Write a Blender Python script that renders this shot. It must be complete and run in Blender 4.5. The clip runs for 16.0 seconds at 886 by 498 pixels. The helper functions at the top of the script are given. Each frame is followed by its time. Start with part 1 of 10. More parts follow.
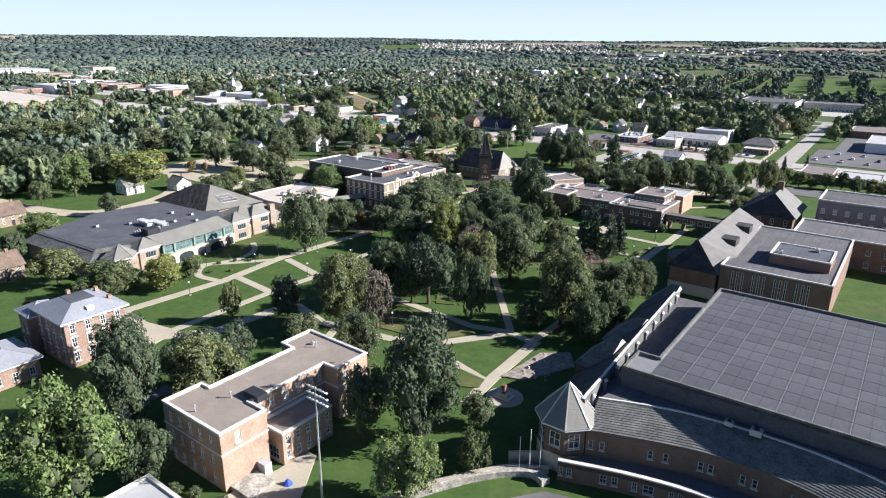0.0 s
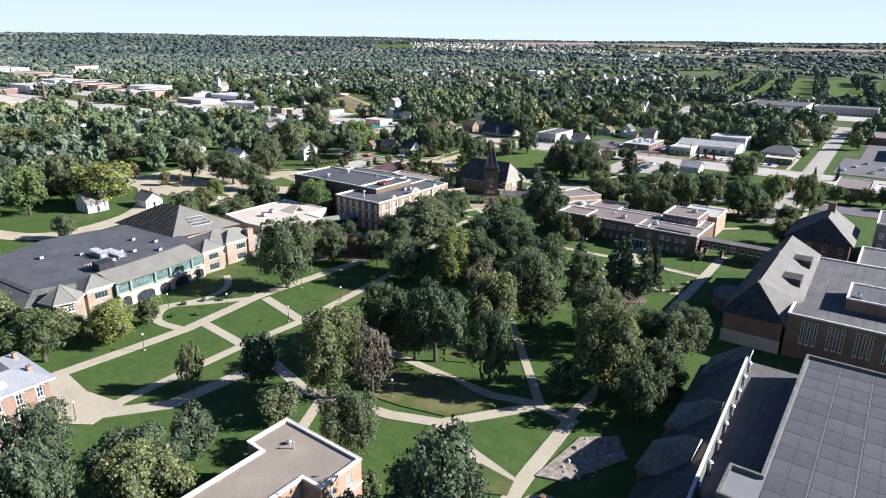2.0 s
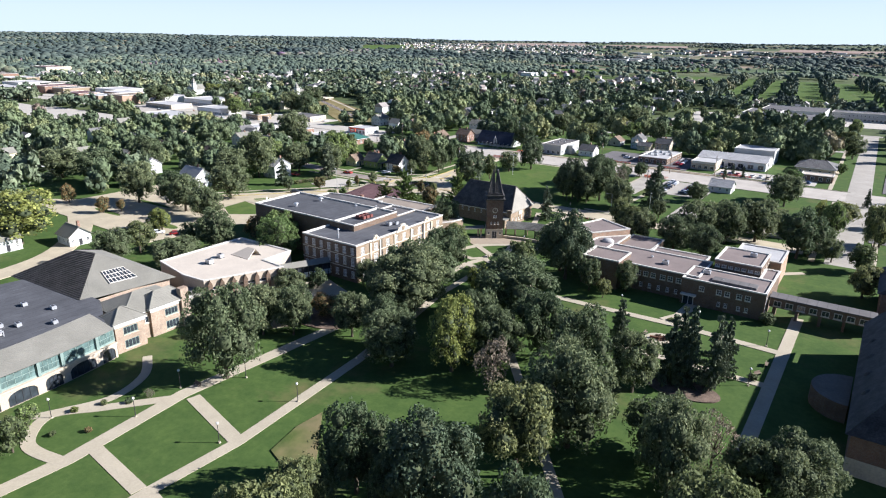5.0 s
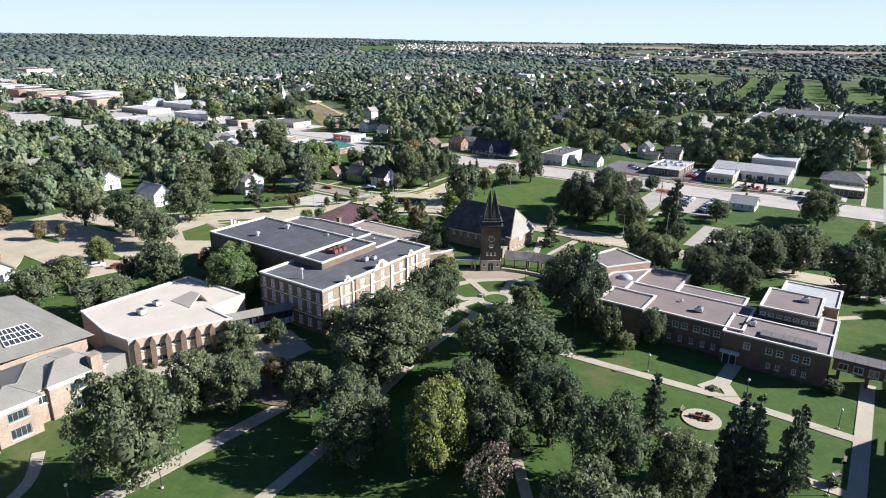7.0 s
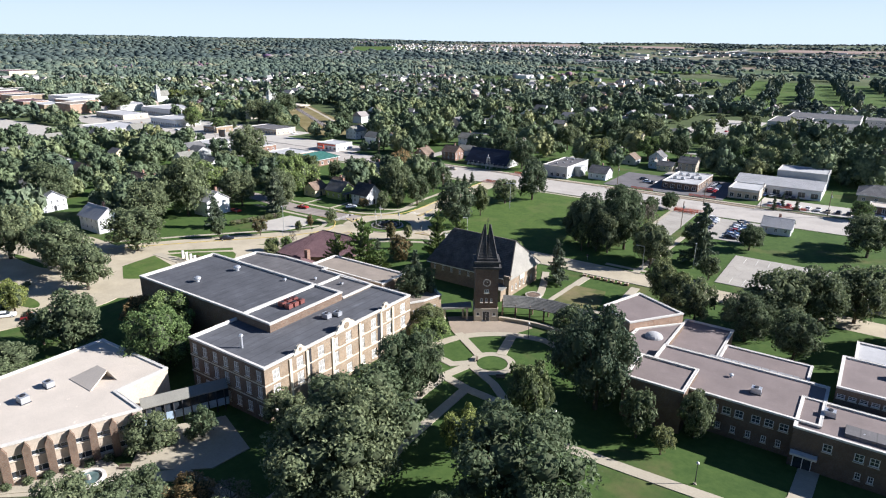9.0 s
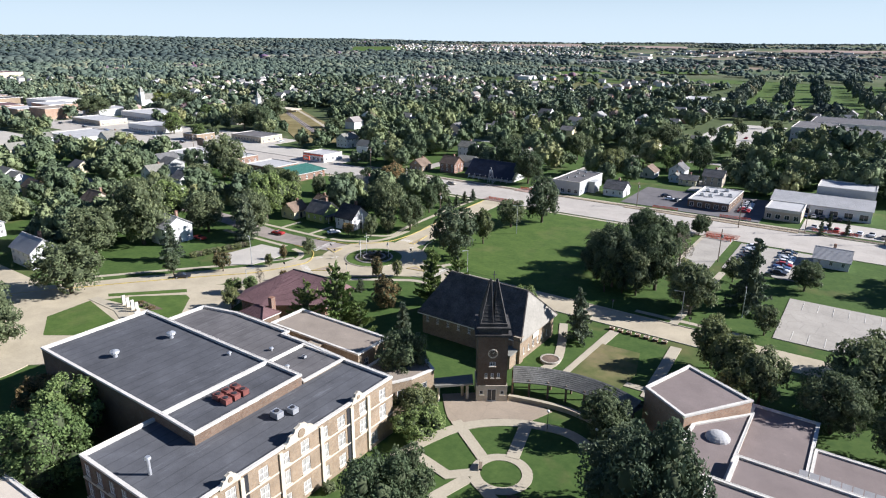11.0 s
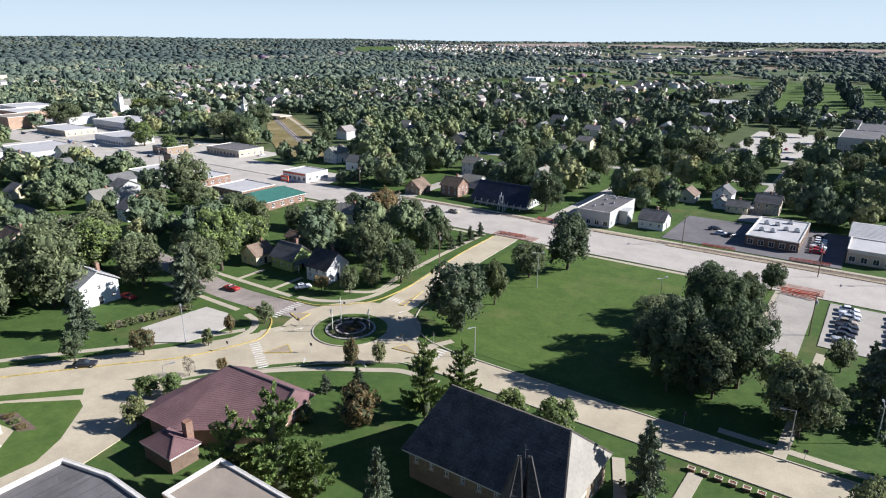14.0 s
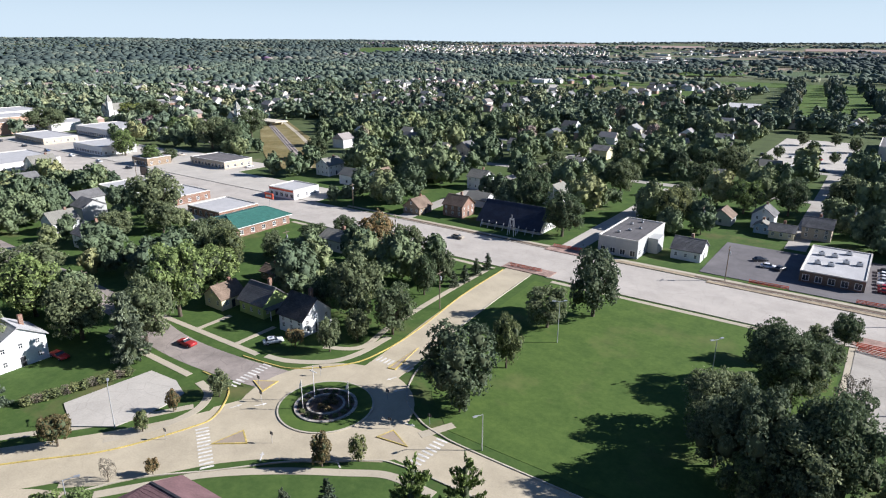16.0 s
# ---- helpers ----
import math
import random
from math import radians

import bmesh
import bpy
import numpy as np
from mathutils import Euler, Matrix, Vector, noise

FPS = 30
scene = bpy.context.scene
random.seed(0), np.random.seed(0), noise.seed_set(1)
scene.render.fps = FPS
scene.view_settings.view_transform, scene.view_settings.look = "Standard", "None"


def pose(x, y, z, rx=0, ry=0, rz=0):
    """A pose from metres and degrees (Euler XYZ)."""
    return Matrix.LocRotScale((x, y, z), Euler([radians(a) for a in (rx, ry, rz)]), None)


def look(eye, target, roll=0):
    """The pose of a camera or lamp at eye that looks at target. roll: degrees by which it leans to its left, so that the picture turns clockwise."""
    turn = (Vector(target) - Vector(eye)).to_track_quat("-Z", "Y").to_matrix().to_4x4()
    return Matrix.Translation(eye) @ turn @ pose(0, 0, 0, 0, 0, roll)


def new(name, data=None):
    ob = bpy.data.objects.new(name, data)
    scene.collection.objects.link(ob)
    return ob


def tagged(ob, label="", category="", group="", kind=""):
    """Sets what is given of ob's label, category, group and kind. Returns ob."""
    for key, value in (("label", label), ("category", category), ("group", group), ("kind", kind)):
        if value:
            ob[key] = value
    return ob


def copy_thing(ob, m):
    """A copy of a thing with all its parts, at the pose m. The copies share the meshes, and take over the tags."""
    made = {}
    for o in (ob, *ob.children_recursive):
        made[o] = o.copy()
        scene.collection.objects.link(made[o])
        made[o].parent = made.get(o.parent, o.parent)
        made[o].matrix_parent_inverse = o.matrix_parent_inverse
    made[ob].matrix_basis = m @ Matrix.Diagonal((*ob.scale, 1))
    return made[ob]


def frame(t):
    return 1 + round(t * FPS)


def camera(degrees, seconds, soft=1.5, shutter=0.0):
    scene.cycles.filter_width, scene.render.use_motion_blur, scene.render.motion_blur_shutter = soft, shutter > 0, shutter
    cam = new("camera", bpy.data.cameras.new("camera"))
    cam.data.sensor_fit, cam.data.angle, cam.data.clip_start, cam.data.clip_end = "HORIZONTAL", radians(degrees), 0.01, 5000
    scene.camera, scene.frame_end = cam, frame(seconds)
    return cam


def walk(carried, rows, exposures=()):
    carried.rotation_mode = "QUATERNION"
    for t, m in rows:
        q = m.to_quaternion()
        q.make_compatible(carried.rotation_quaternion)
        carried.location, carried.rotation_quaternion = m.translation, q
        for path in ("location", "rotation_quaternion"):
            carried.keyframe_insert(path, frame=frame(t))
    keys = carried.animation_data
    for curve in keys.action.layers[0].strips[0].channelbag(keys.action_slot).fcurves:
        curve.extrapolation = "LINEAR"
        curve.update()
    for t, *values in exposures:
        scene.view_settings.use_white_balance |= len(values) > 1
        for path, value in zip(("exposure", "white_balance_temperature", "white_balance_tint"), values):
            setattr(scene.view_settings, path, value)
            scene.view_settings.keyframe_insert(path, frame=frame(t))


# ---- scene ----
cam = camera(69.80, 16.0, 1.12)
EYE, TURN = 65.0, 36.2
ROWS = [
    (0.0, 2.75, -0.09, 0.16, 0.631, -18.253, -0.359),
    (0.5, 1.56, 7.01, 0.10, 0.462, -18.292, -0.409),
    (1.0, 0.38, 14.46, 0.12, 0.298, -18.301, -0.460),
    (1.5, -0.77, 22.56, 0.22, 0.099, -18.321, -0.513),
    (2.0, -1.46, 31.01, 0.27, -0.073, -18.312, -0.568),
    (2.5, -2.11, 39.34, 0.20, -0.270, -18.314, -0.634),
    (3.0, -2.63, 47.33, 0.08, -0.471, -18.306, -0.671),
    (3.5, -2.94, 55.28, -0.01, -0.627, -18.298, -0.679),
    (4.0, -2.97, 63.38, -0.07, -0.767, -18.290, -0.689),
    (6.5, -0.88, 104.15, -0.30, -1.296, -18.172, -0.682),
    (7.0, 0.25, 112.43, -0.47, -1.405, -18.153, -0.648),
    (7.5, 1.43, 121.05, -0.51, -1.438, -18.154, -0.624),
    (8.0, 2.58, 129.96, -0.61, -1.476, -18.134, -0.592),
    (8.5, 3.67, 138.78, -0.56, -1.519, -18.134, -0.580),
    (9.0, 4.62, 147.73, -0.49, -1.527, -18.143, -0.528),
    (11.5, 7.34, 192.27, -0.35, -1.466, -18.149, -0.431),
    (12.0, 7.75, 201.04, -0.38, -1.426, -18.151, -0.392),
    (12.5, 8.22, 209.60, -0.30, -1.382, -18.170, -0.374),
    (13.0, 8.69, 218.02, -0.25, -1.312, -18.168, -0.337),
    (13.5, 8.97, 226.52, -0.31, -1.259, -18.164, -0.299),
    (14.0, 9.50, 235.01, -0.20, -1.151, -18.159, -0.272),
    (14.5, 9.87, 243.44, -0.19, -1.069, -18.121, -0.245),
    (15.0, 10.38, 251.67, -0.14, -0.912, -18.121, -0.228),
    (15.5, 10.91, 259.68, 0.00, -0.762, -18.119, -0.211),
    (16.0, 11.42, 267.50, 0.12, -0.617, -18.114, -0.195),
]
walk(cam, [(t, pose(0, 0, EYE, 0, 0, TURN) @ pose(x, y, z, 90 + pitch, roll, yaw)) for t, x, y, z, yaw, pitch, roll in ROWS], [(0.0, 1.29, 5930, 13), (7.0, 1.26, 5930, 13), (12.0, 1.11, 5930, 13), (16.0, 1.07, 5930, 13)])

# ---- light ----
SUN_AZ, SUN_EL = 35.0, 28.2
sun_dir = Vector((math.cos(radians(SUN_EL)) * math.cos(radians(SUN_AZ)), math.cos(radians(SUN_EL)) * math.sin(radians(SUN_AZ)), math.sin(radians(SUN_EL))))
sun = new("sun", bpy.data.lights.new("sun", "SUN"))
sun.data.energy, sun.data.angle, sun.data.color = 5.0, radians(0.53), (1.0, 0.955, 0.89)
sun.matrix_basis = look(sun_dir * 900, (0, 0, 0))
world = bpy.data.worlds.new("sky")
scene.world = world
world.use_nodes = True
wn = world.node_tree
sky = wn.nodes.new("ShaderNodeTexSky")
sky.sky_type, sky.sun_disc = "NISHITA", False
sky.sun_elevation, sky.sun_rotation = radians(SUN_EL), radians(90 - SUN_AZ)
sky.altitude, sky.air_density, sky.dust_density, sky.ozone_density = 300, 1.0, 0.0, 2.5
wn.nodes["Background"].inputs["Strength"].default_value = 0.033
tint = wn.nodes.new("ShaderNodeMix")
tint.data_type, tint.blend_type = "RGBA", "MULTIPLY"
tint.inputs[0].default_value, tint.inputs[7].default_value = 1.0, (0.86, 1.0, 1.22, 1)
wn.links.new(sky.outputs[0], tint.inputs[6])
# pale haze thickening towards the horizon
height = wn.nodes.new("ShaderNodeSeparateXYZ")
wn.links.new(wn.nodes.new("ShaderNodeTexCoord").outputs["Generated"], height.inputs[0])
thick = wn.nodes.new("ShaderNodeMapRange")
thick.interpolation_type = "SMOOTHSTEP"
for k, val in zip((1, 2, 3, 4), (0.0, 0.20, 0.95, 0.0)):
    thick.inputs[k].default_value = val
wn.links.new(height.outputs[2], thick.inputs[0])
haze = wn.nodes.new("ShaderNodeMix")
haze.data_type = "RGBA"
haze.inputs[7].default_value = (10.4, 12.1, 12.9, 1)
wn.links.new(thick.outputs[0], haze.inputs[0])
wn.links.new(tint.outputs[2], haze.inputs[6])
wn.links.new(haze.outputs[2], wn.nodes["Background"].inputs["Color"])


# ---- materials ----
class Nodes:
    """Short hand for building node materials."""

    def __init__(self, name):
        self.m = bpy.data.materials.new(name)
        self.m.use_nodes = True
        self.t = self.m.node_tree
        self.b = self.t.nodes["Principled BSDF"]
        self.co = self.t.nodes.new("ShaderNodeTexCoord").outputs["Object"]

    def add(self, kind, **values):
        n = self.t.nodes.new(kind)
        for k, v in values.items():
            n.inputs[k.replace("_", " ")].default_value = v
        return n

    def link(self, a, b):
        self.t.links.new(a, b)

    def noise(self, scale, detail=4.0, rough=0.6, vec=None):
        n = self.add("ShaderNodeTexNoise", Scale=scale, Detail=detail, Roughness=rough)
        self.link(vec or self.co, n.inputs["Vector"])
        return n.outputs["Fac"]

    def ramp(self, fac, stops):
        n = self.t.nodes.new("ShaderNodeValToRGB")
        e = n.color_ramp.elements
        while len(e) < len(stops):
            e.new(0.5)
        for el, (p, c) in zip(e, stops):
            el.position, el.color = p, (*c, 1)
        self.link(fac, n.inputs["Fac"])
        return n.outputs["Color"]

    def mix(self, fac, a, b, mode="MIX"):
        n = self.t.nodes.new("ShaderNodeMix")
        n.data_type, n.blend_type = "RGBA", mode
        for sock, v in ((n.inputs[0], fac), (n.inputs[6], a), (n.inputs[7], b)):
            if isinstance(v, (int, float)):
                sock.default_value = v
            elif isinstance(v, tuple):
                sock.default_value = (*v, 1)
            else:
                self.link(v, sock)
        return n.outputs[2]

    def bump(self, fac, strength, dist):
        n = self.add("ShaderNodeBump", Strength=strength, Distance=dist)
        self.link(fac, n.inputs["Height"])
        self.link(n.outputs[0], self.b.inputs["Normal"])

    def done(self, color, rough=0.8, metal=0.0, spec=0.3):
        if isinstance(color, tuple):
            self.b.inputs["Base Color"].default_value = (*color, 1)
        else:
            self.link(color, self.b.inputs["Base Color"])
        self.b.inputs["Roughness"].default_value, self.b.inputs["Metallic"].default_value = rough, metal
        self.b.inputs["Specular IOR Level"].default_value = spec
        return self.m


def shade(c, k):
    return tuple(min(1.0, v * k) for v in c)


def plain(name, c, rough=0.75, grain=6.0, blotch=0.25, amount=0.22, bump=0.3, metal=0.0, spec=0.3):
    """A surface with fine grain and broad blotches."""
    n = Nodes(name)
    fine = n.ramp(n.noise(grain, 5), [(0.3, shade(c, 1 - amount)), (0.7, shade(c, 1 + amount))])
    broad = n.ramp(n.noise(blotch, 3), [(0.35, (1 - amount,) * 3), (0.7, (1.0 + amount * 0.4,) * 3)])
    col = n.mix(1.0, fine, broad, "MULTIPLY")
    if bump:
        n.bump(n.noise(grain * 2, 3), bump, 0.02)
    return n.done(col, rough, metal, spec)


def brickwork(name, c, mortar, amount=0.25):
    """Brick at true size with blotches, weathering and single odd bricks."""
    n = Nodes(name)
    t = n.add("ShaderNodeTexBrick", Scale=1.0, Mortar_Size=0.012)
    t.inputs["Brick Width"].default_value, t.inputs["Row Height"].default_value = 0.22, 0.075
    t.inputs["Color1"].default_value, t.inputs["Color2"].default_value = (*shade(c, 0.85), 1), (*shade(c, 1.15), 1)
    t.inputs["Mortar"].default_value = (*mortar, 1)
    # wall coordinates: along the wall, up the wall
    sep = n.t.nodes.new("ShaderNodeSeparateXYZ")
    n.link(n.co, sep.inputs[0])
    add = n.t.nodes.new("ShaderNodeMath")
    n.link(sep.outputs[0], add.inputs[0])
    n.link(sep.outputs[1], add.inputs[1])
    com = n.t.nodes.new("ShaderNodeCombineXYZ")
    n.link(add.outputs[0], com.inputs[0])
    n.link(sep.outputs[2], com.inputs[1])
    n.link(com.outputs[0], t.inputs["Vector"])
    broad = n.ramp(n.noise(0.35, 4), [(0.3, (1 - amount,) * 3), (0.72, (1.08,) * 3)])
    odd = n.ramp(n.noise(2.2, 3), [(0.35, (0.86, 0.84, 0.84)), (0.65, (1.06, 1.04, 1.02))])
    col = n.mix(1.0, n.mix(1.0, t.outputs["Color"], broad, "MULTIPLY"), odd, "MULTIPLY")
    n.bump(t.outputs["Fac"], -0.3, 0.01)
    return n.done(col, 0.85)


def grass_mat(name, a, b, dry, dry_at=0.62):
    n = Nodes(name)
    col = n.ramp(n.noise(0.9, 6, 0.7), [(0.3, a), (0.7, b)])
    col = n.mix(n.ramp(n.noise(0.045, 5, 0.65), [(dry_at - 0.08, (0, 0, 0)), (dry_at + 0.12, (1, 1, 1))]), col, dry)
    col = n.mix(1.0, col, n.ramp(n.noise(0.22, 4), [(0.3, (0.78, 0.82, 0.78)), (0.7, (1.12, 1.08, 1.0))]), "MULTIPLY")
    n.bump(n.noise(5.0, 3), 0.5, 0.06)
    return n.done(col, 0.9, spec=0.1)


def foliage(name, stops, spread=0.35, thin=0.33):
    """Leaves: each clump a shade of its own, each tree too."""
    n = Nodes(name)
    geo = n.t.nodes.new("ShaderNodeNewGeometry")
    col = n.ramp(geo.outputs["Random Per Island"], stops)
    info = n.t.nodes.new("ShaderNodeObjectInfo")
    tone = n.ramp(info.outputs["Random"], [(0.0, (1 - spread, 1 - spread * 0.8, 1 - spread)), (1.0, (1 + spread, 1 + spread * 0.7, 1 + spread * 0.3))])
    col = n.mix(1.0, col, tone, "MULTIPLY")
    m = n.done(col, 0.7, spec=0.12)
    tr = n.add("ShaderNodeBsdfTranslucent")
    n.link(col, tr.inputs["Color"])
    mx = n.add("ShaderNodeMixShader", Fac=thin)
    n.link(n.b.outputs[0], mx.inputs[1])
    n.link(tr.outputs[0], mx.inputs[2])
    n.link(mx.outputs[0], n.t.nodes["Material Output"].inputs["Surface"])
    return m


def pane_mat(name, c, rough=0.08):
    n = Nodes(name)
    return n.done(n.ramp(n.noise(0.6, 2), [(0.3, shade(c, 0.6)), (0.7, shade(c, 1.5))]), rough, spec=0.6)


def roofing(name, c, amount=0.3, sheets=True):
    """Flat roof membrane with ponding stains and patches."""
    n = Nodes(name)
    col = n.ramp(n.noise(0.18, 6, 0.7), [(0.3, shade(c, 1 - amount)), (0.55, c), (0.75, shade(c, 1 + amount))])
    col = n.mix(n.ramp(n.noise(0.55, 5, 0.75), [(0.64, (0, 0, 0)), (0.72, (0.5, 0.5, 0.5))]), col, shade(c, 1.9))
    col = n.mix(1.0, col, n.ramp(n.noise(9, 3), [(0.3, (0.85,) * 3), (0.7, (1.12,) * 3)]), "MULTIPLY")
    if not sheets:
        n.bump(n.noise(12, 2), 0.3, 0.02)
        return n.done(col, 0.9)
    seams = n.add("ShaderNodeTexWave", Scale=0.145, Distortion=0.25, Detail=1.0)
    n.link(n.co, seams.inputs["Vector"])
    col = n.mix(1.0, col, n.ramp(seams.outputs["Fac"], [(0.0, (0.72,) * 3), (0.04, (1.0,) * 3)]), "MULTIPLY")
    mp = n.add("ShaderNodeMapping")
    mp.inputs["Scale"].default_value = (0.9, 0.12, 1)
    n.link(n.co, mp.inputs["Vector"])
    col = n.mix(n.ramp(n.noise(0.8, 6, 0.75, mp.outputs[0]), [(0.585, (0, 0, 0)), (0.72, (0.6,) * 3)]), col, shade(c, 2.0))
    info = n.t.nodes.new("ShaderNodeObjectInfo")
    col = n.mix(1.0, col, n.ramp(info.outputs["Random"], [(0.0, (0.86, 0.86, 0.87)), (1.0, (1.16, 1.15, 1.14))]), "MULTIPLY")
    n.bump(n.noise(12, 2), 0.3, 0.02)
    return n.done(col, 0.85)


def tarmac(name, c, amount=0.16, cracks=0.35):
    """Road or paving with broad tone changes, stains and fine cracks."""
    n = Nodes(name)
    col = n.ramp(n.noise(0.12, 6, 0.65), [(0.3, shade(c, 1 - amount)), (0.7, shade(c, 1 + amount))])
    col = n.mix(1.0, col, n.ramp(n.noise(3.5, 5), [(0.3, (0.9,) * 3), (0.7, (1.07,) * 3)]), "MULTIPLY")
    v = n.add("ShaderNodeTexVoronoi", Scale=0.22)
    v.feature = "DISTANCE_TO_EDGE"
    n.link(n.co, v.inputs["Vector"])
    col = n.mix(n.ramp(v.outputs["Distance"], [(0.0, (cracks,) * 3), (0.02, (0, 0, 0))]), col, shade(c, 0.5))
    n.bump(n.noise(8, 3), 0.2, 0.01)
    return n.done(col, 0.88)


M = {}
M["grass"] = grass_mat("lawn_grass", (0.059, 0.101, 0.027), (0.090, 0.133, 0.037), (0.145, 0.14, 0.063))
M["lawn"] = grass_mat("mown_grass", (0.063, 0.106, 0.027), (0.092, 0.138, 0.037), (0.128, 0.140, 0.055), 0.63)
M["rough"] = grass_mat("rough_grass", (0.14, 0.115, 0.05), (0.21, 0.17, 0.08), (0.26, 0.22, 0.12), 0.52)
M["mulch"] = plain("bark_mulch", (0.16, 0.115, 0.085), 0.95, 5, 0.6, 0.4, 0.8)
M["concrete"] = tarmac("road_concrete", (0.42, 0.36, 0.255), 0.16, 0.12)
M["avenue"] = tarmac("avenue_concrete", (0.41, 0.37, 0.32), 0.15, 0.25)
M["path"] = tarmac("path_concrete", (0.40, 0.35, 0.26), 0.10, 0.15)
M["lot"] = tarmac("lot_concrete", (0.43, 0.395, 0.34), 0.12, 0.3)
M["asphalt"] = tarmac("asphalt", (0.135, 0.125, 0.125), 0.2, 0.4)
M["old_asphalt"] = tarmac("old_asphalt", (0.27, 0.23, 0.20), 0.35, 0.5)
M["kerb"] = plain("kerb_concrete", (0.46, 0.41, 0.32), 0.85, 4, 0.3)
M["yellow"] = plain("yellow_paint", (0.52, 0.40, 0.12), 0.6, 4, 0.5, 0.3)
M["paint"] = plain("white_road_paint", (0.62, 0.59, 0.53), 0.6, 4, 0.5, 0.25)
M["red_clay"] = plain("dug_red_earth", (0.34, 0.23, 0.185), 0.95, 2, 0.4, 0.35, 0.8)
M["dirt"] = plain("bare_earth", (0.34, 0.27, 0.18), 0.95, 2, 0.3, 0.3, 0.6)
M["tan_brick"] = brickwork("tan_brick", (0.29, 0.21, 0.135), (0.33, 0.28, 0.21))
M["orange_brick"] = brickwork("orange_brick", (0.42, 0.26, 0.17), (0.42, 0.35, 0.27))
M["red_brick"] = brickwork("red_brick", (0.25, 0.125, 0.082), (0.3, 0.25, 0.2))
M["brown_brick"] = brickwork("brown_brick", (0.17, 0.105, 0.068), (0.2, 0.17, 0.135))
M["old_brick"] = brickwork("old_red_brick", (0.29, 0.165, 0.115), (0.38, 0.32, 0.26))
M["stone"] = plain("limestone", (0.60, 0.53, 0.41), 0.85, 3, 0.4, 0.15)
M["rock_gravel"] = plain("pale_brown_gravel", (0.30, 0.255, 0.205), 0.95, 1.2, 1.0, 0.35, 0.9)
M["rubble"] = plain("rubble_stone", (0.42, 0.38, 0.32), 0.9, 2.5, 0.8, 0.4, 1.0)
M["precast"] = plain("precast_concrete", (0.50, 0.42, 0.325), 0.85, 3, 0.3, 0.12)
M["white_wall"] = plain("white_siding", (0.68, 0.67, 0.65), 0.6, 3, 0.3, 0.08, 0.1)
M["cream_wall"] = plain("cream_siding", (0.62, 0.55, 0.36), 0.65, 3, 0.3, 0.1, 0.1)
M["green_wall"] = plain("green_siding", (0.32, 0.40, 0.14), 0.65, 3, 0.3, 0.1, 0.1)
M["grey_wall"] = plain("grey_siding", (0.42, 0.42, 0.40), 0.65, 3, 0.3, 0.1, 0.1)
M["blue_wall"] = plain("blue_grey_siding", (0.36, 0.45, 0.52), 0.65, 3, 0.3, 0.1, 0.1)
M["tan_wall"] = plain("tan_stucco", (0.50, 0.42, 0.32), 0.8, 3, 0.3, 0.15, 0.2)
M["membrane"] = roofing("dark_membrane", (0.088, 0.090, 0.097))
M["membrane_wall"] = plain("dark_metal_cladding", (0.105, 0.105, 0.11), 0.75, 3, 0.4, 0.2, 0.2)
M["membrane2"] = roofing("grey_membrane", (0.125, 0.118, 0.116))
M["membrane_seam"] = roofing("roof_seams", (0.20, 0.195, 0.195), 0.15, False)
M["brown_roof"] = roofing("brown_gravel_roof", (0.205, 0.165, 0.150), 0.18, False)
M["tan_roof"] = roofing("tan_gravel_roof", (0.27, 0.225, 0.18), 0.2, False)
M["white_roof"] = roofing("white_membrane", (0.52, 0.455, 0.375), 0.1, False)
M["pale_roof"] = roofing("pale_roof", (0.42, 0.41, 0.40), 0.15, False)
M["coping"] = plain("pale_coping", (0.62, 0.585, 0.52), 0.7, 3, 0.5, 0.12, 0.1)
M["slate"] = plain("dark_slate", (0.070, 0.065, 0.060), 0.7, 3, 0.5, 0.4, 0.5)
M["grey_slate"] = plain("grey_slate", (0.165, 0.162, 0.145), 0.75, 3, 0.5, 0.32, 0.5)
M["slope_roof"] = plain("sunlit_roof_slope", (0.205, 0.195, 0.175), 0.8, 3, 0.3, 0.15, 0.2, spec=0.1)
M["union_stone"] = brickwork("pinkish_tan_brick", (0.36, 0.265, 0.195), (0.42, 0.36, 0.28))
M["teal"] = plain("grey_green_window_metal", (0.22, 0.29, 0.26), 0.6, 3, 0.5, 0.1, 0.05)
M["panel_wall"] = plain("grey_panel_wall", (0.20, 0.20, 0.205), 0.7, 3, 0.4, 0.15)
M["street"] = tarmac("street_asphalt", (0.345, 0.315, 0.27), 0.15, 0.4)
M["cream_slope"] = plain("sunlit_hip", (0.285, 0.265, 0.225), 0.85, 2, 0.3, 0.12)
M["church_roof"] = plain("church_tile", (0.135, 0.120, 0.104), 0.8, 3, 0.5, 0.35, 0.5, spec=0.15)
M["worn_grass"] = grass_mat("worn_grass", (0.062, 0.092, 0.026), (0.090, 0.115, 0.038), (0.20, 0.165, 0.09), 0.50)
M["plaza"] = tarmac("plaza_paving", (0.31, 0.25, 0.185), 0.12, 0.25)
M["pale_slate"] = plain("pale_grey_shingle", (0.225, 0.215, 0.182), 0.8, 5, 0.25, 0.13, 0.4)
M["green_tile"] = plain("green_metal_roof", (0.05, 0.15, 0.12), 0.5, 3, 0.5, 0.2, 0.1)
M["maroon"] = plain("maroon_shingle", (0.17, 0.098, 0.098), 0.85, 4, 0.3, 0.2, 0.3)
M["navy"] = plain("dark_blue_shingle", (0.035, 0.042, 0.065), 0.8, 4, 0.4, 0.25, 0.3)
M["shingle"] = plain("grey_shingle", (0.16, 0.155, 0.15), 0.85, 4, 0.4, 0.3, 0.3)
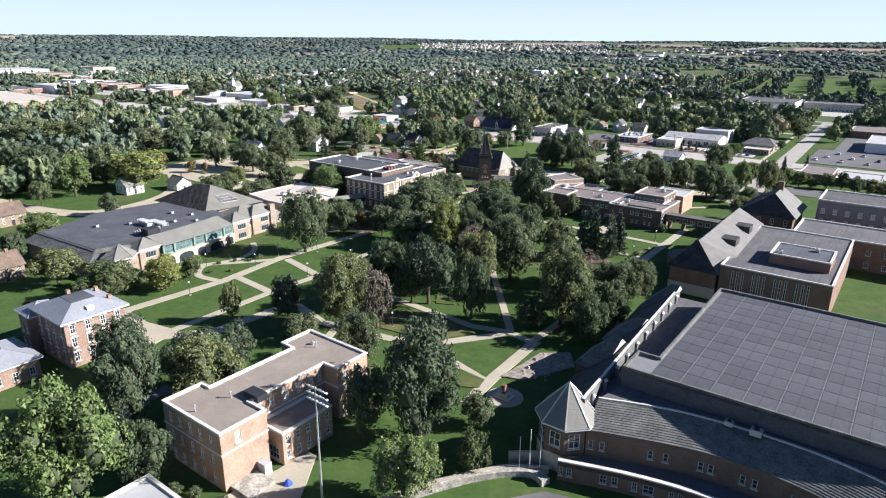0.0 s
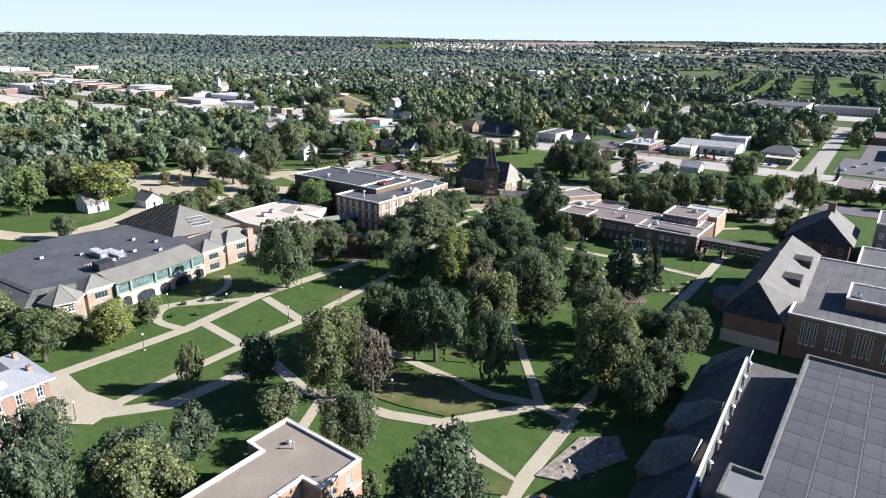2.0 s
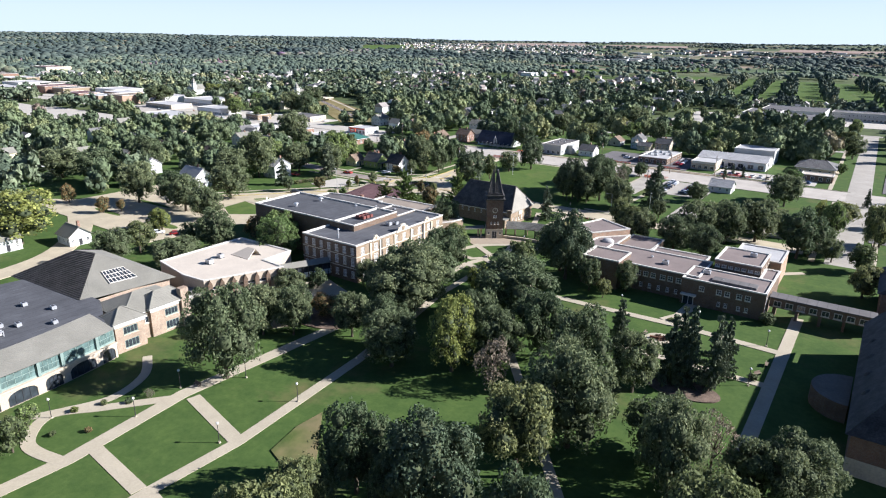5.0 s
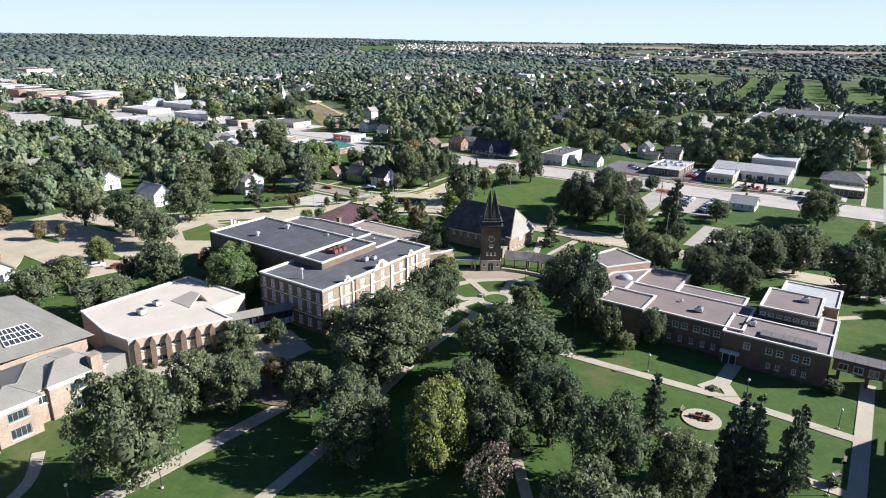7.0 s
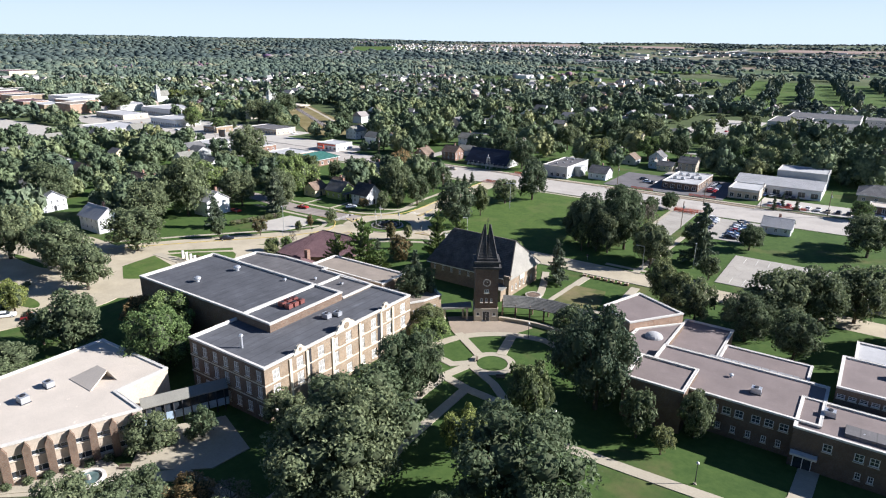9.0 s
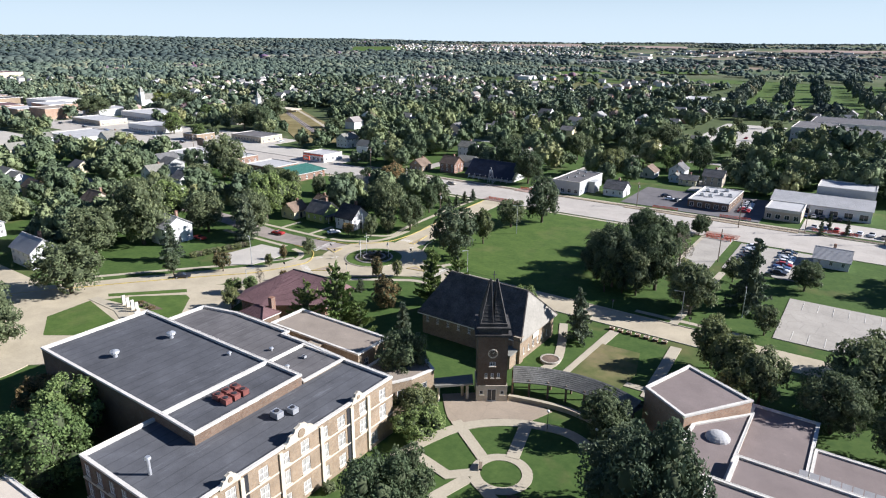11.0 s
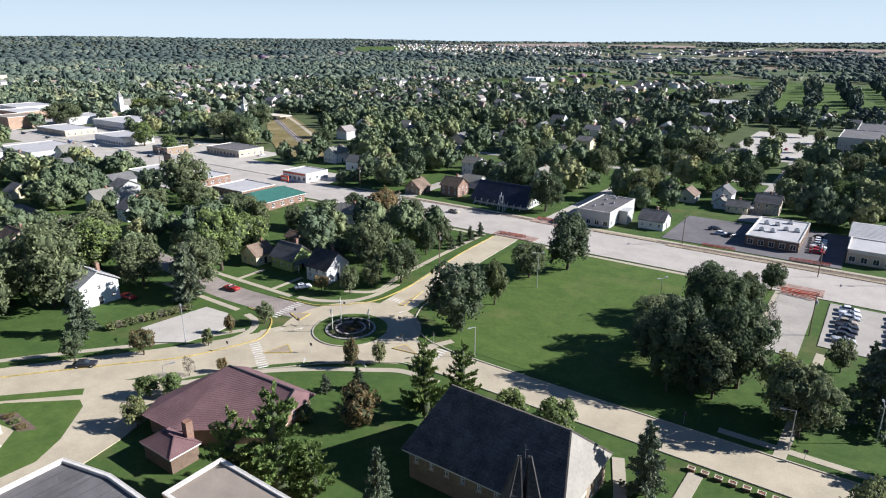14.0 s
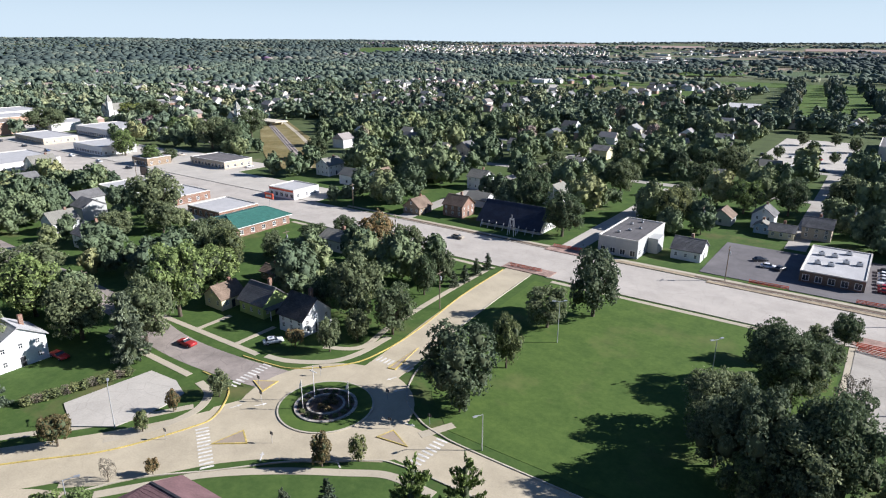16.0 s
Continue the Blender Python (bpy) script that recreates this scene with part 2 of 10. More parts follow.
M["brown_shingle"] = plain("brown_shingle", (0.20, 0.145, 0.105), 0.85, 4, 0.4, 0.3, 0.3)
M["trim"] = plain("white_trim", (0.74, 0.72, 0.68), 0.6, 4, 0.6, 0.08, 0.05)
M["glass"] = pane_mat("window_glass", (0.035, 0.042, 0.05))
M["blind"] = pane_mat("window_with_pale_blind", (0.34, 0.33, 0.30), 0.25)
M["metal_roof"] = plain("grey_metal_roof", (0.33, 0.335, 0.35), 0.55, 3, 0.4, 0.12, 0.1, 0.2)
M["green_glass"] = pane_mat("green_glass", (0.10, 0.15, 0.14))
M["metal"] = plain("galvanised_metal", (0.55, 0.56, 0.57), 0.45, 5, 0.6, 0.12, 0.05, 0.6)
M["dark_metal"] = plain("dark_metal", (0.05, 0.05, 0.055), 0.5, 5, 0.6, 0.2, 0.05, 0.3)
M["copper"] = plain("red_unit_metal", (0.21, 0.075, 0.062), 0.6, 4, 0.6, 0.2, 0.1)
M["bark"] = plain("bark", (0.12, 0.095, 0.07), 0.95, 6, 0.8, 0.35, 1.0)
M["rust_steel"] = plain("rusty_steel", (0.20, 0.10, 0.06), 0.85, 4, 0.8, 0.35, 0.4)
M["barrier"] = plain("red_orange_barrier", (0.70, 0.13, 0.07), 0.6, 4, 0.6, 0.15, 0.1)
M["wood_pole"] = plain("weathered_wood", (0.20, 0.155, 0.115), 0.9, 6, 0.8, 0.25, 0.5)
M["tyre"] = plain("tyre_rubber", (0.03, 0.03, 0.032), 0.9, 8, 1.0, 0.2, 0.2)
M["tarp"] = plain("blue_tarp", (0.05, 0.10, 0.45), 0.6, 4, 0.8, 0.2, 0.3)
for key, c in (("white", (0.75, 0.75, 0.75)), ("black", (0.03, 0.03, 0.035)), ("silver", (0.45, 0.46, 0.47)), ("red", (0.35, 0.03, 0.03)), ("blue", (0.05, 0.09, 0.2)), ("tan", (0.4, 0.34, 0.26))):
    M["car_" + key] = plain("car_paint_" + key, c, 0.3, 2, 0.5, 0.05, 0.0, 0.1, 0.6)
G = [(0.0, (0.086, 0.112, 0.064)), (0.5, (0.132, 0.165, 0.094)), (1.0, (0.205, 0.240, 0.140))]
M["leaf_d"] = foliage("dark_leaves", G)
M["leaf_n"] = foliage("deep_green_leaves", [(p, (r * 0.66, g * 0.70, b * 0.74)) for p, (r, g, b) in G], 0.2, 0.2)
M["leaf_g"] = foliage("green_leaves", [(p, (r * 1.35, g * 1.45, b * 1.0)) for p, (r, g, b) in G])
M["leaf_y"] = foliage("yellow_green_leaves", [(p, (r * 1.55, g * 1.45, b * 0.85)) for p, (r, g, b) in G])
M["leaf_o"] = foliage("olive_leaves", [(p, (r * 1.22, g * 1.14, b * 0.95)) for p, (r, g, b) in G])
M["leaf_r"] = foliage("rust_leaves", [(p, (r * 1.45, g * 0.92, b * 0.85)) for p, (r, g, b) in G])
M["leaf_b"] = foliage("grey_brown_twigs", [(0.0, (0.13, 0.11, 0.09)), (1.0, (0.30, 0.26, 0.205))], 0.2, 0.1)
M["leaf_c"] = foliage("blue_green_needles", [(0.0, (0.060, 0.082, 0.058)), (1.0, (0.165, 0.200, 0.140))], 0.3, 0.1)
M["leaf_p"] = foliage("bright_pine_needles", [(0.0, (0.075, 0.112, 0.034)), (1.0, (0.20, 0.26, 0.085))], 0.25, 0.15)
# dark filling of the crowns: shade between the leaves put into colour
M["core"] = plain("inner_leaf_shade", (0.075, 0.092, 0.045), 0.95, 3, 0.5, 0.3, 0.5)


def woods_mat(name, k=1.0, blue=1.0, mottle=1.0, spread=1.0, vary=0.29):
    """Joined trees: a hue for each tree, a shade for each leaf clump, mottled; blue puts haze into the colour."""
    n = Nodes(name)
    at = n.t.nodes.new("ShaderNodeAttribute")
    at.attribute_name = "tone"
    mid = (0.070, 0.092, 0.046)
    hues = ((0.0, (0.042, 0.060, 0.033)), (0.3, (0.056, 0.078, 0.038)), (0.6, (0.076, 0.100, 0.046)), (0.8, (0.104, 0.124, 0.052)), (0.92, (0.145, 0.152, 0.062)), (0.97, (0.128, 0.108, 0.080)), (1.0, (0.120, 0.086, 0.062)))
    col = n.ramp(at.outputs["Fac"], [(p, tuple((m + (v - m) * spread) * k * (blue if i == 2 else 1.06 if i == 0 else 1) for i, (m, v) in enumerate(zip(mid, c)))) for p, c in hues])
    geo = n.t.nodes.new("ShaderNodeNewGeometry")
    col = n.mix(1.0, col, n.ramp(geo.outputs["Random Per Island"], [(0.0, (1 - vary,) * 3), (1.0, (1 + vary, 1 + vary, 1 + 0.7 * vary))]), "MULTIPLY")
    if mottle:
        col = n.mix(1.0, col, n.ramp(n.noise(0.4, 5, 0.75), [(0.34, (1 - 0.5 * mottle,) * 3), (0.66, (1 + 0.32 * mottle, 1 + 0.3 * mottle, 1 + 0.2 * mottle))]), "MULTIPLY")
        n.bump(n.noise(0.55, 6, 0.75), 0.9 * mottle, 1.8)
    return n.done(col, 0.8, spec=0.08)


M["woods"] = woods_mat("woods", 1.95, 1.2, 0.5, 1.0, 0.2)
# bluer with distance: haze put into the leaf colours
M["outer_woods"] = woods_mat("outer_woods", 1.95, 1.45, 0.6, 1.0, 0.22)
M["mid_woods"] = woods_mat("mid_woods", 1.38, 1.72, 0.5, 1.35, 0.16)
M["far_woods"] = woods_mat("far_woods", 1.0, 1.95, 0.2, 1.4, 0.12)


# ---- building blocks ----
BLOCKED = []


def block(x0, x1, y0, y1, pad=3.0):
    """Ground that no scattered tree may stand on."""
    BLOCKED.append((min(x0, x1) - pad, max(x0, x1) + pad, min(y0, y1) - pad, max(y0, y1) + pad))


def thing(name, label, category, x, y, z=0.0, group="", kind=""):
    return tagged(place(new(name), x, y, z), label, category, group, kind)


def place(ob, x, y, z=0.0):
    ob.location = (x, y, z)
    return ob


def mesh_of(name, bm, mat, smooth=False):
    me = bpy.data.meshes.new(name)
    bmesh.ops.recalc_face_normals(bm, faces=bm.faces[:])
    bm.to_mesh(me)
    bm.free()
    me.materials.append(mat if not isinstance(mat, str) else M[mat])
    if smooth:
        me.shade_smooth()
    return me


def part(name, bm, mat, parent, label="", smooth=False):
    """A mesh in world coordinates as one part of a thing, or of a part."""
    ob = new(name, mesh_of(name, bm, mat, smooth))
    ob.parent = parent
    if parent.type == "EMPTY":
        ob.matrix_parent_inverse = Matrix.Translation(-parent.location)
    return tagged(ob, label)


def fixed(name, bm, mat, label, category="", kind="structure", smooth=False):
    """A top-level mesh in world coordinates."""
    return tagged(new(name, mesh_of(name, bm, mat, smooth)), label, category or name.replace("_", " "), "", kind)


def quad(bm, *pts):
    try:
        return bm.faces.new([bm.verts.new(p) for p in pts])
    except ValueError:
        return None


def box(bm, x0, x1, y0, y1, z0, z1):
    v = [bm.verts.new((x, y, z)) for z in (z0, z1) for x, y in ((x0, y0), (x1, y0), (x1, y1), (x0, y1))]
    for f in ((3, 2, 1, 0), (4, 5, 6, 7), (0, 1, 5, 4), (1, 2, 6, 5), (2, 3, 7, 6), (3, 0, 4, 7)):
        bm.faces.new([v[i] for i in f])
    return bm


def boxes(*rows):
    bm = bmesh.new()
    for r in rows:
        box(bm, *r)
    return bm


def beam(bm, a, b, w, h=None):
    """A square bar from a to b."""
    a, b, h = Vector(a), Vector(b), h or w
    d = (b - a).normalized()
    s = d.cross(Vector((0, 0, 1)))
    s = (s.normalized() if s.length > 0.01 else Vector((1, 0, 0))) * w / 2
    u = s.cross(d).normalized() * h / 2
    v = [bm.verts.new(p + i * s + j * u) for p in (a, b) for i, j in ((-1, -1), (1, -1), (1, 1), (-1, 1))]
    for f in ((3, 2, 1, 0), (4, 5, 6, 7), (0, 1, 5, 4), (1, 2, 6, 5), (2, 3, 7, 6), (3, 0, 4, 7)):
        bm.faces.new([v[i] for i in f])


def tube(bm, a, b, r0, r1, n=8):
    """A tapered round bar."""
    a, b = Vector(a), Vector(b)
    d = (b - a).normalized()
    s = d.orthogonal().normalized()
    u = d.cross(s)
    rings = [[bm.verts.new(p + r * (math.cos(k * 2 * math.pi / n) * s + math.sin(k * 2 * math.pi / n) * u)) for k in range(n)] for p, r in ((a, r0), (b, r1))]
    for k in range(n):
        bm.faces.new((rings[0][k], rings[0][(k + 1) % n], rings[1][(k + 1) % n], rings[1][k]))
    bm.faces.new(rings[0][::-1])
    bm.faces.new(rings[1])


def prism(bm, pts, z0, z1):
    lo, hi = [bm.verts.new((x, y, z0)) for x, y in pts], [bm.verts.new((x, y, z1)) for x, y in pts]
    n = len(pts)
    bm.faces.new(lo[::-1])
    bm.faces.new(hi)
    for k in range(n):
        bm.faces.new((lo[k], lo[(k + 1) % n], hi[(k + 1) % n], hi[k]))
    return bm


def rect(x0, x1, y0, y1):
    return [(x0, y0), (x1, y0), (x1, y1), (x0, y1)]


def inset(pts, d):
    """The polygon (counter-clockwise) moved inwards by d."""
    out, n = [], len(pts)
    for k in range(n):
        a, b, c = Vector(pts[k - 1]), Vector(pts[k]), Vector(pts[(k + 1) % n])
        e, f = (b - a).normalized(), (c - b).normalized()
        p, q = Vector((-e.y, e.x)), Vector((-f.y, f.x))
        m = (p + q) / max(0.3, 1 + p.dot(q))
        out.append(tuple(b + m * d))
    return out


def ring(bm, pts, width, z0, z1, out=0.0):
    """A closed band along a polygon's edge."""
    a, b = inset(pts, -out), inset(pts, width)
    n = len(pts)
    v = [[bm.verts.new((*p, z)) for p in poly] for poly, z in ((a, z0), (a, z1), (b, z1), (b, z0))]
    for k in range(n):
        for j in range(4):
            bm.faces.new((v[j][k], v[j][(k + 1) % n], v[(j + 1) % 4][(k + 1) % n], v[(j + 1) % 4][k]))
    return bm


def strip(bm, line, width, z0, z1):
    """A band of even width along a line of points."""
    n = len(line)
    left, right = [], []
    for k in range(n):
        b = Vector(line[k])
        e = (b - Vector(line[k - 1])).normalized() if k else (Vector(line[1]) - b).normalized()
        f = (Vector(line[k + 1]) - b).normalized() if k < n - 1 else e
        p, q = Vector((-e.y, e.x)), Vector((-f.y, f.x))
        m = (p + q) / max(0.4, 1 + p.dot(q)) * width / 2
        left.append(b + m)
        right.append(b - m)
    prism(bm, [tuple(p) for p in right + left[::-1]], z0, z1)
    return bm


def arc(cx, cy, r, a0, a1, n=24, ry=None):
    return [(cx + r * math.cos(radians(a0 + (a1 - a0) * k / n)), cy + (ry or r) * math.sin(radians(a0 + (a1 - a0) * k / n))) for k in range(n + 1)]


def curve_line(pts, n=8):
    """A smooth line through points."""
    out = []
    for k in range(len(pts) - 1):
        p0, p1, p2, p3 = (Vector(pts[max(0, min(len(pts) - 1, k + j))]) for j in (-1, 0, 1, 2))
        for i in range(n):
            t = i / n
            out.append(tuple(0.5 * (2 * p1 + (p2 - p0) * t + (2 * p0 - 5 * p1 + 4 * p2 - p3) * t * t + (3 * p1 - p0 - 3 * p2 + p3) * t ** 3)))
    return out + [tuple(pts[-1])]


def facade(bm, p0, p1, z0, z1, holes=(), depth=0.22):
    """One wall face from p0 to p1 with window holes (u0, u1, v0, v1) cut through it, and their reveals."""
    p0, p1 = Vector(p0), Vector(p1)
    L = (p1 - p0).length
    d = (p1 - p0) / L
    inw = Vector((-d.y, d.x))
    us = sorted({0.0, L, *[u for h in holes for u in h[:2]]})
    vs = sorted({z0, z1, *[v for h in holes for v in h[2:]]})

    def at(u, v, q=0.0):
        p = p0 + d * u + inw * q
        return (p.x, p.y, v)

    for i in range(len(us) - 1):
        for j in range(len(vs) - 1):
            um, vm = (us[i] + us[i + 1]) / 2, (vs[j] + vs[j + 1]) / 2
            if not any(h[0] < um < h[1] and h[2] < vm < h[3] for h in holes):
                quad(bm, at(us[i], vs[j]), at(us[i + 1], vs[j]), at(us[i + 1], vs[j + 1]), at(us[i], vs[j + 1]))
    for a, b, c, e in holes:
        for (ua, va), (ub, vb) in (((a, c), (b, c)), ((b, c), (b, e)), ((b, e), (a, e)), ((a, e), (a, c))):
            quad(bm, at(ua, va), at(ub, vb), at(ub, vb, depth), at(ua, va, depth))


WINDOWS = {}


def lattice(w, h, cols, rows, edge, bar, deep):
    """A window frame with its glazing bars, as one connected mesh."""
    def cuts(length, n, start):
        c = [start, start + edge]
        for k in range(1, n):
            c += [start + length * k / n - bar / 2, start + length * k / n + bar / 2]
        return c + [start + length - edge, start + length]

    xs, zs = cuts(w, cols, -w / 2), cuts(h, rows, 0)
    bm, made = bmesh.new(), {}

    def at(i, j, y):
        if (i, j, y) not in made:
            made[i, j, y] = bm.verts.new((xs[i], y, zs[j]))
        return made[i, j, y]

    solid = lambda i, j: 0 <= i < len(xs) - 1 and 0 <= j < len(zs) - 1 and (i % 2 == 0 or j % 2 == 0)
    for i in range(len(xs) - 1):
        for j in range(len(zs) - 1):
            if not solid(i, j):
                continue
            bm.faces.new((at(i, j, -deep), at(i + 1, j, -deep), at(i + 1, j + 1, -deep), at(i, j + 1, -deep)))
            for di, dj, p, q in ((-1, 0, (i, j + 1), (i, j)), (1, 0, (i + 1, j), (i + 1, j + 1)), (0, -1, (i, j), (i + 1, j)), (0, 1, (i + 1, j + 1), (i, j + 1))):
                if not solid(i + di, j + dj):
                    bm.faces.new((at(*q, -deep), at(*p, -deep), at(*p, deep), at(*q, deep)))
    return bm


def window_meshes(w, h, cols, rows, frame_mat, pane_key):
    key = (round(w, 2), round(h, 2), cols, rows, frame_mat, pane_key)
    if key not in WINDOWS:
        bm = lattice(w, h, cols, rows, 0.13, 0.07, 0.06)
        g = boxes((-w / 2 + 0.02, w / 2 - 0.02, 0.0, 0.03, 0.02, h - 0.02))
        s = boxes((-w / 2 - 0.12, w / 2 + 0.12, -0.30, 0.0, -0.14, 0.0))
        WINDOWS[key] = mesh_of("window", bm, frame_mat), mesh_of("pane", g, pane_key), mesh_of("sill", s, "stone")
    return WINDOWS[key]


def window(parent, x, y, z, turn, w, h, cols=2, rows=2, frame_mat="trim", pane_key="glass", sill=True):
    """A framed window with its pane and sill, whose outside faces -y before the turn."""
    f, g, s = window_meshes(w, h, cols, rows, frame_mat, pane_key)
    ob = new("window", f)
    ob.parent = parent
    ob.matrix_parent_inverse = Matrix.Translation(-parent.location) if parent.type == "EMPTY" else Matrix()
    ob.matrix_basis = pose(x, y, z, 0, 0, turn)
    p = new("pane", g)
    p.parent = ob
    if sill:
        q = new("sill", s)
        q.parent = ob
    return ob


def wall(parent, p0, p1, z0, z1, mat, rows=(), style=None, name="wall", label="", sill=True):
    """A wall with rows of windows: each row (sill, height, width, count or list of centres along the wall[, cols, lights])."""
    style = style or {}
    holes, wins = [], []
    a, b = Vector(p0), Vector(p1)
    L = (b - a).length
    d = (b - a) / L
    turn = math.degrees(math.atan2(d.y, d.x))
    for sill, h, w, count, *grid in rows:
        us = [L * (k + 0.5) / count for k in range(count)] if isinstance(count, int) else count
        for u in us:
            if w / 2 < u < L - w / 2:
                holes.append((u - w / 2, u + w / 2, sill, sill + h))
                wins.append((u, sill, w, h, grid))
    bm = bmesh.new()
    facade(bm, p0, p1, z0, z1, holes)
    ob = part(name, bm, mat, parent, label)
    inw = Vector((-d.y, d.x)) * 0.13
    for u, sill, w, h, grid in wins:
        p = a + d * u + inw
        window(parent, p.x, p.y, sill, turn, w, h, *(grid or (2, 2)), **style)
    return ob


def walls(parent, pts, z0, z1, mat, rows=(), skip=(), style=None, sides=None):
    """Walls round a counter-clockwise polygon; rows for all sides, or by side."""
    n = len(pts)
    for k in range(n):
        wall(parent, pts[k], pts[(k + 1) % n], z0, z1, mat, () if k in skip else (sides.get(k, rows) if sides else rows), style)


def flat_roof(parent, pts, z, roof_mat, lip=0.45, coping="coping", width=0.45, drop=0.3):
    """A flat roof set below a pale coping on a parapet."""
    part("roof", prism(bmesh.new(), inset(pts, 0.12), z - lip - 0.35, z - lip), roof_mat, parent)
    part("parapet", ring(bmesh.new(), pts, width, z - lip, z, 0.0), "coping" if coping is None else coping, parent, "pale parapet coping")
    part("cornice", ring(bmesh.new(), pts, 0.02, z - drop, z + 0.04, 0.10), coping or "coping", parent)


def slope(bm, a, b, c, d, step=0.45, lift=0.05):
    """A roof slope from eave a-b up to ridge d-c, in overlapping courses."""
    a, b, c, d = map(Vector, (a, b, c, d))
    n = max(2, int(((d - a).length + (c - b).length) / 2 / step))
    nor = (b - a).cross(d - a).normalized()
    if nor.z < 0:
        nor = -nor
    for k in range(n):
        t0, t1 = k / n, (k + 1) / n
        p, q, r, s = a.lerp(d, t0), b.lerp(c, t0), b.lerp(c, t1), a.lerp(d, t1)
        if (r - s).length < 0.02:
            r = s + (q - p) * 0.01
        quad(bm, p + nor * lift, q + nor * lift, r, s)
        quad(bm, p, q, q + nor * lift, p + nor * lift)


def plate(bm, *pts, t=0.22):
    """A sloped slab of thickness t under the given corners."""
    top = [bm.verts.new(p) for p in pts]
    low = [bm.verts.new(Vector(p) - Vector((0, 0, t))) for p in pts]
    n = len(pts)
    bm.faces.new(top)
    bm.faces.new(low[::-1])
    for k in range(n):
        bm.faces.new((low[k], low[(k + 1) % n], top[(k + 1) % n], top[k]))


def hip_roof(parent, x0, x1, y0, y1, ze, zr, mat, over=0.6, along="x", inset_by=None, step=0.45, ridge_mat=None):
    """A hipped roof, each side a part of its own."""
    x0, x1, y0, y1 = x0 - over, x1 + over, y0 - over, y1 + over
    if along == "x":
        i = (y1 - y0) / 2 if inset_by is None else inset_by
        r0, r1 = ((x0 + i), (y0 + y1) / 2, zr), ((x1 - i), (y0 + y1) / 2, zr)
        sides = (((x0, y0, ze), (x1, y0, ze), r1, r0), ((x1, y1, ze), (x0, y1, ze), r0, r1), ((x1, y0, ze), (x1, y1, ze), r1, r1), ((x0, y1, ze), (x0, y0, ze), r0, r0))
    else:
        i = (x1 - x0) / 2 if inset_by is None else inset_by
        r0, r1 = ((x0 + x1) / 2, y0 + i, zr), ((x0 + x1) / 2, y1 - i, zr)
        sides = (((x1, y0, ze), (x1, y1, ze), r1, r0), ((x0, y1, ze), (x0, y0, ze), r0, r1), ((x0, y0, ze), (x1, y0, ze), r0, r0), ((x1, y1, ze), (x0, y1, ze), r1, r1))
    for s in sides:
        bm = bmesh.new()
        slope(bm, *s, step=step)
        part("roof", bm, mat, parent)
    soffit = boxes((x0 + 0.05, x1 - 0.05, y0 + 0.05, y1 - 0.05, ze - 0.25, ze - 0.02))
    part("eave", soffit, "trim", parent)
    if inset_by is None or inset_by > 0:
        bm = bmesh.new()
        beam(bm, r0, r1, 0.25)
        for c, r in (((x0, y0, ze), r0), ((x1, y1, ze), r1), ((x1, y0, ze), r1 if along == "x" else r0), ((x0, y1, ze), r0 if along == "x" else r1)):
            beam(bm, c, r, 0.2)
        part("ridge", bm, ridge_mat or mat, parent)


def gable_roof(parent, x0, x1, y0, y1, ze, zr, mat, over=0.5, along="x", wall_mat=None, step=0.4):
    """A gabled roof with its two slopes, and the gable walls."""
    if along == "x":
        ym = (y0 + y1) / 2
        k = (zr - ze) / ((y1 - y0) / 2) * over
        e = [(((x0 - over, y0 - over, ze - k), (x1 + over, y0 - over, ze - k), (x1 + over, ym, zr), (x0 - over, ym, zr))), ((x1 + over, y1 + over, ze - k), (x0 - over, y1 + over, ze - k), (x0 - over, ym, zr), (x1 + over, ym, zr))]
        tri = [((x, y0, ze - 0.05), (x, y1, ze - 0.05), (x, ym, zr - 0.12)) for x in (x0 + 0.01, x1 - 0.01)]
        rid = ((x0 - over, ym, zr), (x1 + over, ym, zr))
    else:
        xm = (x0 + x1) / 2
        k = (zr - ze) / ((x1 - x0) / 2) * over
        e = [((x1 + over, y0 - over, ze - k), (x1 + over, y1 + over, ze - k), (xm, y1 + over, zr), (xm, y0 - over, zr)), ((x0 - over, y1 + over, ze - k), (x0 - over, y0 - over, ze - k), (xm, y0 - over, zr), (xm, y1 + over, zr))]
        tri = [((x0, y, ze - 0.05), (x1, y, ze - 0.05), (xm, y, zr - 0.12)) for y in (y0 + 0.01, y1 - 0.01)]
        rid = ((xm, y0 - over, zr), (xm, y1 + over, zr))
    for s in e:
        bm = bmesh.new()
        slope(bm, *s, step=step)
        plate(bm, *[Vector(p) - Vector((0, 0, 0.03)) for p in s], t=0.2)
        part("roof", bm, mat, parent)
    for t in tri:
        bm = bmesh.new()
        bm.faces.new([bm.verts.new(p) for p in t])
        part("gable", bm, wall_mat or "white_wall", parent)
    bm = bmesh.new()
    beam(bm, *rid, 0.25, 0.12)
    part("ridge", bm, mat, parent)


def pyramid_roof(parent, cx, cy, r, ze, zr, n, mat, turn=0.0, step=0.4, ridge_mat=None):
    """A pointed roof with n sides."""
    c = [(cx + r * math.cos(radians(turn + 360 * k / n)), cy + r * math.sin(radians(turn + 360 * k / n)), ze) for k in range(n)]
    for k in range(n):
        bm = bmesh.new()
        slope(bm, c[k], c[(k + 1) % n], (cx, cy, zr), (cx, cy, zr), step=step)
        part("roof", bm, mat, parent)
    bm = bmesh.new()
    for p in c:
        beam(bm, p, (cx, cy, zr), 0.2)
    part("ridge", bm, ridge_mat or "coping", parent)
    part("eave", prism(bmesh.new(), [p[:2] for p in c], ze - 0.3, ze - 0.01), "trim", parent)


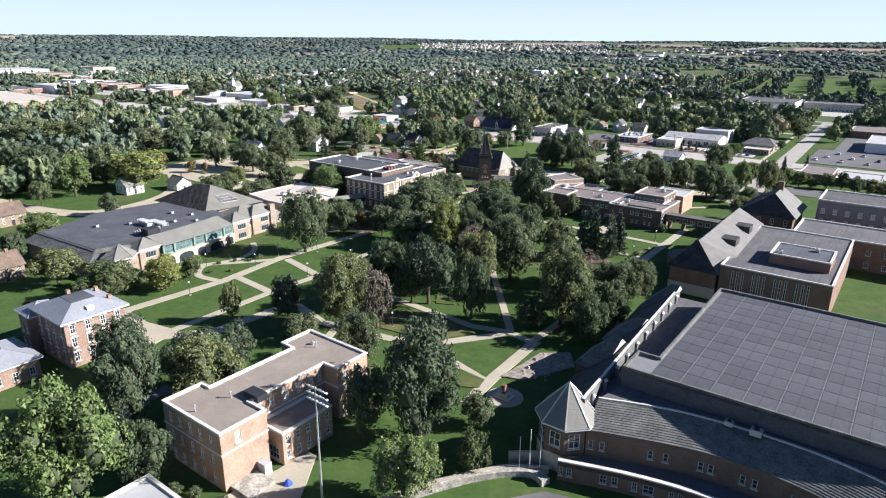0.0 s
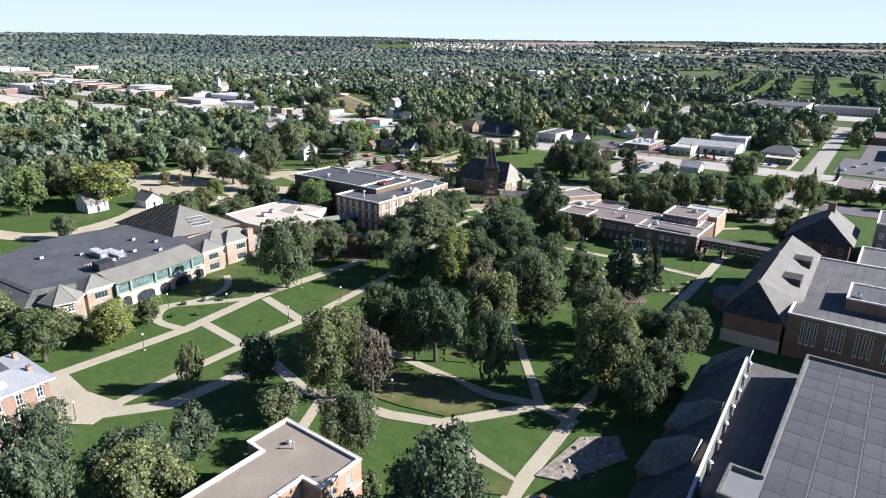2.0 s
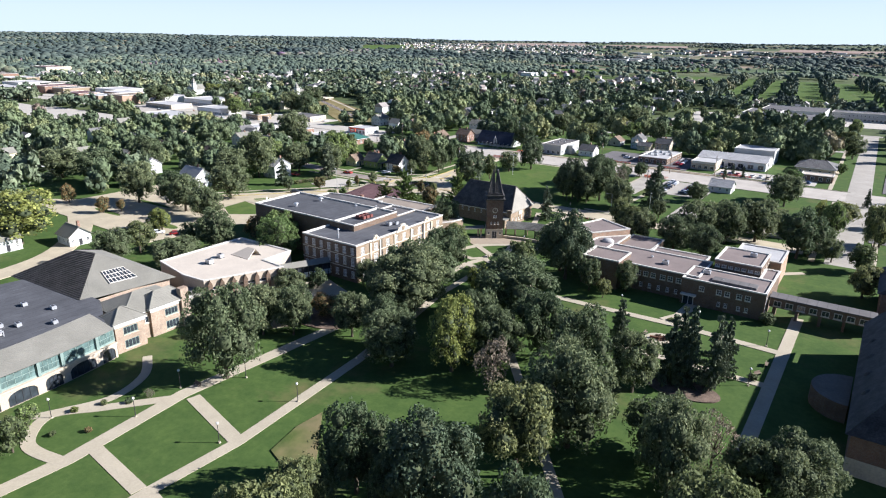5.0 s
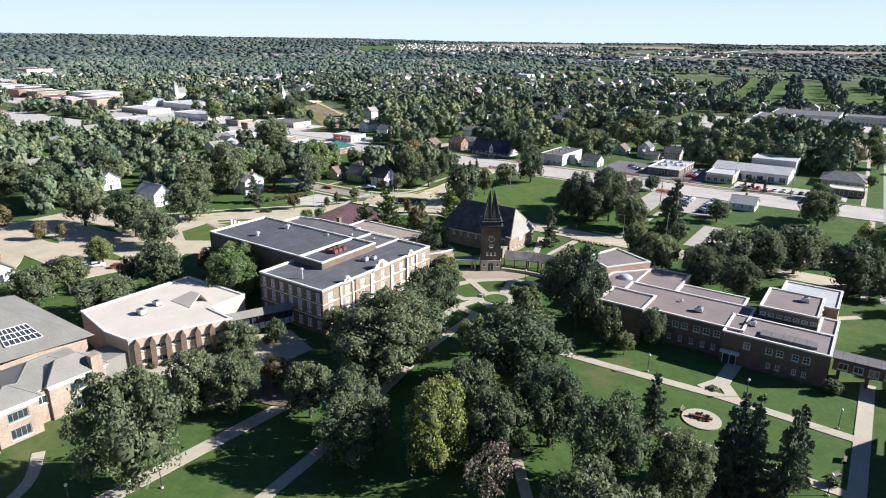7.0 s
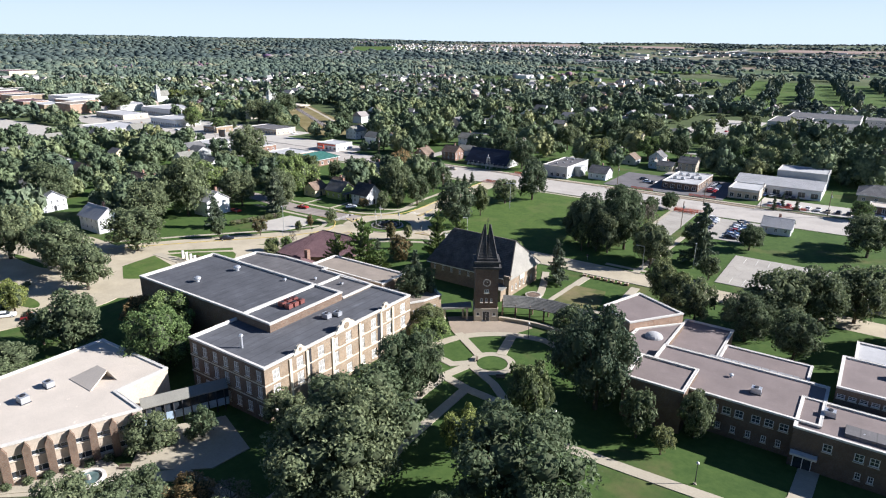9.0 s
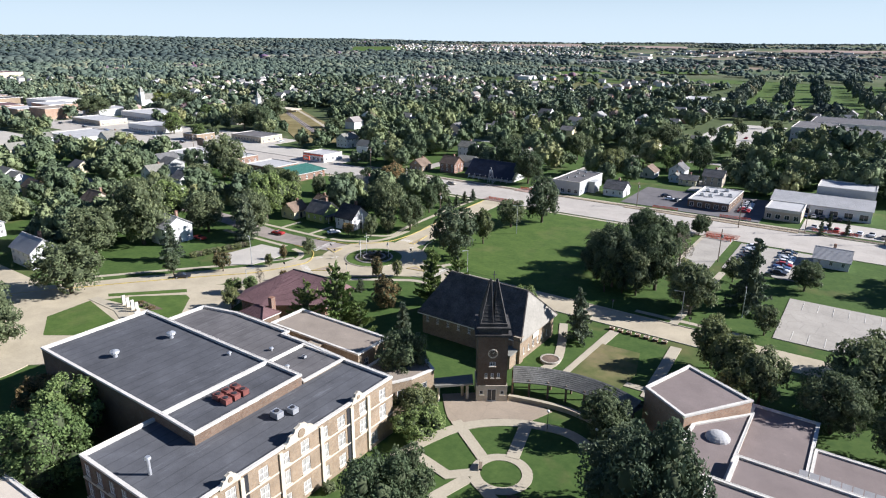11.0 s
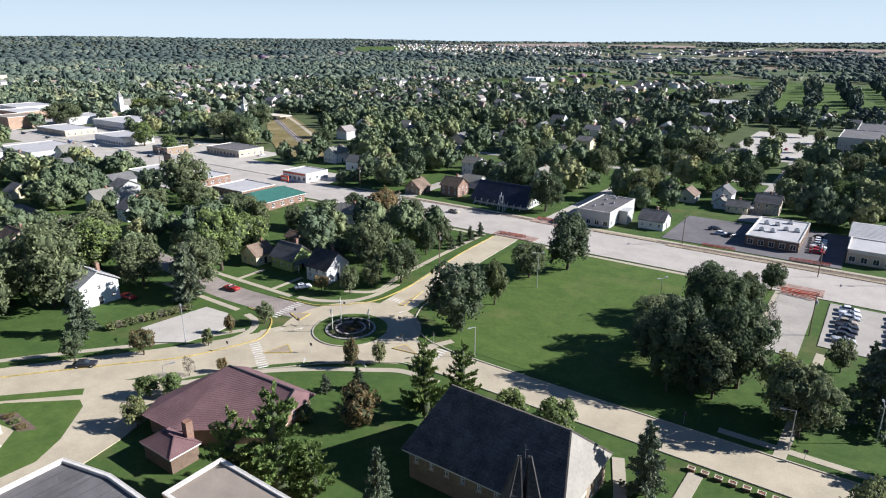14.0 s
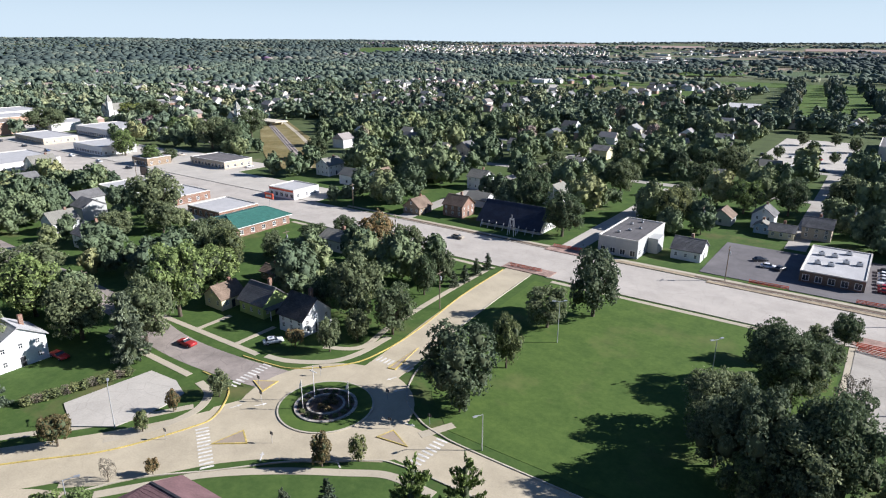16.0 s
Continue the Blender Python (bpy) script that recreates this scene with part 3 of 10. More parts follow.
def rooftop(kind, x, y, z, s=1.0, turn=0, mat="metal"):
    """Roof fixtures: a mushroom vent, a box unit, a pipe."""
    if kind == "vent":
        e = thing("roof_vent", "grey metal mushroom vent on a flat roof", "roof vent", x, y, z, "roof vents")
        bm = bmesh.new()
        tube(bm, (x, y, z - 0.05), (x, y, z + 0.7 * s), 0.35 * s, 0.3 * s, 10)
        part("stem", bm, "metal", e)
        bm = bmesh.new()
        tube(bm, (x, y, z + 0.7 * s), (x, y, z + 0.95 * s), 0.7 * s, 0.62 * s, 12)
        tube(bm, (x, y, z + 0.95 * s), (x, y, z + 1.15 * s), 0.62 * s, 0.15 * s, 12)
        part("hood", bm, "metal", e)
    elif kind == "unit":
        e = thing("air_conditioner", "boxy metal air handling unit on a flat roof", "air conditioner", x, y, z, "roof units")
        part("casing", boxes((x - 0.9 * s, x + 0.9 * s, y - 0.7 * s, y + 0.7 * s, z + 0.12, z + 1.2 * s)), mat, e)
        part("curb", boxes((x - s, x + s, y - 0.8 * s, y + 0.8 * s, z - 0.05, z + 0.12)), "dark_metal", e)
        bm = bmesh.new()
        tube(bm, (x, y, z + 1.2 * s), (x, y, z + 1.35 * s), 0.45 * s, 0.45 * s, 14)
        part("fan_cowl", bm, "dark_metal", e)
    else:
        e = thing("vent_pipe", "upright metal flue pipe on a flat roof", "vent pipe", x, y, z, "flue pipes")
        bm = bmesh.new()
        tube(bm, (x, y, z - 0.05), (x, y, z + 2.2 * s), 0.22 * s, 0.2 * s, 10)
        part("pipe", bm, "metal", e)
        bm = bmesh.new()
        tube(bm, (x, y, z + 2.2 * s), (x, y, z + 2.5 * s), 0.4 * s, 0.3 * s, 10)
        part("cap", bm, "metal", e)
    return e


# ---- ground, roads and paths ----
def land_height(x, y):
    """Flat land, raised far off to fit the horizon in the camera's view; hills in the west."""
    dx, dy = x + 100, y - 150
    r = math.hypot(dx, dy)
    a = math.degrees(math.atan2(dy, dx))
    west = max(0.0, min(1.0, (a - 122) / 30)) if a > 0 else 1.0
    t = max(0.0, min(1.0, (r - 1500) / 3250))
    swell = noise.noise(Vector((x / 800, y / 800, 0))) * 8 * t
    return (t * t * (3 - 2 * t)) * (60 + 16 * west) + swell


def field_mat():
    """Lawn near by; a patchwork of grass, stubble and crops far off."""
    n = Nodes("open_land")
    near = n.ramp(n.noise(0.9, 6, 0.7), [(0.3, (0.050, 0.090, 0.025)), (0.7, (0.078, 0.120, 0.035))])
    near = n.mix(n.ramp(n.noise(0.05, 5, 0.65), [(0.56, (0, 0, 0)), (0.78, (1, 1, 1))]), near, (0.14, 0.122, 0.06))
    near = n.mix(1.0, near, n.ramp(n.noise(0.22, 4), [(0.3, (0.75, 0.8, 0.76)), (0.7, (1.12, 1.08, 1.0))]), "MULTIPLY")
    mp = n.add("ShaderNodeMapping")
    mp.inputs["Scale"].default_value = (0.0022, 0.0042, 1)
    n.link(n.co, mp.inputs["Vector"])
    v = n.add("ShaderNodeTexVoronoi", Scale=1.0)
    n.link(mp.outputs[0], v.inputs["Vector"])
    sep = n.t.nodes.new("ShaderNodeSeparateColor")
    n.link(v.outputs["Color"], sep.inputs[0])
    far = n.ramp(sep.outputs[0], [(0.0, (0.07, 0.10, 0.05)), (0.45, (0.10, 0.13, 0.065)), (0.65, (0.17, 0.16, 0.10)), (0.85, (0.27, 0.20, 0.155)), (1.0, (0.09, 0.13, 0.055))])
    ln = n.t.nodes.new("ShaderNodeVectorMath")
    ln.operation = "LENGTH"
    n.link(n.co, ln.inputs[0])
    mr = n.t.nodes.new("ShaderNodeMapRange")
    for k, val in zip((1, 2, 3, 4), (1500, 1700, 0, 1)):
        mr.inputs[k].default_value = val
    n.link(ln.outputs["Value"], mr.inputs[0])
    floor = n.ramp(n.noise(0.06, 5), [(0.3, (0.060, 0.078, 0.034)), (0.58, (0.085, 0.108, 0.044)), (0.75, (0.16, 0.15, 0.09))])
    md = n.t.nodes.new("ShaderNodeMapRange")
    for k, val in zip((1, 2, 3, 4), (560, 640, 0, 1)):
        md.inputs[k].default_value = val
    n.link(ln.outputs["Value"], md.inputs[0])
    near = n.mix(md.outputs[0], near, floor)
    n.bump(n.noise(5.0, 3), 0.4, 0.05)
    return n.done(n.mix(mr.outputs[0], near, far), 0.9, spec=0.1)


def ground():
    bm = bmesh.new()
    radii = [0, 60, 120, 200, 300, 420, 560, 720, 900, 1100, 1300, 1500, 1700, 1900, 2100, 2350, 2600, 2900, 3200, 3500, 3800, 4100, 4400, 4700]
    n = 120
    rows = []
    for r in radii:
        rows.append([bm.verts.new((-100 + r * math.cos(2 * math.pi * k / n), 150 + r * math.sin(2 * math.pi * k / n), land_height(-100 + r * math.cos(2 * math.pi * k / n), 150 + r * math.sin(2 * math.pi * k / n)))) for k in range(n if r else 1)])
    for k in range(n):
        bm.faces.new((rows[0][0], rows[1][k], rows[1][(k + 1) % n]))
    for a, b in zip(rows[1:], rows[2:]):
        for k in range(n):
            bm.faces.new((a[k], b[k], b[(k + 1) % n], a[(k + 1) % n]))
    return fixed("ground", bm, field_mat(), "mown lawn, far fields and low hills, raised towards the horizon", "ground", smooth=True)


ground()
LAYER = [0.02]


def paved(name, pts, mat, label, lift=None, category=""):
    """A thin paved area; each lies a little above the one before."""
    LAYER[0] += 0.0018
    z = lift or LAYER[0]
    return fixed(name, prism(bmesh.new(), pts, -0.3, z), mat, label, category)


def paved_strip(name, line, width, mat, label, category=""):
    LAYER[0] += 0.0018
    for (xa, ya), (xb, yb) in zip(line, line[1:]):
        block(xa, xb, ya, yb, width / 2 + 1)
    return fixed(name, strip(bmesh.new(), line, width, -0.3, LAYER[0]), mat, label, category)


def kerb(line, mat="kerb", label="low concrete kerb along a road", w=0.28, h=0.17):
    return fixed("kerb", strip(bmesh.new(), line, w, -0.2, h), mat, label, "kerb")


# the avenue and the streets
paved_strip("road", [(-900, 393), (-330, 393), (-60, 393.5), (400, 394)], 24, "avenue", "wide worn pale concrete avenue", "road")
for yy, lab in ((380.6, "pale kerb along the avenue"), (405.6, "pale kerb along the avenue")):
    kerb([(-225 if yy < 390 else -226, yy), (-60, yy + 0.6)], "kerb", lab)
kerb([(-330, 405.4), (-236, 405.4)])
kerb([(-330, 380.8), (-240, 380.8)])
paved_strip("road", curve_line([(-227.0, 309), (-228.2, 322), (-230.4, 338), (-233.2, 364), (-233.8, 384)]), 9.0, "concrete", "pale concrete street from the roundabout to the avenue", "road")
paved_strip("road", [(-231, 404), (-230, 520)], 7.5, "lot", "side street beyond the avenue", "road")
paved_strip("road", [(-212, 294.3), (-195, 294.3), (-100, 294.6), (-66, 294.6)], 9.0, "concrete", "pale concrete street between lawns", "road")
paved_strip("road", curve_line([(-236, 281), (-246, 264), (-262, 243), (-285, 213), (-318, 180), (-370, 150), (-430, 130)]), 12.5, "concrete", "pale concrete street curving off the roundabout", "road")
paved_strip("road", curve_line([(-240, 296), (-256, 293.5), (-275, 293), (-310, 297), (-420, 300)]), 8.0, "old_asphalt", "patched old asphalt street", "road")
paved_strip("road", [(-54.5, 284), (-56, 381), (-60, 560), (-62, 641)], 9.5, "street", "long straight pale street lined with trees", "road")
paved("road", arc(-227, 294.6, 16.6, 0, 360, 48)[:-1], "concrete", "pale concrete roundabout carriageway")
paved("road", [(-243.6, 254.2), (-240, 257.3), (-237.1, 260.6), (-230.2, 270.5), (-228.6, 272.5), (-224.8, 276.4), (-217.5, 281.7), (-207.6, 287.9), (-206.2, 290), (-215, 292), (-227, 294.6), (-240, 290), (-243.7, 282), (-240.9, 275.8), (-243.9, 268.6), (-250.5, 259.2)], "concrete", "pale concrete approach to the roundabout")
block(-246, -208, 276, 313, 0)
# roundabout island: kerb, grass ring, stone ring, planting bed
fixed("kerb", ring(bmesh.new(), arc(-227, 294.6, 9.0, 0, 360, 48)[:-1], 0.35, -0.1, 0.20), "kerb", "round pale kerb of the roundabout island", "kerb")
fixed("lawn", prism(bmesh.new(), arc(-227, 294.6, 8.66, 0, 360, 48)[:-1], -0.1, 0.22), "lawn", "round grass ring of the roundabout island", "lawn")
fixed("planter_edge", ring(bmesh.new(), arc(-227, 294.6, 5.9, 0, 360, 40)[:-1], 0.55, 0.0, 0.42), "rubble", "low pale stone ring edging the flower bed", "planter edge")
fixed("flower_bed", prism(bmesh.new(), arc(-227, 294.6, 5.55, 0, 360, 40)[:-1], 0.0, 0.34), "mulch", "mulched flower bed on the roundabout island", "flower bed")
fixed("planter_edge", ring(bmesh.new(), arc(-227, 294.6, 3.6, 0, 360, 40)[:-1], 0.4, 0.3, 0.62), "rubble", "inner pale stone ring of the flower bed", "planter edge")
# splitter islands with yellow kerbs
for pts in ([(-245.6, 292.6), (-240.6, 290.8), (-241.2, 295.4)], [(-234.2, 274.6), (-229.2, 278.4), (-233.0, 280.6)], [(-212.8, 292.6), (-206.6, 293.6), (-211.7, 296.0)], [(-227.0, 312.4), (-225.2, 312.8), (-227.4, 323.5)]):
    fixed("traffic_island", prism(bmesh.new(), inset(pts, 0.25), -0.1, 0.17), "plaza", "small tan triangular traffic island", "traffic island")
    fixed("kerb", ring(bmesh.new(), pts, 0.25, -0.1, 0.19), "yellow", "yellow painted kerb round a traffic island", "kerb")


def crossing(cx, cy, along, n, bar=0.45, length=2.2):
    """White bars across a street."""
    a = Vector(along).normalized()
    c = Vector((-a.y, a.x))
    for k in range(n):
        p = Vector((cx, cy)) + a * (k - (n - 1) / 2) * 1.05
        q = [p + a * i * bar / 2 + c * j * length / 2 for i, j in ((-1, -1), (1, -1), (1, 1), (-1, 1))]
        fixed("road_marking", prism(bmesh.new(), [tuple(v) for v in q], 0.0, LAYER[0] + 0.012), "paint", "white bar of a street crossing", "road marking")


crossing(-234.4, 273.6, (10.8, -6.5), 12)
crossing(-248.0, 293.8, (-0.1, 1), 10)
crossing(-227.0, 314.7, (1, 0), 9)
crossing(-203.0, 294.3, (0, 1), 9)
# arrows and lane dashes
for x, y, t in ((-240.6, 284.6, 70), (-237.2, 287.8, 60), (-224.6, 277.6, 130), (-213.0, 283.6, 150), (-210.5, 299.0, 10), (-223.6, 309.6, 250), (-219.6, 306.8, 230)):
    a, c = Vector((math.cos(radians(t)), math.sin(radians(t)))), Vector((-math.sin(radians(t)), math.cos(radians(t))))
    p = Vector((x, y))
    q = [p - a * 1.2 - c * 0.12, p + a * 0.3 - c * 0.12, p + a * 0.3 - c * 0.4, p + a * 1.2, p + a * 0.3 + c * 0.4, p + a * 0.3 + c * 0.12, p - a * 1.2 + c * 0.12]
    fixed("road_marking", prism(bmesh.new(), [tuple(v) for v in q], 0.0, LAYER[0] + 0.012), "paint", "white lane arrow on the roundabout", "road marking")
# kerbs flaring from the roundabout into the streets
kerb(curve_line([(-256, 298.2), (-248, 299.2), (-242.4, 301.0), (-235.7, 307.6), (-233.0, 314.7), (-233.2, 329.4), (-236.8, 355), (-238.2, 379)]), "yellow", "yellow painted kerb of the roundabout")
kerb(curve_line([(-229.2, 379), (-227.6, 355), (-225.0, 330), (-222.3, 320), (-221.0, 314), (-217.1, 306.4), (-211.4, 302.0), (-205.0, 299.8), (-190, 299.0), (-120, 299.3)]))
kerb(curve_line([(-126, 289.9), (-190, 289.7), (-205, 289.0), (-209.5, 287.0), (-215, 282.6), (-220.3, 278.8), (-227.7, 270.8), (-236, 262.5), (-241.6, 252.6)]))
kerb(curve_line([(-257, 289.0), (-249.5, 288.6), (-245.2, 286.4), (-241.0, 280.4), (-241.2, 275.8), (-246.4, 263.8), (-254.4, 254.4), (-268, 238.0), (-290, 209)]), "yellow", "yellow painted kerb along a curving street")


def walkway(line, width=2.4, label="pale concrete footpath across lawn", mat="path"):
    return paved_strip("pavement", line, width, mat, label, "footpath")


# verge footpaths
walkway([(-330, 378.3), (-241, 378.3)], 1.7, "footpath along the avenue")
walkway([(-222, 378.4), (-152, 379.4)], 1.7, "footpath along the avenue")
walkway([(-330, 408.3), (-236, 408.3)], 1.7, "footpath along the avenue")
walkway([(-224, 408.5), (-120, 409.5)], 1.7, "footpath along the avenue")
walkway(curve_line([(-245.0, 311.5), (-238, 316.5), (-240, 330), (-241.8, 360), (-242, 376)]), 1.6, "footpath beside a street")
walkway(curve_line([(-252, 301.2), (-246, 302.6), (-239, 307.4), (-236.4, 314), (-236.4, 324)]), 1.7, "curved footpath round the roundabout")
walkway(curve_line([(-254, 286), (-248.6, 284.4), (-245.4, 279.4), (-246.2, 272), (-250, 264.6)]), 1.7, "curved footpath round the roundabout")
walkway(curve_line([(-237.6, 256.6), (-232.7, 263.1), (-227.9, 269.5), (-219.8, 276.4), (-210.6, 282.5), (-204.3, 286.1), (-196, 286.6)]), 1.7, "curved footpath round the roundabout")
walkway(curve_line([(-247, 280), (-256, 266), (-272, 246), (-292, 220)]), 1.6, "footpath beside a street")
walkway([(-290, 300), (-254, 300.5)], 1.5, "footpath before houses")
walkway([(-290, 286.5), (-258, 286.5)], 1.5, "footpath beside a street")
walkway([(-262, 300), (-262, 312)], 1.3, "short garden path")
walkway([(-276, 300), (-276, 310)], 1.3, "short garden path")
walkway([(-204, 303.5), (-207, 297.5)], 1.8)
walkway([(-146.5, 302), (-120, 302.2)], 1.6, "footpath beside a street")
walkway([(-136.5, 299), (-134.8, 345)], 2.0)
walkway([(-148.5, 345), (-148.5, 381)], 1.5, "footpath beside a parking bay")

paved_strip("verge", [(-300, 406.6), (-236, 406.6)], 1.6, "mulch", "strip of dug dark earth along the avenue", "verge")
paved_strip("verge", [(-226, 406.9), (-90, 407.6)], 1.6, "mulch", "strip of dug dark earth along the avenue", "verge")
for line in ([(-300, 408), (-304, 470), (-306, 620)], [(-170, 452), (-171, 560), (-174, 700)], [(-420, 522), (-180, 530), (-60, 540)], [(-400, 610), (-180, 604), (-66, 606)], [(-168, 636), (-62, 637), (60, 640)]):
    paved_strip("road", line, 6.5, "street", "quiet town street among trees", "road")
    for (xa, ya), (xb, yb) in zip(line, line[1:]):
        for k in range(14):
            xs, ys = xa + (xb - xa) * k / 13, ya + (yb - ya) * k / 13
            block(xs - 3, xs + 3, ys - 3, ys + 3, 0)

# campus paths
walkway([(-149.5, 66), (-148.3, 84), (-147.6, 99), (-150.5, 121.5), (-147.8, 170)], 3.0)
walkway([(-129.2, 70), (-130.2, 102), (-129.6, 118), (-133, 152), (-140.5, 192)], 2.3)
walkway([(-147.8, 103), (-131.5, 101.5)], 2.4)
walkway([(-148, 122), (-129.5, 118)], 2.6)
walkway(curve_line([(-151, 119), (-158, 110), (-163, 103), (-157, 97), (-148, 98)]), 2.2, "curved concrete footpath round a lawn bed")
walkway(curve_line([(-168, 96), (-163, 105), (-160, 113), (-163, 121), (-170, 126)]), 1.9)
walkway([(-122.5, 103.5), (-119.3, 100.2), (-105, 96.5), (-86, 100), (-77, 103.6), (-66.4, 118)], 2.6)
walkway([(-129.5, 102), (-119, 100)], 2.2)
walkway([(-101.5, 99.4), (-96, 88), (-92, 78)], 2.0)
walkway([(-103, 118.5), (-74.8, 116.9), (-66.4, 119.5), (-58.8, 118.2)], 2.2)
walkway([(-77, 103), (-68.4, 99.8), (-57.8, 97)], 2.2)
walkway([(-58.8, 119), (-57.8, 100), (-56.6, 88)], 2.6)
walkway([(-59.5, 117), (-58.8, 150)], 2.0)
walkway([(-66, 120), (-90, 150), (-112, 178)], 1.8)
walkway([(-148, 68), (-140, 66), (-128, 69), (-121, 78), (-119.3, 100)], 3.2)
paved("pavement", [(-150, 62), (-138, 58), (-126, 66), (-128, 73), (-138, 71), (-148, 72)], "path", "pale concrete forecourt at crossing paths", category="footpath")
walkway(curve_line([(-84, 27), (-92, 33), (-98, 39), (-103, 45), (-106, 54), (-104, 62)]), 3.2, "dark asphalt path behind a dormitory", "asphalt")
walkway([(-120, 208.5), (-106, 208.9), (-83, 210), (-60, 208.8)], 2.3)
walkway([(-83.5, 226), (-84, 216), (-86.5, 211)], 3.0, "concrete path to a doorway")
walkway([(-84, 216), (-80, 209.5)], 2.4, "concrete path to a doorway")
walkway([(-95, 190.8), (-78, 191.5), (-60, 191.5)], 2.1)
walkway([(-59.6, 165), (-59.8, 232)], 2.6)
fixed("patio", prism(bmesh.new(), arc(-84.0, 199.6, 3.4, 0, 360, 28)[:-1], -0.2, 0.2), "path", "round pale concrete patio", "patio")
# the round plaza by the bell tower
paved("pavement", curve_line([(-163.6, 240.6), (-156.4, 233.6), (-151.3, 239.0), (-145.4, 242.4)]) + curve_line([(-143.6, 247.2), (-150, 247.9), (-156, 246.6), (-163.6, 240.6)])[:-1], "plaza", "broad curved concrete plaza", category="plaza")
walkway(curve_line([(-158.8, 220), (-157.4, 226.5), (-154.6, 233.6), (-149.6, 238.8), (-144, 241.6), (-138, 242.6), (-132.5, 240.5)]), 2.2, "curved concrete footpath round a lawn")
fixed("pavement", ring(bmesh.new(), arc(-142.6, 226.6, 5.0, 0, 360, 32)[:-1], 1.7, -0.2, 0.078), "path", "ring shaped concrete footpath", "footpath")
walkway([(-156.4, 234.6), (-146.8, 228.2)], 2.0)
walkway([(-145.9, 242.0), (-143.0, 231.0)], 2.2)
walkway([(-156.5, 222.8), (-149.3, 221.4), (-146.6, 224.0)], 1.9)
walkway([(-146.2, 222.8), (-148.0, 216.2), (-147.4, 204), (-147.8, 168)], 2.1)
walkway([(-148.2, 216.4), (-141.3, 214.7), (-131.6, 214.0), (-119, 209.2)], 2.1)
walkway([(-145.4, 223.0), (-138, 219.4), (-132, 214.4)], 1.8)
walkway([(-140.5, 192), (-141.5, 214)], 2.0)
walkway([(-62.8, 284), (-63.4, 330), (-64.2, 380)], 1.8, "pale footpath beside a street")
walkway([(-63, 270), (-72, 262), (-80, 255)], 2.0)
walkway([(-46.5, 284), (-47.2, 340), (-48.0, 380)], 1.8, "pale footpath beside a street")
walkway([(-68.5, 406), (-70, 480), (-72, 560)], 1.8, "pale footpath beside a street")
# lawn and path south of the church
walkway([(-147.4, 262), (-146.5, 287)], 2.2)
walkway([(-147.5, 264.2), (-132, 265)], 1.8)
walkway([(-132.3, 287), (-131, 262)], 2.4)
walkway(curve_line([(-158, 284), (-154, 274), (-151.5, 266), (-152, 261)]), 2.0)
paved("dirt_patch", [(-147, 262), (-136.4, 261.5), (-135.6, 270), (-138, 279.5), (-146.4, 279)], "worn_grass", "worn dry patch of grass", category="ground")
# car parks
def strip_poly(pts, width):
    """The outline of a band along a smooth line."""
    line = curve_line(pts, 5)
    left, right = [], []
    for k in range(len(line)):
        a, b = Vector(line[max(0, k - 1)]), Vector(line[min(len(line) - 1, k + 1)])
        d = (b - a).normalized() * width / 2
        left.append((line[k][0] - d.y, line[k][1] + d.x))
        right.append((line[k][0] + d.y, line[k][1] - d.x))
    return right + left[::-1]


LOTS = ((-320, -243, 170, 224, "concrete", "pale concrete car park"), (-148, -139, 340, 380.5, "street", "asphalt parking bay"), (-136, -112, 349, 379, "street", "worn asphalt car park"), (-115.5, -66, 305, 334, "street", "worn asphalt car park"), (-190, -166, 412, 448, "asphalt", "asphalt car park"), (-166, -136, 411, 452, "asphalt", "asphalt car park beside a shop"), (-122, -75, 410, 428, "lot", "pale concrete forecourt"), (-49, 30, 318, 334, "asphalt", "asphalt car park"))
for x0, x1, y0, y1, m, lab in LOTS:
    paved("car_park", rect(x0, x1, y0, y1), m, lab, category="car park")
    block(x0, x1, y0, y1, 1)
paved("car_park", [(-267.5, 266.2), (-258.6, 263.4), (-252.4, 267.8), (-251.4, 273), (-251.4, 277), (-252.4, 281.6), (-258, 283.5), (-265.8, 282.9)], "lot", "pale concrete parking pad", category="car park")
paved("car_park", curve_line([(-318, 178), (-285, 192), (-268, 205), (-258, 222), (-248, 214), (-239, 196), (-243, 172)]) , "concrete", "pale concrete car park with grass islands", category="car park")
paved("driveway", [(-272, 226), (-262, 240), (-246, 252), (-240.5, 255.0), (-233.5, 252.0), (-229.0, 240), (-226, 226), (-228, 210), (-240, 200), (-258, 206)], "concrete", "pale concrete driveway round a lawn", category="driveway")
paved("driveway", strip_poly([(-330, 92), (-290, 97), (-264, 103), (-251, 111), (-248, 126), (-255, 146), (-274, 163), (-300, 176)], 8.0), "concrete", "pale concrete drive behind the student centre", category="driveway")
block(-300, -243, 92, 150, 0)
paved("pavement", [(-178.0, 172.2), (-171.6, 181.6), (-160.4, 177.8), (-161.0, 171), (-165.0, 167.6), (-171.6, 163.6), (-175, 167)], "path", "pale concrete court between buildings", category="plaza")
walkway(curve_line([(-186.4, 147.2), (-181, 151), (-176.4, 155), (-172, 160), (-168, 165)]), 4.0, "broad concrete walk before a hall")
paved("lawn", [(-261.2, 227.9), (-246.4, 230.4), (-239.4, 223.5), (-234.4, 222.9), (-234.1, 228.5), (-237.3, 233.9), (-244.4, 241.2), (-247.2, 242.0), (-257.4, 233.2)], "lawn", "triangular lawn beside a driveway", category="lawn")
paved("lawn", [(-263.6, 225.2), (-242.2, 221.6), (-243.5, 214.5), (-252, 208.5), (-262, 214)], "lawn", "triangular lawn beside a driveway", category="lawn")
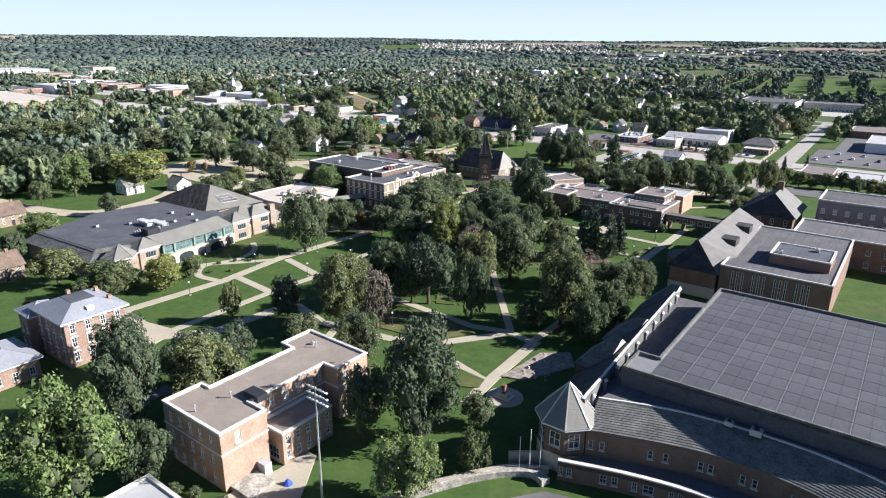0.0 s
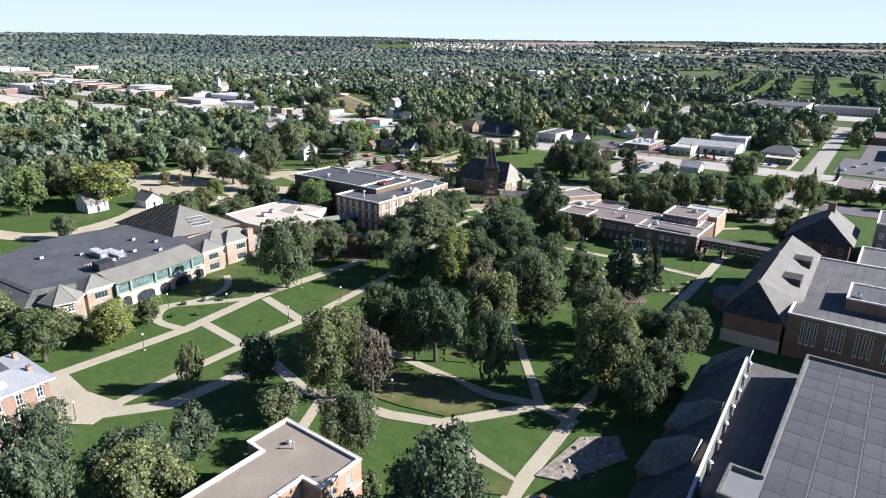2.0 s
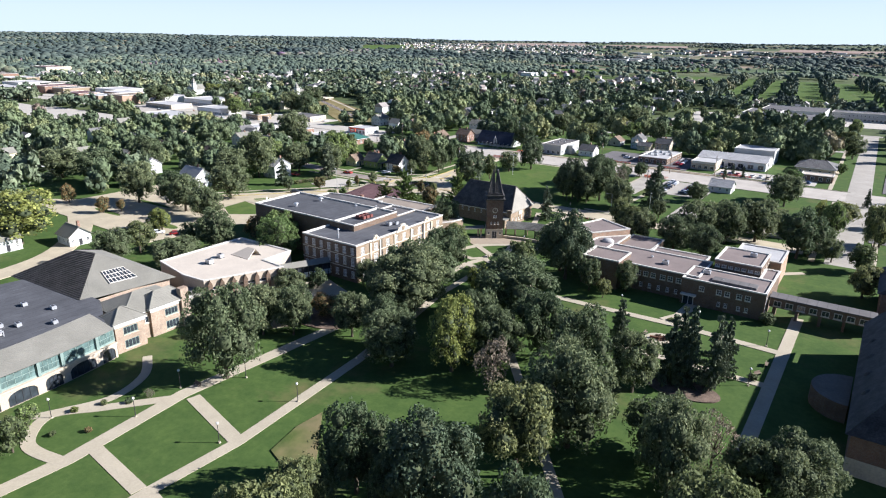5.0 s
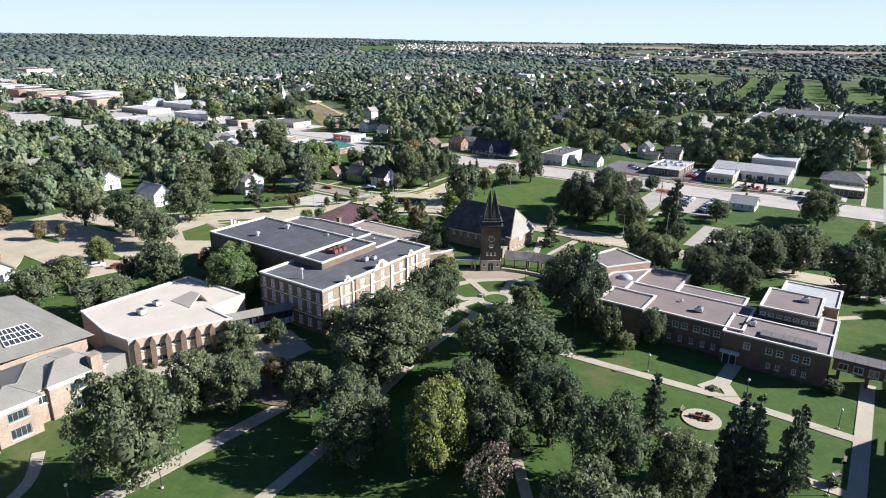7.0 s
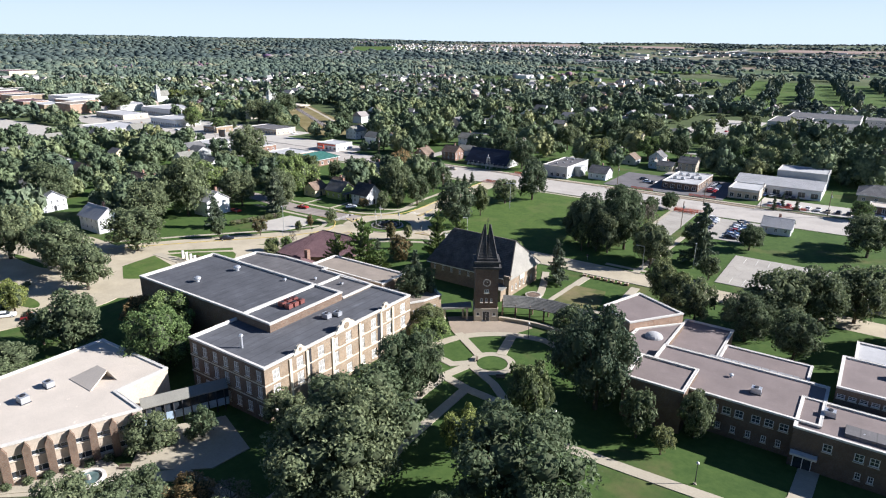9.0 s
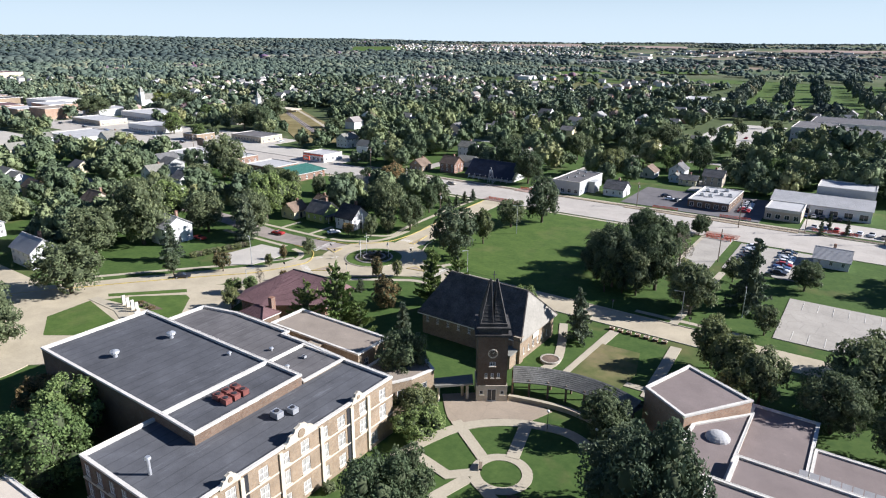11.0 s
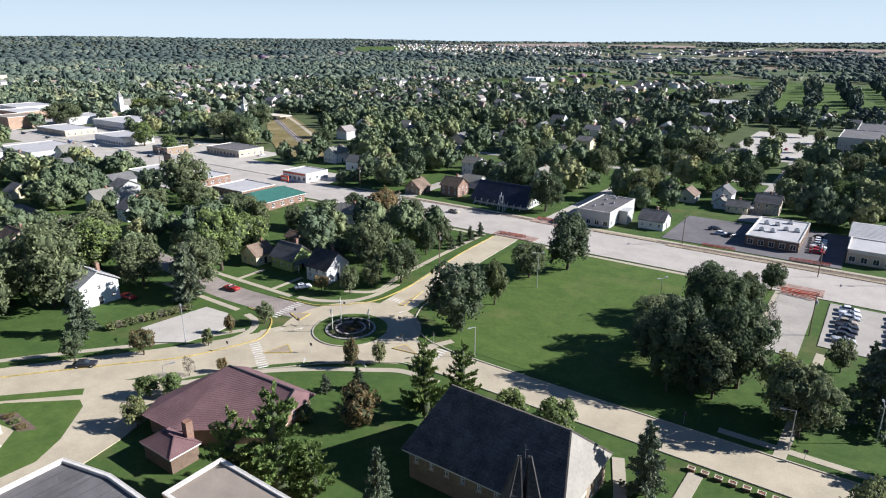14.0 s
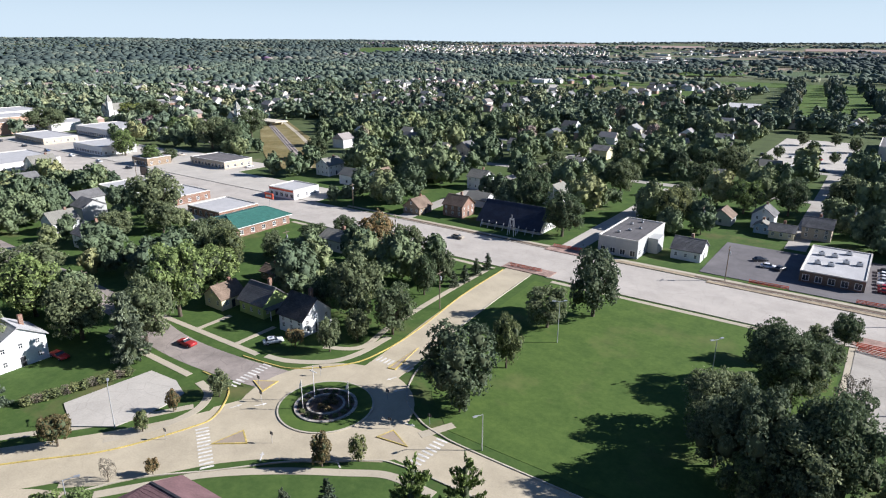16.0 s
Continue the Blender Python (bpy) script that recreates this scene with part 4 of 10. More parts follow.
paved("lawn", [(-264.4, 230.4), (-262.4, 229.4), (-248.6, 243.2), (-250.6, 244.6)], "lawn", "narrow grass verge beside a street", category="lawn")
paved("planting_bed", [(-254.4, 230.6), (-245.4, 230.6), (-243.4, 233.0), (-252.2, 233.2)], "mulch", "mulched flower bed behind memorial pillars", category="planting bed")
for x0, x1, y0, y1 in ((-300, -282, 181, 183.5), (-262, -250, 183, 187), (-300, -278, 199, 201.5)):
    fixed("lawn", prism(bmesh.new(), [*arc((x0 + x1) / 2, (y0 + y1) / 2, (x1 - x0) / 2, 0, 360, 20, (y1 - y0) / 2)][:-1], -0.1, 0.2), "lawn", "small grass island in a car park", "lawn")
paved("lawn", [(-204, 301.5), (-150, 301.5), (-150, 378), (-205, 378), (-226, 376), (-224, 340), (-222, 322), (-213, 309)], "lawn", "broad mown green field", 0.05, "lawn")
block(-205, -166, 300, 380, 0)
block(-252, -205, 298, 380, 0)
block(-300, -205, 255, 312, 0)
block(-160, -60, 286, 420, 0)
block(-300, -40, 40, 298, 0)
for x0, x1, y0, y1 in ((-149, -138, 382.5, 388), (-232, -190, 405.6, 407.4), (-186, -122, 403.8, 405.4), (-240, -224, 381, 386), (-237, -225, 404, 411)):
    paved("roadworks", rect(x0, x1, y0, y1), "red_clay" if x1 - x0 < 21 else "dirt", "strip of dug up earth beside the avenue", category="roadworks")
paved("lawn", [(-93.3, 102.6), (-97.1, 109.5), (-95.5, 113.4), (-84.4, 117.3), (-72.1, 114.1), (-77.8, 105.6), (-86.3, 103.4)], "worn_grass", "worn brownish lawn between campus paths", category="lawn")
paved("lawn", [(-66.7, 96.4), (-65.0, 98.1), (-58.6, 97.5), (-57.8, 94.1), (-61.2, 92.2)], "worn_grass", "worn brownish lawn between campus paths", category="lawn")
paved("lawn", [(-93.3, 127.1), (-91.8, 130.5), (-87.3, 128.2), (-85.8, 124.6), (-90.0, 122.5)], "worn_grass", "worn brownish lawn between campus paths", category="lawn")
paved("lawn", [(-123.2, 119.6), (-124.9, 126.8), (-124.5, 132.6), (-114.5, 121.4), (-117.2, 117.7)], "worn_grass", "worn brownish lawn between campus paths", category="lawn")
paved("lawn", [(-91.8, 123.2), (-89.9, 130.4), (-87.9, 128.4), (-88.2, 124.4)], "worn_grass", "worn brownish lawn between campus paths", category="lawn")
paved("planting_bed", arc(-156, 161, 9.5, 0, 360, 24, 4.5)[:-1], "mulch", "mulched planting bed under low trees", category="planting bed")
paved("pavement", arc(-165, 156.5, 8, 0, 360, 30)[:-1], "path", "round concrete court by a fountain", category="footpath")
paved("mulch_bed", arc(-74, 180.5, 7.5, 0, 360, 24, 4)[:-1], "mulch", "pinkish mulch under conifers", category="planting bed")

# bay lines of the worn car parks
for k in range(13):
    for ya in (306, 327):
        fixed("road_marking", boxes((-112 + 3.4 * k, -111.88 + 3.4 * k, ya, ya + 5.5, 0.0, LAYER[0] + 0.01)), "paint", "white bay line of a car park", "road marking")


# ---- campus buildings ----
def hall_north():
    """The three storey brick school building with the gabled parapets."""
    e = thing("school_building", "three storey tan brick school building with pale gabled parapets", "building", -185, 205)
    block(-220, -160, 183, 241)
    a = rect(-184.5, -163.4, 184.4, 225.4)
    rows = [(1.2, 2.0, 1.3, 7), (4.7, 2.3, 1.3, 7), (8.0, 2.0, 1.3, 7)]
    east = [(0.9, 2.0, 1.5, [2.6, 13.5, 17.3, 21.1, 24.9, 28.6, 36.2]), (4.4, 2.4, 1.6, [2.6, 8.2, 13.5, 17.3, 21.1, 24.9, 28.6, 33.6, 38.4]), (7.8, 2.0, 1.6, [2.6, 8.2, 13.5, 17.3, 21.1, 24.9, 28.6, 33.6, 38.4])]
    # south wall darker than the rest: its shade put into the brick colour
    for k in range(4):
        wall(e, a[k], a[(k + 1) % 4], 0, 10.6, "brown_brick" if k == 0 else "tan_brick", {0: rows, 1: east}.get(k, ()), {"pane_key": "blind"})
    flat_roof(e, a, 11.0, "membrane")
    for zz in (3.9, 7.3):
        part("string_course", ring(bmesh.new(), a, 0.02, zz, zz + 0.25, 0.07), "stone", e)
    # dark strips with the shade of recessed slots in their colour, piers, scrolled gables
    for yy in (195.0, 214.6):
        part("downpipe_slot", boxes((-163.5, -163.34, yy - 0.35, yy + 0.35, 0, 10.4)), "dark_metal", e)
    for yc, w, h in ((204.8, 6.2, 2.4), (192.6, 3.2, 1.8), (216.8, 3.2, 1.8)):
        bm = bmesh.new()
        prof = [(-0.5, 0), (-0.5, 0.18), (-0.4, 0.3), (-0.34, 0.55), (-0.22, 0.62), (-0.17, 0.86), (-0.07, 0.92), (0, 1.0), (0.07, 0.92), (0.17, 0.86), (0.22, 0.62), (0.34, 0.55), (0.4, 0.3), (0.5, 0.18), (0.5, 0)]
        f = [[bm.verts.new((x, yc + u * w, 10.5 + v * h)) for u, v in prof] for x in (-163.65, -163.2)]
        bm.faces.new(f[0][::-1])
        bm.faces.new(f[1])
        for k in range(len(prof)):
            j = (k + 1) % len(prof)
            bm.faces.new((f[0][k], f[0][j], f[1][j], f[1][k]))
        g = part("gable_parapet", bm, "stone", e, "scrolled pale stone gable")
        bm = bmesh.new()
        tube(bm, (-163.2, yc, 10.9 + 0.25 * h), (-163.12, yc, 10.9 + 0.25 * h), 0.11 * w, 0.11 * w, 14)
        part("roundel", bm, "tan_brick", g)
    for yy in (190.2, 194.3, 200.9, 208.7, 215.3, 219.2):
        part("pier", boxes((-163.4, -163.15, yy - 0.3, yy + 0.3, 0, 10.3)), "stone", e)
    # the taller hall behind
    b = [(-218.6, 195.2), (-182.2, 195.2), (-174.0, 195.0), (-174.2, 215.2), (-218.8, 215.4)]
    walls(e, b, 0, 12.2, "brown_brick", sides={4: [(6, 3, 2, 5)]}, rows=())
    flat_roof(e, b, 12.5, "membrane")
    part("roof_divider", boxes((-182.6, -182.0, 195.4, 215.0, 11.9, 12.55)), "coping", e)
    c = [(-214.5, 215.6), (-174.2, 215.6), (-174.2, 225.4), (-185, 226), (-190.5, 226), (-190.5, 227.3), (-206, 227.3), (-214.5, 225.4)]
    walls(e, c, 0, 10.8, "tan_brick", rows=())
    flat_roof(e, c, 11.1, "membrane2")
    # gravelled wing
    d = rect(-199.3, -175.4, 230.2, 239.0)
    walls(e, d, 0, 9.1, "tan_brick", sides={0: [(6.0, 1.6, 1.2, 5), (2.4, 1.6, 1.2, 5)], 1: [(6.0, 1.8, 1.3, 2), (2.4, 1.8, 1.3, 2)]})
    flat_roof(e, d, 9.4, "tan_roof", 0.3)
    walls(e, rect(-192, -175.6, 227.4, 230.1), 0, 6.8, "tan_brick")
    flat_roof(e, rect(-192, -175.6, 227.4, 230.1), 7.0, "tan_roof", 0.25)
    part("stair_hood", boxes((-187.4, -184.2, 226.6, 230.2, 6.9, 9.0)), "tan_brick", e)
    # rounded corner wing
    f = [(-174.0, 227.0), (-166.6, 229.0), (-164.6, 232.5), (-163.4, 237.6), (-168.2, 240.6), (-170.2, 235.9), (-174.2, 235.2)]
    walls(e, f, 0, 6.7, "tan_brick", sides={1: [(2.6, 2.4, 1.8, 1)], 2: [(2.6, 2.4, 1.8, 1)]})
    flat_roof(e, f, 7.0, "tan_roof", 0.3)
    rooftop("pipe", -173.4, 187.8, 10.55, 1.1)
    rooftop("vent", -205.5, 201.3, 12.05, 1.2)
    rooftop("vent", -204.3, 211.3, 12.05, 1.2)
    rooftop("vent", -190.0, 213.2, 12.05, 0.6)
    rooftop("vent", -187.6, 220.4, 10.65, 0.6)
    rooftop("vent", -180.2, 217.5, 10.65, 0.6)
    rooftop("unit", -170.2, 206.4, 10.55, 0.9)
    rooftop("unit", -169.2, 208.6, 10.55, 0.8)
    for k in range(3):
        for j in range(2):
            rooftop("unit", -179.4 + 1.9 * j, 203.0 + 1.6 * k, 12.05, 0.8, mat="copper")
    rooftop("unit", -180.6, 221.8, 10.65, 0.4)


def roof_frames():
    """White ladder like frames lying on the school roof."""
    for k in range(4):
        x, y = -204.6 + 2.1 * k, 215.6
        e = thing("roof_frame", "white metal frame standing on a dark flat roof", "roof frame", x, y, 10.8, "roof frames")
        for dx in (-0.7, 0.7):
            bm = bmesh.new()
            beam(bm, (x + dx, y - 0.9, 10.7), (x + dx, y + 0.9, 11.7), 0.12)
            beam(bm, (x + dx, y + 0.9, 10.7), (x + dx, y + 0.9, 11.7), 0.12)
            part("rail", bm, "trim", e)
        for j in range(4):
            bm = bmesh.new()
            beam(bm, (x - 0.7, y - 0.8 + 0.5 * j, 10.78 + 0.28 * j), (x + 0.7, y - 0.8 + 0.5 * j, 10.78 + 0.28 * j), 0.1)
            part("rung", bm, "trim", e)


def fan_hall():
    """Low hall with a pale roof and slotted windows between pointed piers."""
    e = thing("lecture_hall", "low concrete hall with white flat roof and pointed window piers", "building", -190, 165)
    block(-207, -172, 149, 181)
    a = [(-204.8, 151.5), (-190.5, 149.0), (-182.9, 149.6), (-175.0, 168.6), (-183.6, 169.2), (-183.9, 179.0), (-205.0, 178.4)]
    walls(e, a, 0, 6.8, "precast", sides={2: [(4.0, 0.9, 17.5, [10.2], 12, 1), (1.0, 1.2, 17.5, [10.2], 12, 1)]})
    flat_roof(e, a, 7.05, "white_roof", 0.25)
    p0, p1 = Vector((-182.9, 149.6)), Vector((-175.0, 168.6))
    d = (p1 - p0).normalized()
    out = Vector((d.y, -d.x))
    for k in range(7):
        c = p0 + d * (1.4 + 2.95 * k)
        bm = bmesh.new()
        prof = [(-0.55, 0.0), (0.55, 0.0), (0.55, 5.7), (0, 6.9), (-0.55, 5.7)]
        f = [[bm.verts.new((*(c + d * u + out * o), v)) for u, v in prof] for o in (-0.05, 0.75)]
        bm.faces.new(f[0][::-1])
        bm.faces.new(f[1])
        for i in range(5):
            j = (i + 1) % 5
            bm.faces.new((f[0][i], f[0][j], f[1][j], f[1][i]))
        part("pier", bm, "brown_brick", e, "dark pointed window pier")
    x, y = -190.6, 170.2
    bm = bmesh.new()
    plate(bm, (x - 4, y - 3.5, 6.9), (x + 3.2, y - 3.5, 6.9), (x + 1.6, y + 0.5, 8.6), (x - 1.5, y + 0.5, 8.6), t=0.3)
    plate(bm, (x + 1.6, y + 0.5, 8.6), (x - 1.5, y + 0.5, 8.6), (x - 1.5, y + 1.2, 6.9), (x + 3.2, y + 1.2, 6.9), t=0.3)
    part("roof_monitor", bm, "white_roof", e, "wedge shaped rooflight")
    rooftop("unit", -194.8, 163.4, 6.8, 0.9)
    rooftop("unit", -193.0, 158.6, 6.8, 1.0)
    # glazed link to the school building
    c = thing("covered_link", "glazed footbridge with a grey pitched roof between two buildings", "covered walkway", -179, 176)
    p, q = Vector((-180.4, 171.2)), Vector((-174.4, 184.3))
    d = (q - p).normalized()
    n = Vector((d.y, -d.x)) * 1.7
    bm = bmesh.new()
    ridge = [(*(p - n * 0.0), 5.6), (*(q - n * 0.0), 5.6)]
    plate(bm, (*(p + n * 1.15), 4.6), (*(q + n * 1.15), 4.6), ridge[1], ridge[0], t=0.15)
    plate(bm, (*(q - n * 1.15), 4.6), (*(p - n * 1.15), 4.6), ridge[0], ridge[1], t=0.15)
    part("roof", bm, "pale_slate", c)
    bm = bmesh.new()
    for k in range(2):
        s = n * (1 if k else -1)
        prism(bm, [tuple(v) for v in (p + s, q + s, q + s * 0.9, p + s * 0.9)][:: 1 if k else -1], 1.2, 2.6)
    part("side_panel", bm, "blue_wall", c)
    for k in range(10):
        w = p.lerp(q, (k + 0.5) / 10) + n * 0.98
        part("post", boxes((w.x - 0.1, w.x + 0.1, w.y - 0.1, w.y + 0.1, 0, 4.6)), "dark_metal", c)
    bm = bmesh.new()
    prism(bm, [tuple(v) for v in (p + n * 0.9, q + n * 0.9, q + n * 0.86, p + n * 0.86)], 2.6, 4.5)
    part("pane", bm, "glass", c)


def music_hall():
    """The long two storey brown brick building with brown gravel roofs."""
    e = thing("classroom_building", "long two storey brown brick classroom building with pale roof edging", "building", -90, 245)
    block(-130, -65, 222, 270)
    w2 = [(4.4, 1.1, 1.0, 2), (1.0, 1.1, 1.0, 2)]
    # pavilion
    a = rect(-113.9, -103.4, 223.4, 233.3)
    walls(e, a, 0, 8.0, "brown_brick", sides={1: [(1.5, 5.0, 0.8, 1, 1, 4)]}, rows=())
    flat_roof(e, a, 8.3, "brown_roof", 0.35)
    # long range
    b = rect(-112.0, -83.2, 227.4, 242.2)
    walls(e, b, 0, 6.9, "brown_brick", sides={0: [(4.3, 1.4, 1.4, [13, 15.0, 17.0, 19.6, 21.6, 23.8]), (1.2, 1.3, 0.8, [14, 16.4, 18.8, 21.2, 23.4])]}, rows=())
    flat_roof(e, b, 7.2, "brown_roof", 0.3)
    # entrance wing
    c = rect(-86.8, -66.8, 225.3, 236.4)
    walls(e, c, 0, 6.8, "brown_brick", sides={0: [(4.2, 1.4, 1.3, [5.0, 9.2, 11.2, 14.0, 16.0]), (1.2, 1.2, 0.8, [9.5, 11.2, 14.2, 16.0])], 1: [(0.6, 5.6, 2.4, [1.6], 2, 5)]}, rows=())
    flat_roof(e, c, 7.1, "brown_roof", 0.3)
    part("roof_well", boxes((-80.0, -69.5, 227.2, 230.2, 6.75, 7.35)), "membrane2", e)
    part("porch", boxes((-86.6, -82.8, 223.9, 225.2, 2.7, 3.05)), "coping", e, "pale entrance canopy")
    d1 = part("door", boxes((-86.0, -83.4, 225.1, 225.27, 0.05, 2.5)), "glass", e, "glazed double door")
    bm = bmesh.new()
    for xx in (-86.05, -84.7, -83.45):
        box(bm, xx - 0.07, xx + 0.07, 224.98, 225.12, 0.05, 2.6)
    box(bm, -86.1, -83.4, 224.98, 225.12, 2.5, 2.64)
    part("door_frame", bm, "trim", d1)
    # taller block behind
    d = rect(-82.2, -70.6, 238.9, 252.6)
    walls(e, d, 0, 9.0, "brown_brick", sides={0: [(7.2, 0.8, 1.2, 7)], 1: [(7.0, 0.9, 1.2, 4)]}, rows=())
    flat_roof(e, d, 9.3, "brown_roof", 0.3)
    f = rect(-80.2, -67.6, 252.8, 266.4)
    walls(e, f, 0, 6.9, "orange_brick", rows=())
    flat_roof(e, f, 7.2, "pale_roof", 0.3)
    g = rect(-70.4, -66.8, 236.6, 246.0)
    walls(e, g, 0, 6.7, "brown_brick", rows=())
    flat_roof(e, g, 7.0, "brown_roof", 0.3)
    # lower rear range with glasshouse
    for h in (rect(-113.0, -102.8, 242.4, 263.4), rect(-102.7, -86.6, 242.4, 255.0)):
        walls(e, h, 0, 4.4, "brown_brick", rows=())
        flat_roof(e, h, 4.6, "brown_roof", 0.25)
    bm = bmesh.new()
    for k in range(12):
        x = -104 + 1.35 * k
        plate(bm, (x, 243.6, 4.5), (x + 1.2, 243.6, 4.5), (x + 1.2, 246.4, 5.6), (x, 246.4, 5.6), t=0.08)
    part("rooflight", bm, "pale_roof", e, "row of pale rooflight panes")
    # angular hall
    i = [(-129.0, 253.0), (-120.9, 247.4), (-112.8, 259.0), (-124.8, 265.4)]
    walls(e, i, 0, 7.3, "orange_brick", rows=())
    flat_roof(e, i, 7.6, "brown_roof", 0.3)
    j = [(-120.5, 236.0), (-112.2, 236.0), (-112.2, 258.0), (-119.8, 249.0)]
    walls(e, j, 0, 5.6, "brown_brick", rows=())
    flat_roof(e, j, 5.9, "brown_roof", 0.25)
    bm = bmesh.new()
    for k in range(5):
        r0, r1 = 1.9 * math.cos(k * 0.3), 1.9 * math.cos((k + 1) * 0.3)
        tube(bm, (-115.6, 247.4, 5.6 + 1.1 * math.sin(k * 0.3)), (-115.6, 247.4, 5.6 + 1.1 * math.sin((k + 1) * 0.3)), r0, max(0.05, r1), 16)
    part("dome_light", bm, "pale_roof", e, "pale domed rooflight")
    rooftop("unit", -93.6, 233.0, 6.9, 0.9)
    rooftop("unit", -82.4, 232.4, 6.8, 0.9)
    rooftop("vent", -98.3, 236.4, 6.9, 0.6)
    rooftop("unit", -74.2, 248.0, 9.0, 0.9)
    rooftop("vent", -77.5, 228.6, 6.8, 0.5)
    # covered bridge to the library
    c = thing("covered_link", "dark brick covered bridge with pale window openings", "covered walkway", -57, 231)
    part("wall", boxes((-66.4, -44.0, 229.6, 233.2, 2.6, 5.0)), "brown_brick", c)
    part("roof", boxes((-66.6, -44.0, 229.3, 233.5, 5.0, 5.3)), "membrane2", c)
    for k in range(8):
        window(c, -64.6 + 2.6 * k, 229.56, 3.0, 0, 1.7, 1.4, 2, 1, "coping")
    for k in range(5):
        part("post", boxes((-65.5 + 5 * k, -64.9 + 5 * k, 229.8, 233.0, 0, 2.6)), "brown_brick", c)


def church():
    e = thing("church", "tan brick church with a steep dark tiled roof", "church", -170, 268)
    block(-185, -154, 258, 279)
    a = rect(-183.0, -157.6, 260.6, 276.8)
    walls(e, a, 0, 5.3, "tan_brick", sides={1: [(1.3, 1.5, 0.7, [1.8, 4.0, 6.2, 8.4, 10.6, 12.8]),], 0: [(3.2, 1.4, 0.7, 9)]}, rows=())
    x0, x1, y0, y1, ze, zr = -184.0, -157.0, 259.8, 277.6, 5.2, 13.4
    r0, r1 = (-180.4, 268.4, zr), (-160.0, 267.9, zr)
    for k, s in enumerate((((x0, y0, ze), (x1, y0, ze), r1, r0), ((x1, y1, ze), (x0, y1, ze), r0, r1), ((x1, y0, ze), (x1, y1, ze), r1, r1), ((x0, y1, ze), (x0, y0, ze), r0, r0))):
        bm = bmesh.new()
        # east hip paler than the other slopes: sunlight put into its colour
        if k == 2:
            plate(bm, *s[:3], t=0.25)
            part("gable_slope", bm, "cream_slope", e, "smooth east roof slope in a sunlit pale colour")
        else:
            slope(bm, *s, step=0.55, lift=0.12)
            part("roof", bm, "church_roof", e)
    part("eave", boxes((x0 + 0.1, x1 - 0.1, y0 + 0.1, y1 - 0.1, ze - 0.3, ze - 0.03)), "trim", e)
    bm = bmesh.new()
    beam(bm, r0, r1, 0.3, 0.2)
    beam(bm, (x1, y0, ze), r1, 0.25)
    beam(bm, (x1, y1, ze), r1, 0.25)
    part("ridge", bm, "church_roof", e)
    part("gable_panel", boxes((-157.62, -157.42, 266.2, 269.0, 3.2, 5.4)), "stone", e, "pale stone panel on the gable end")
    part("porch", boxes((-163, -157.8, 256.6, 260.5, 0, 3.0)), "tan_brick", e)
    part("porch_roof", boxes((-163.2, -157.6, 256.4, 260.55, 3.0, 3.25)), "pale_slate", e)
    part("buttress", boxes((-158.8, -157.2, 259.8, 261.4, 0, 6.0)), "tan_brick", e)
    fixed("planter_edge", ring(bmesh.new(), arc(-152.6, 265.2, 2.2, 0, 360, 20)[:-1], 0.4, 0.0, 0.5), "rubble", "round rubble stone planter by the church", "planter edge")
    fixed("flower_bed", prism(bmesh.new(), arc(-152.6, 265.2, 1.8, 0, 360, 20)[:-1], 0.0, 0.42), "mulch", "mulched flower bed in a stone ring", "flower bed")


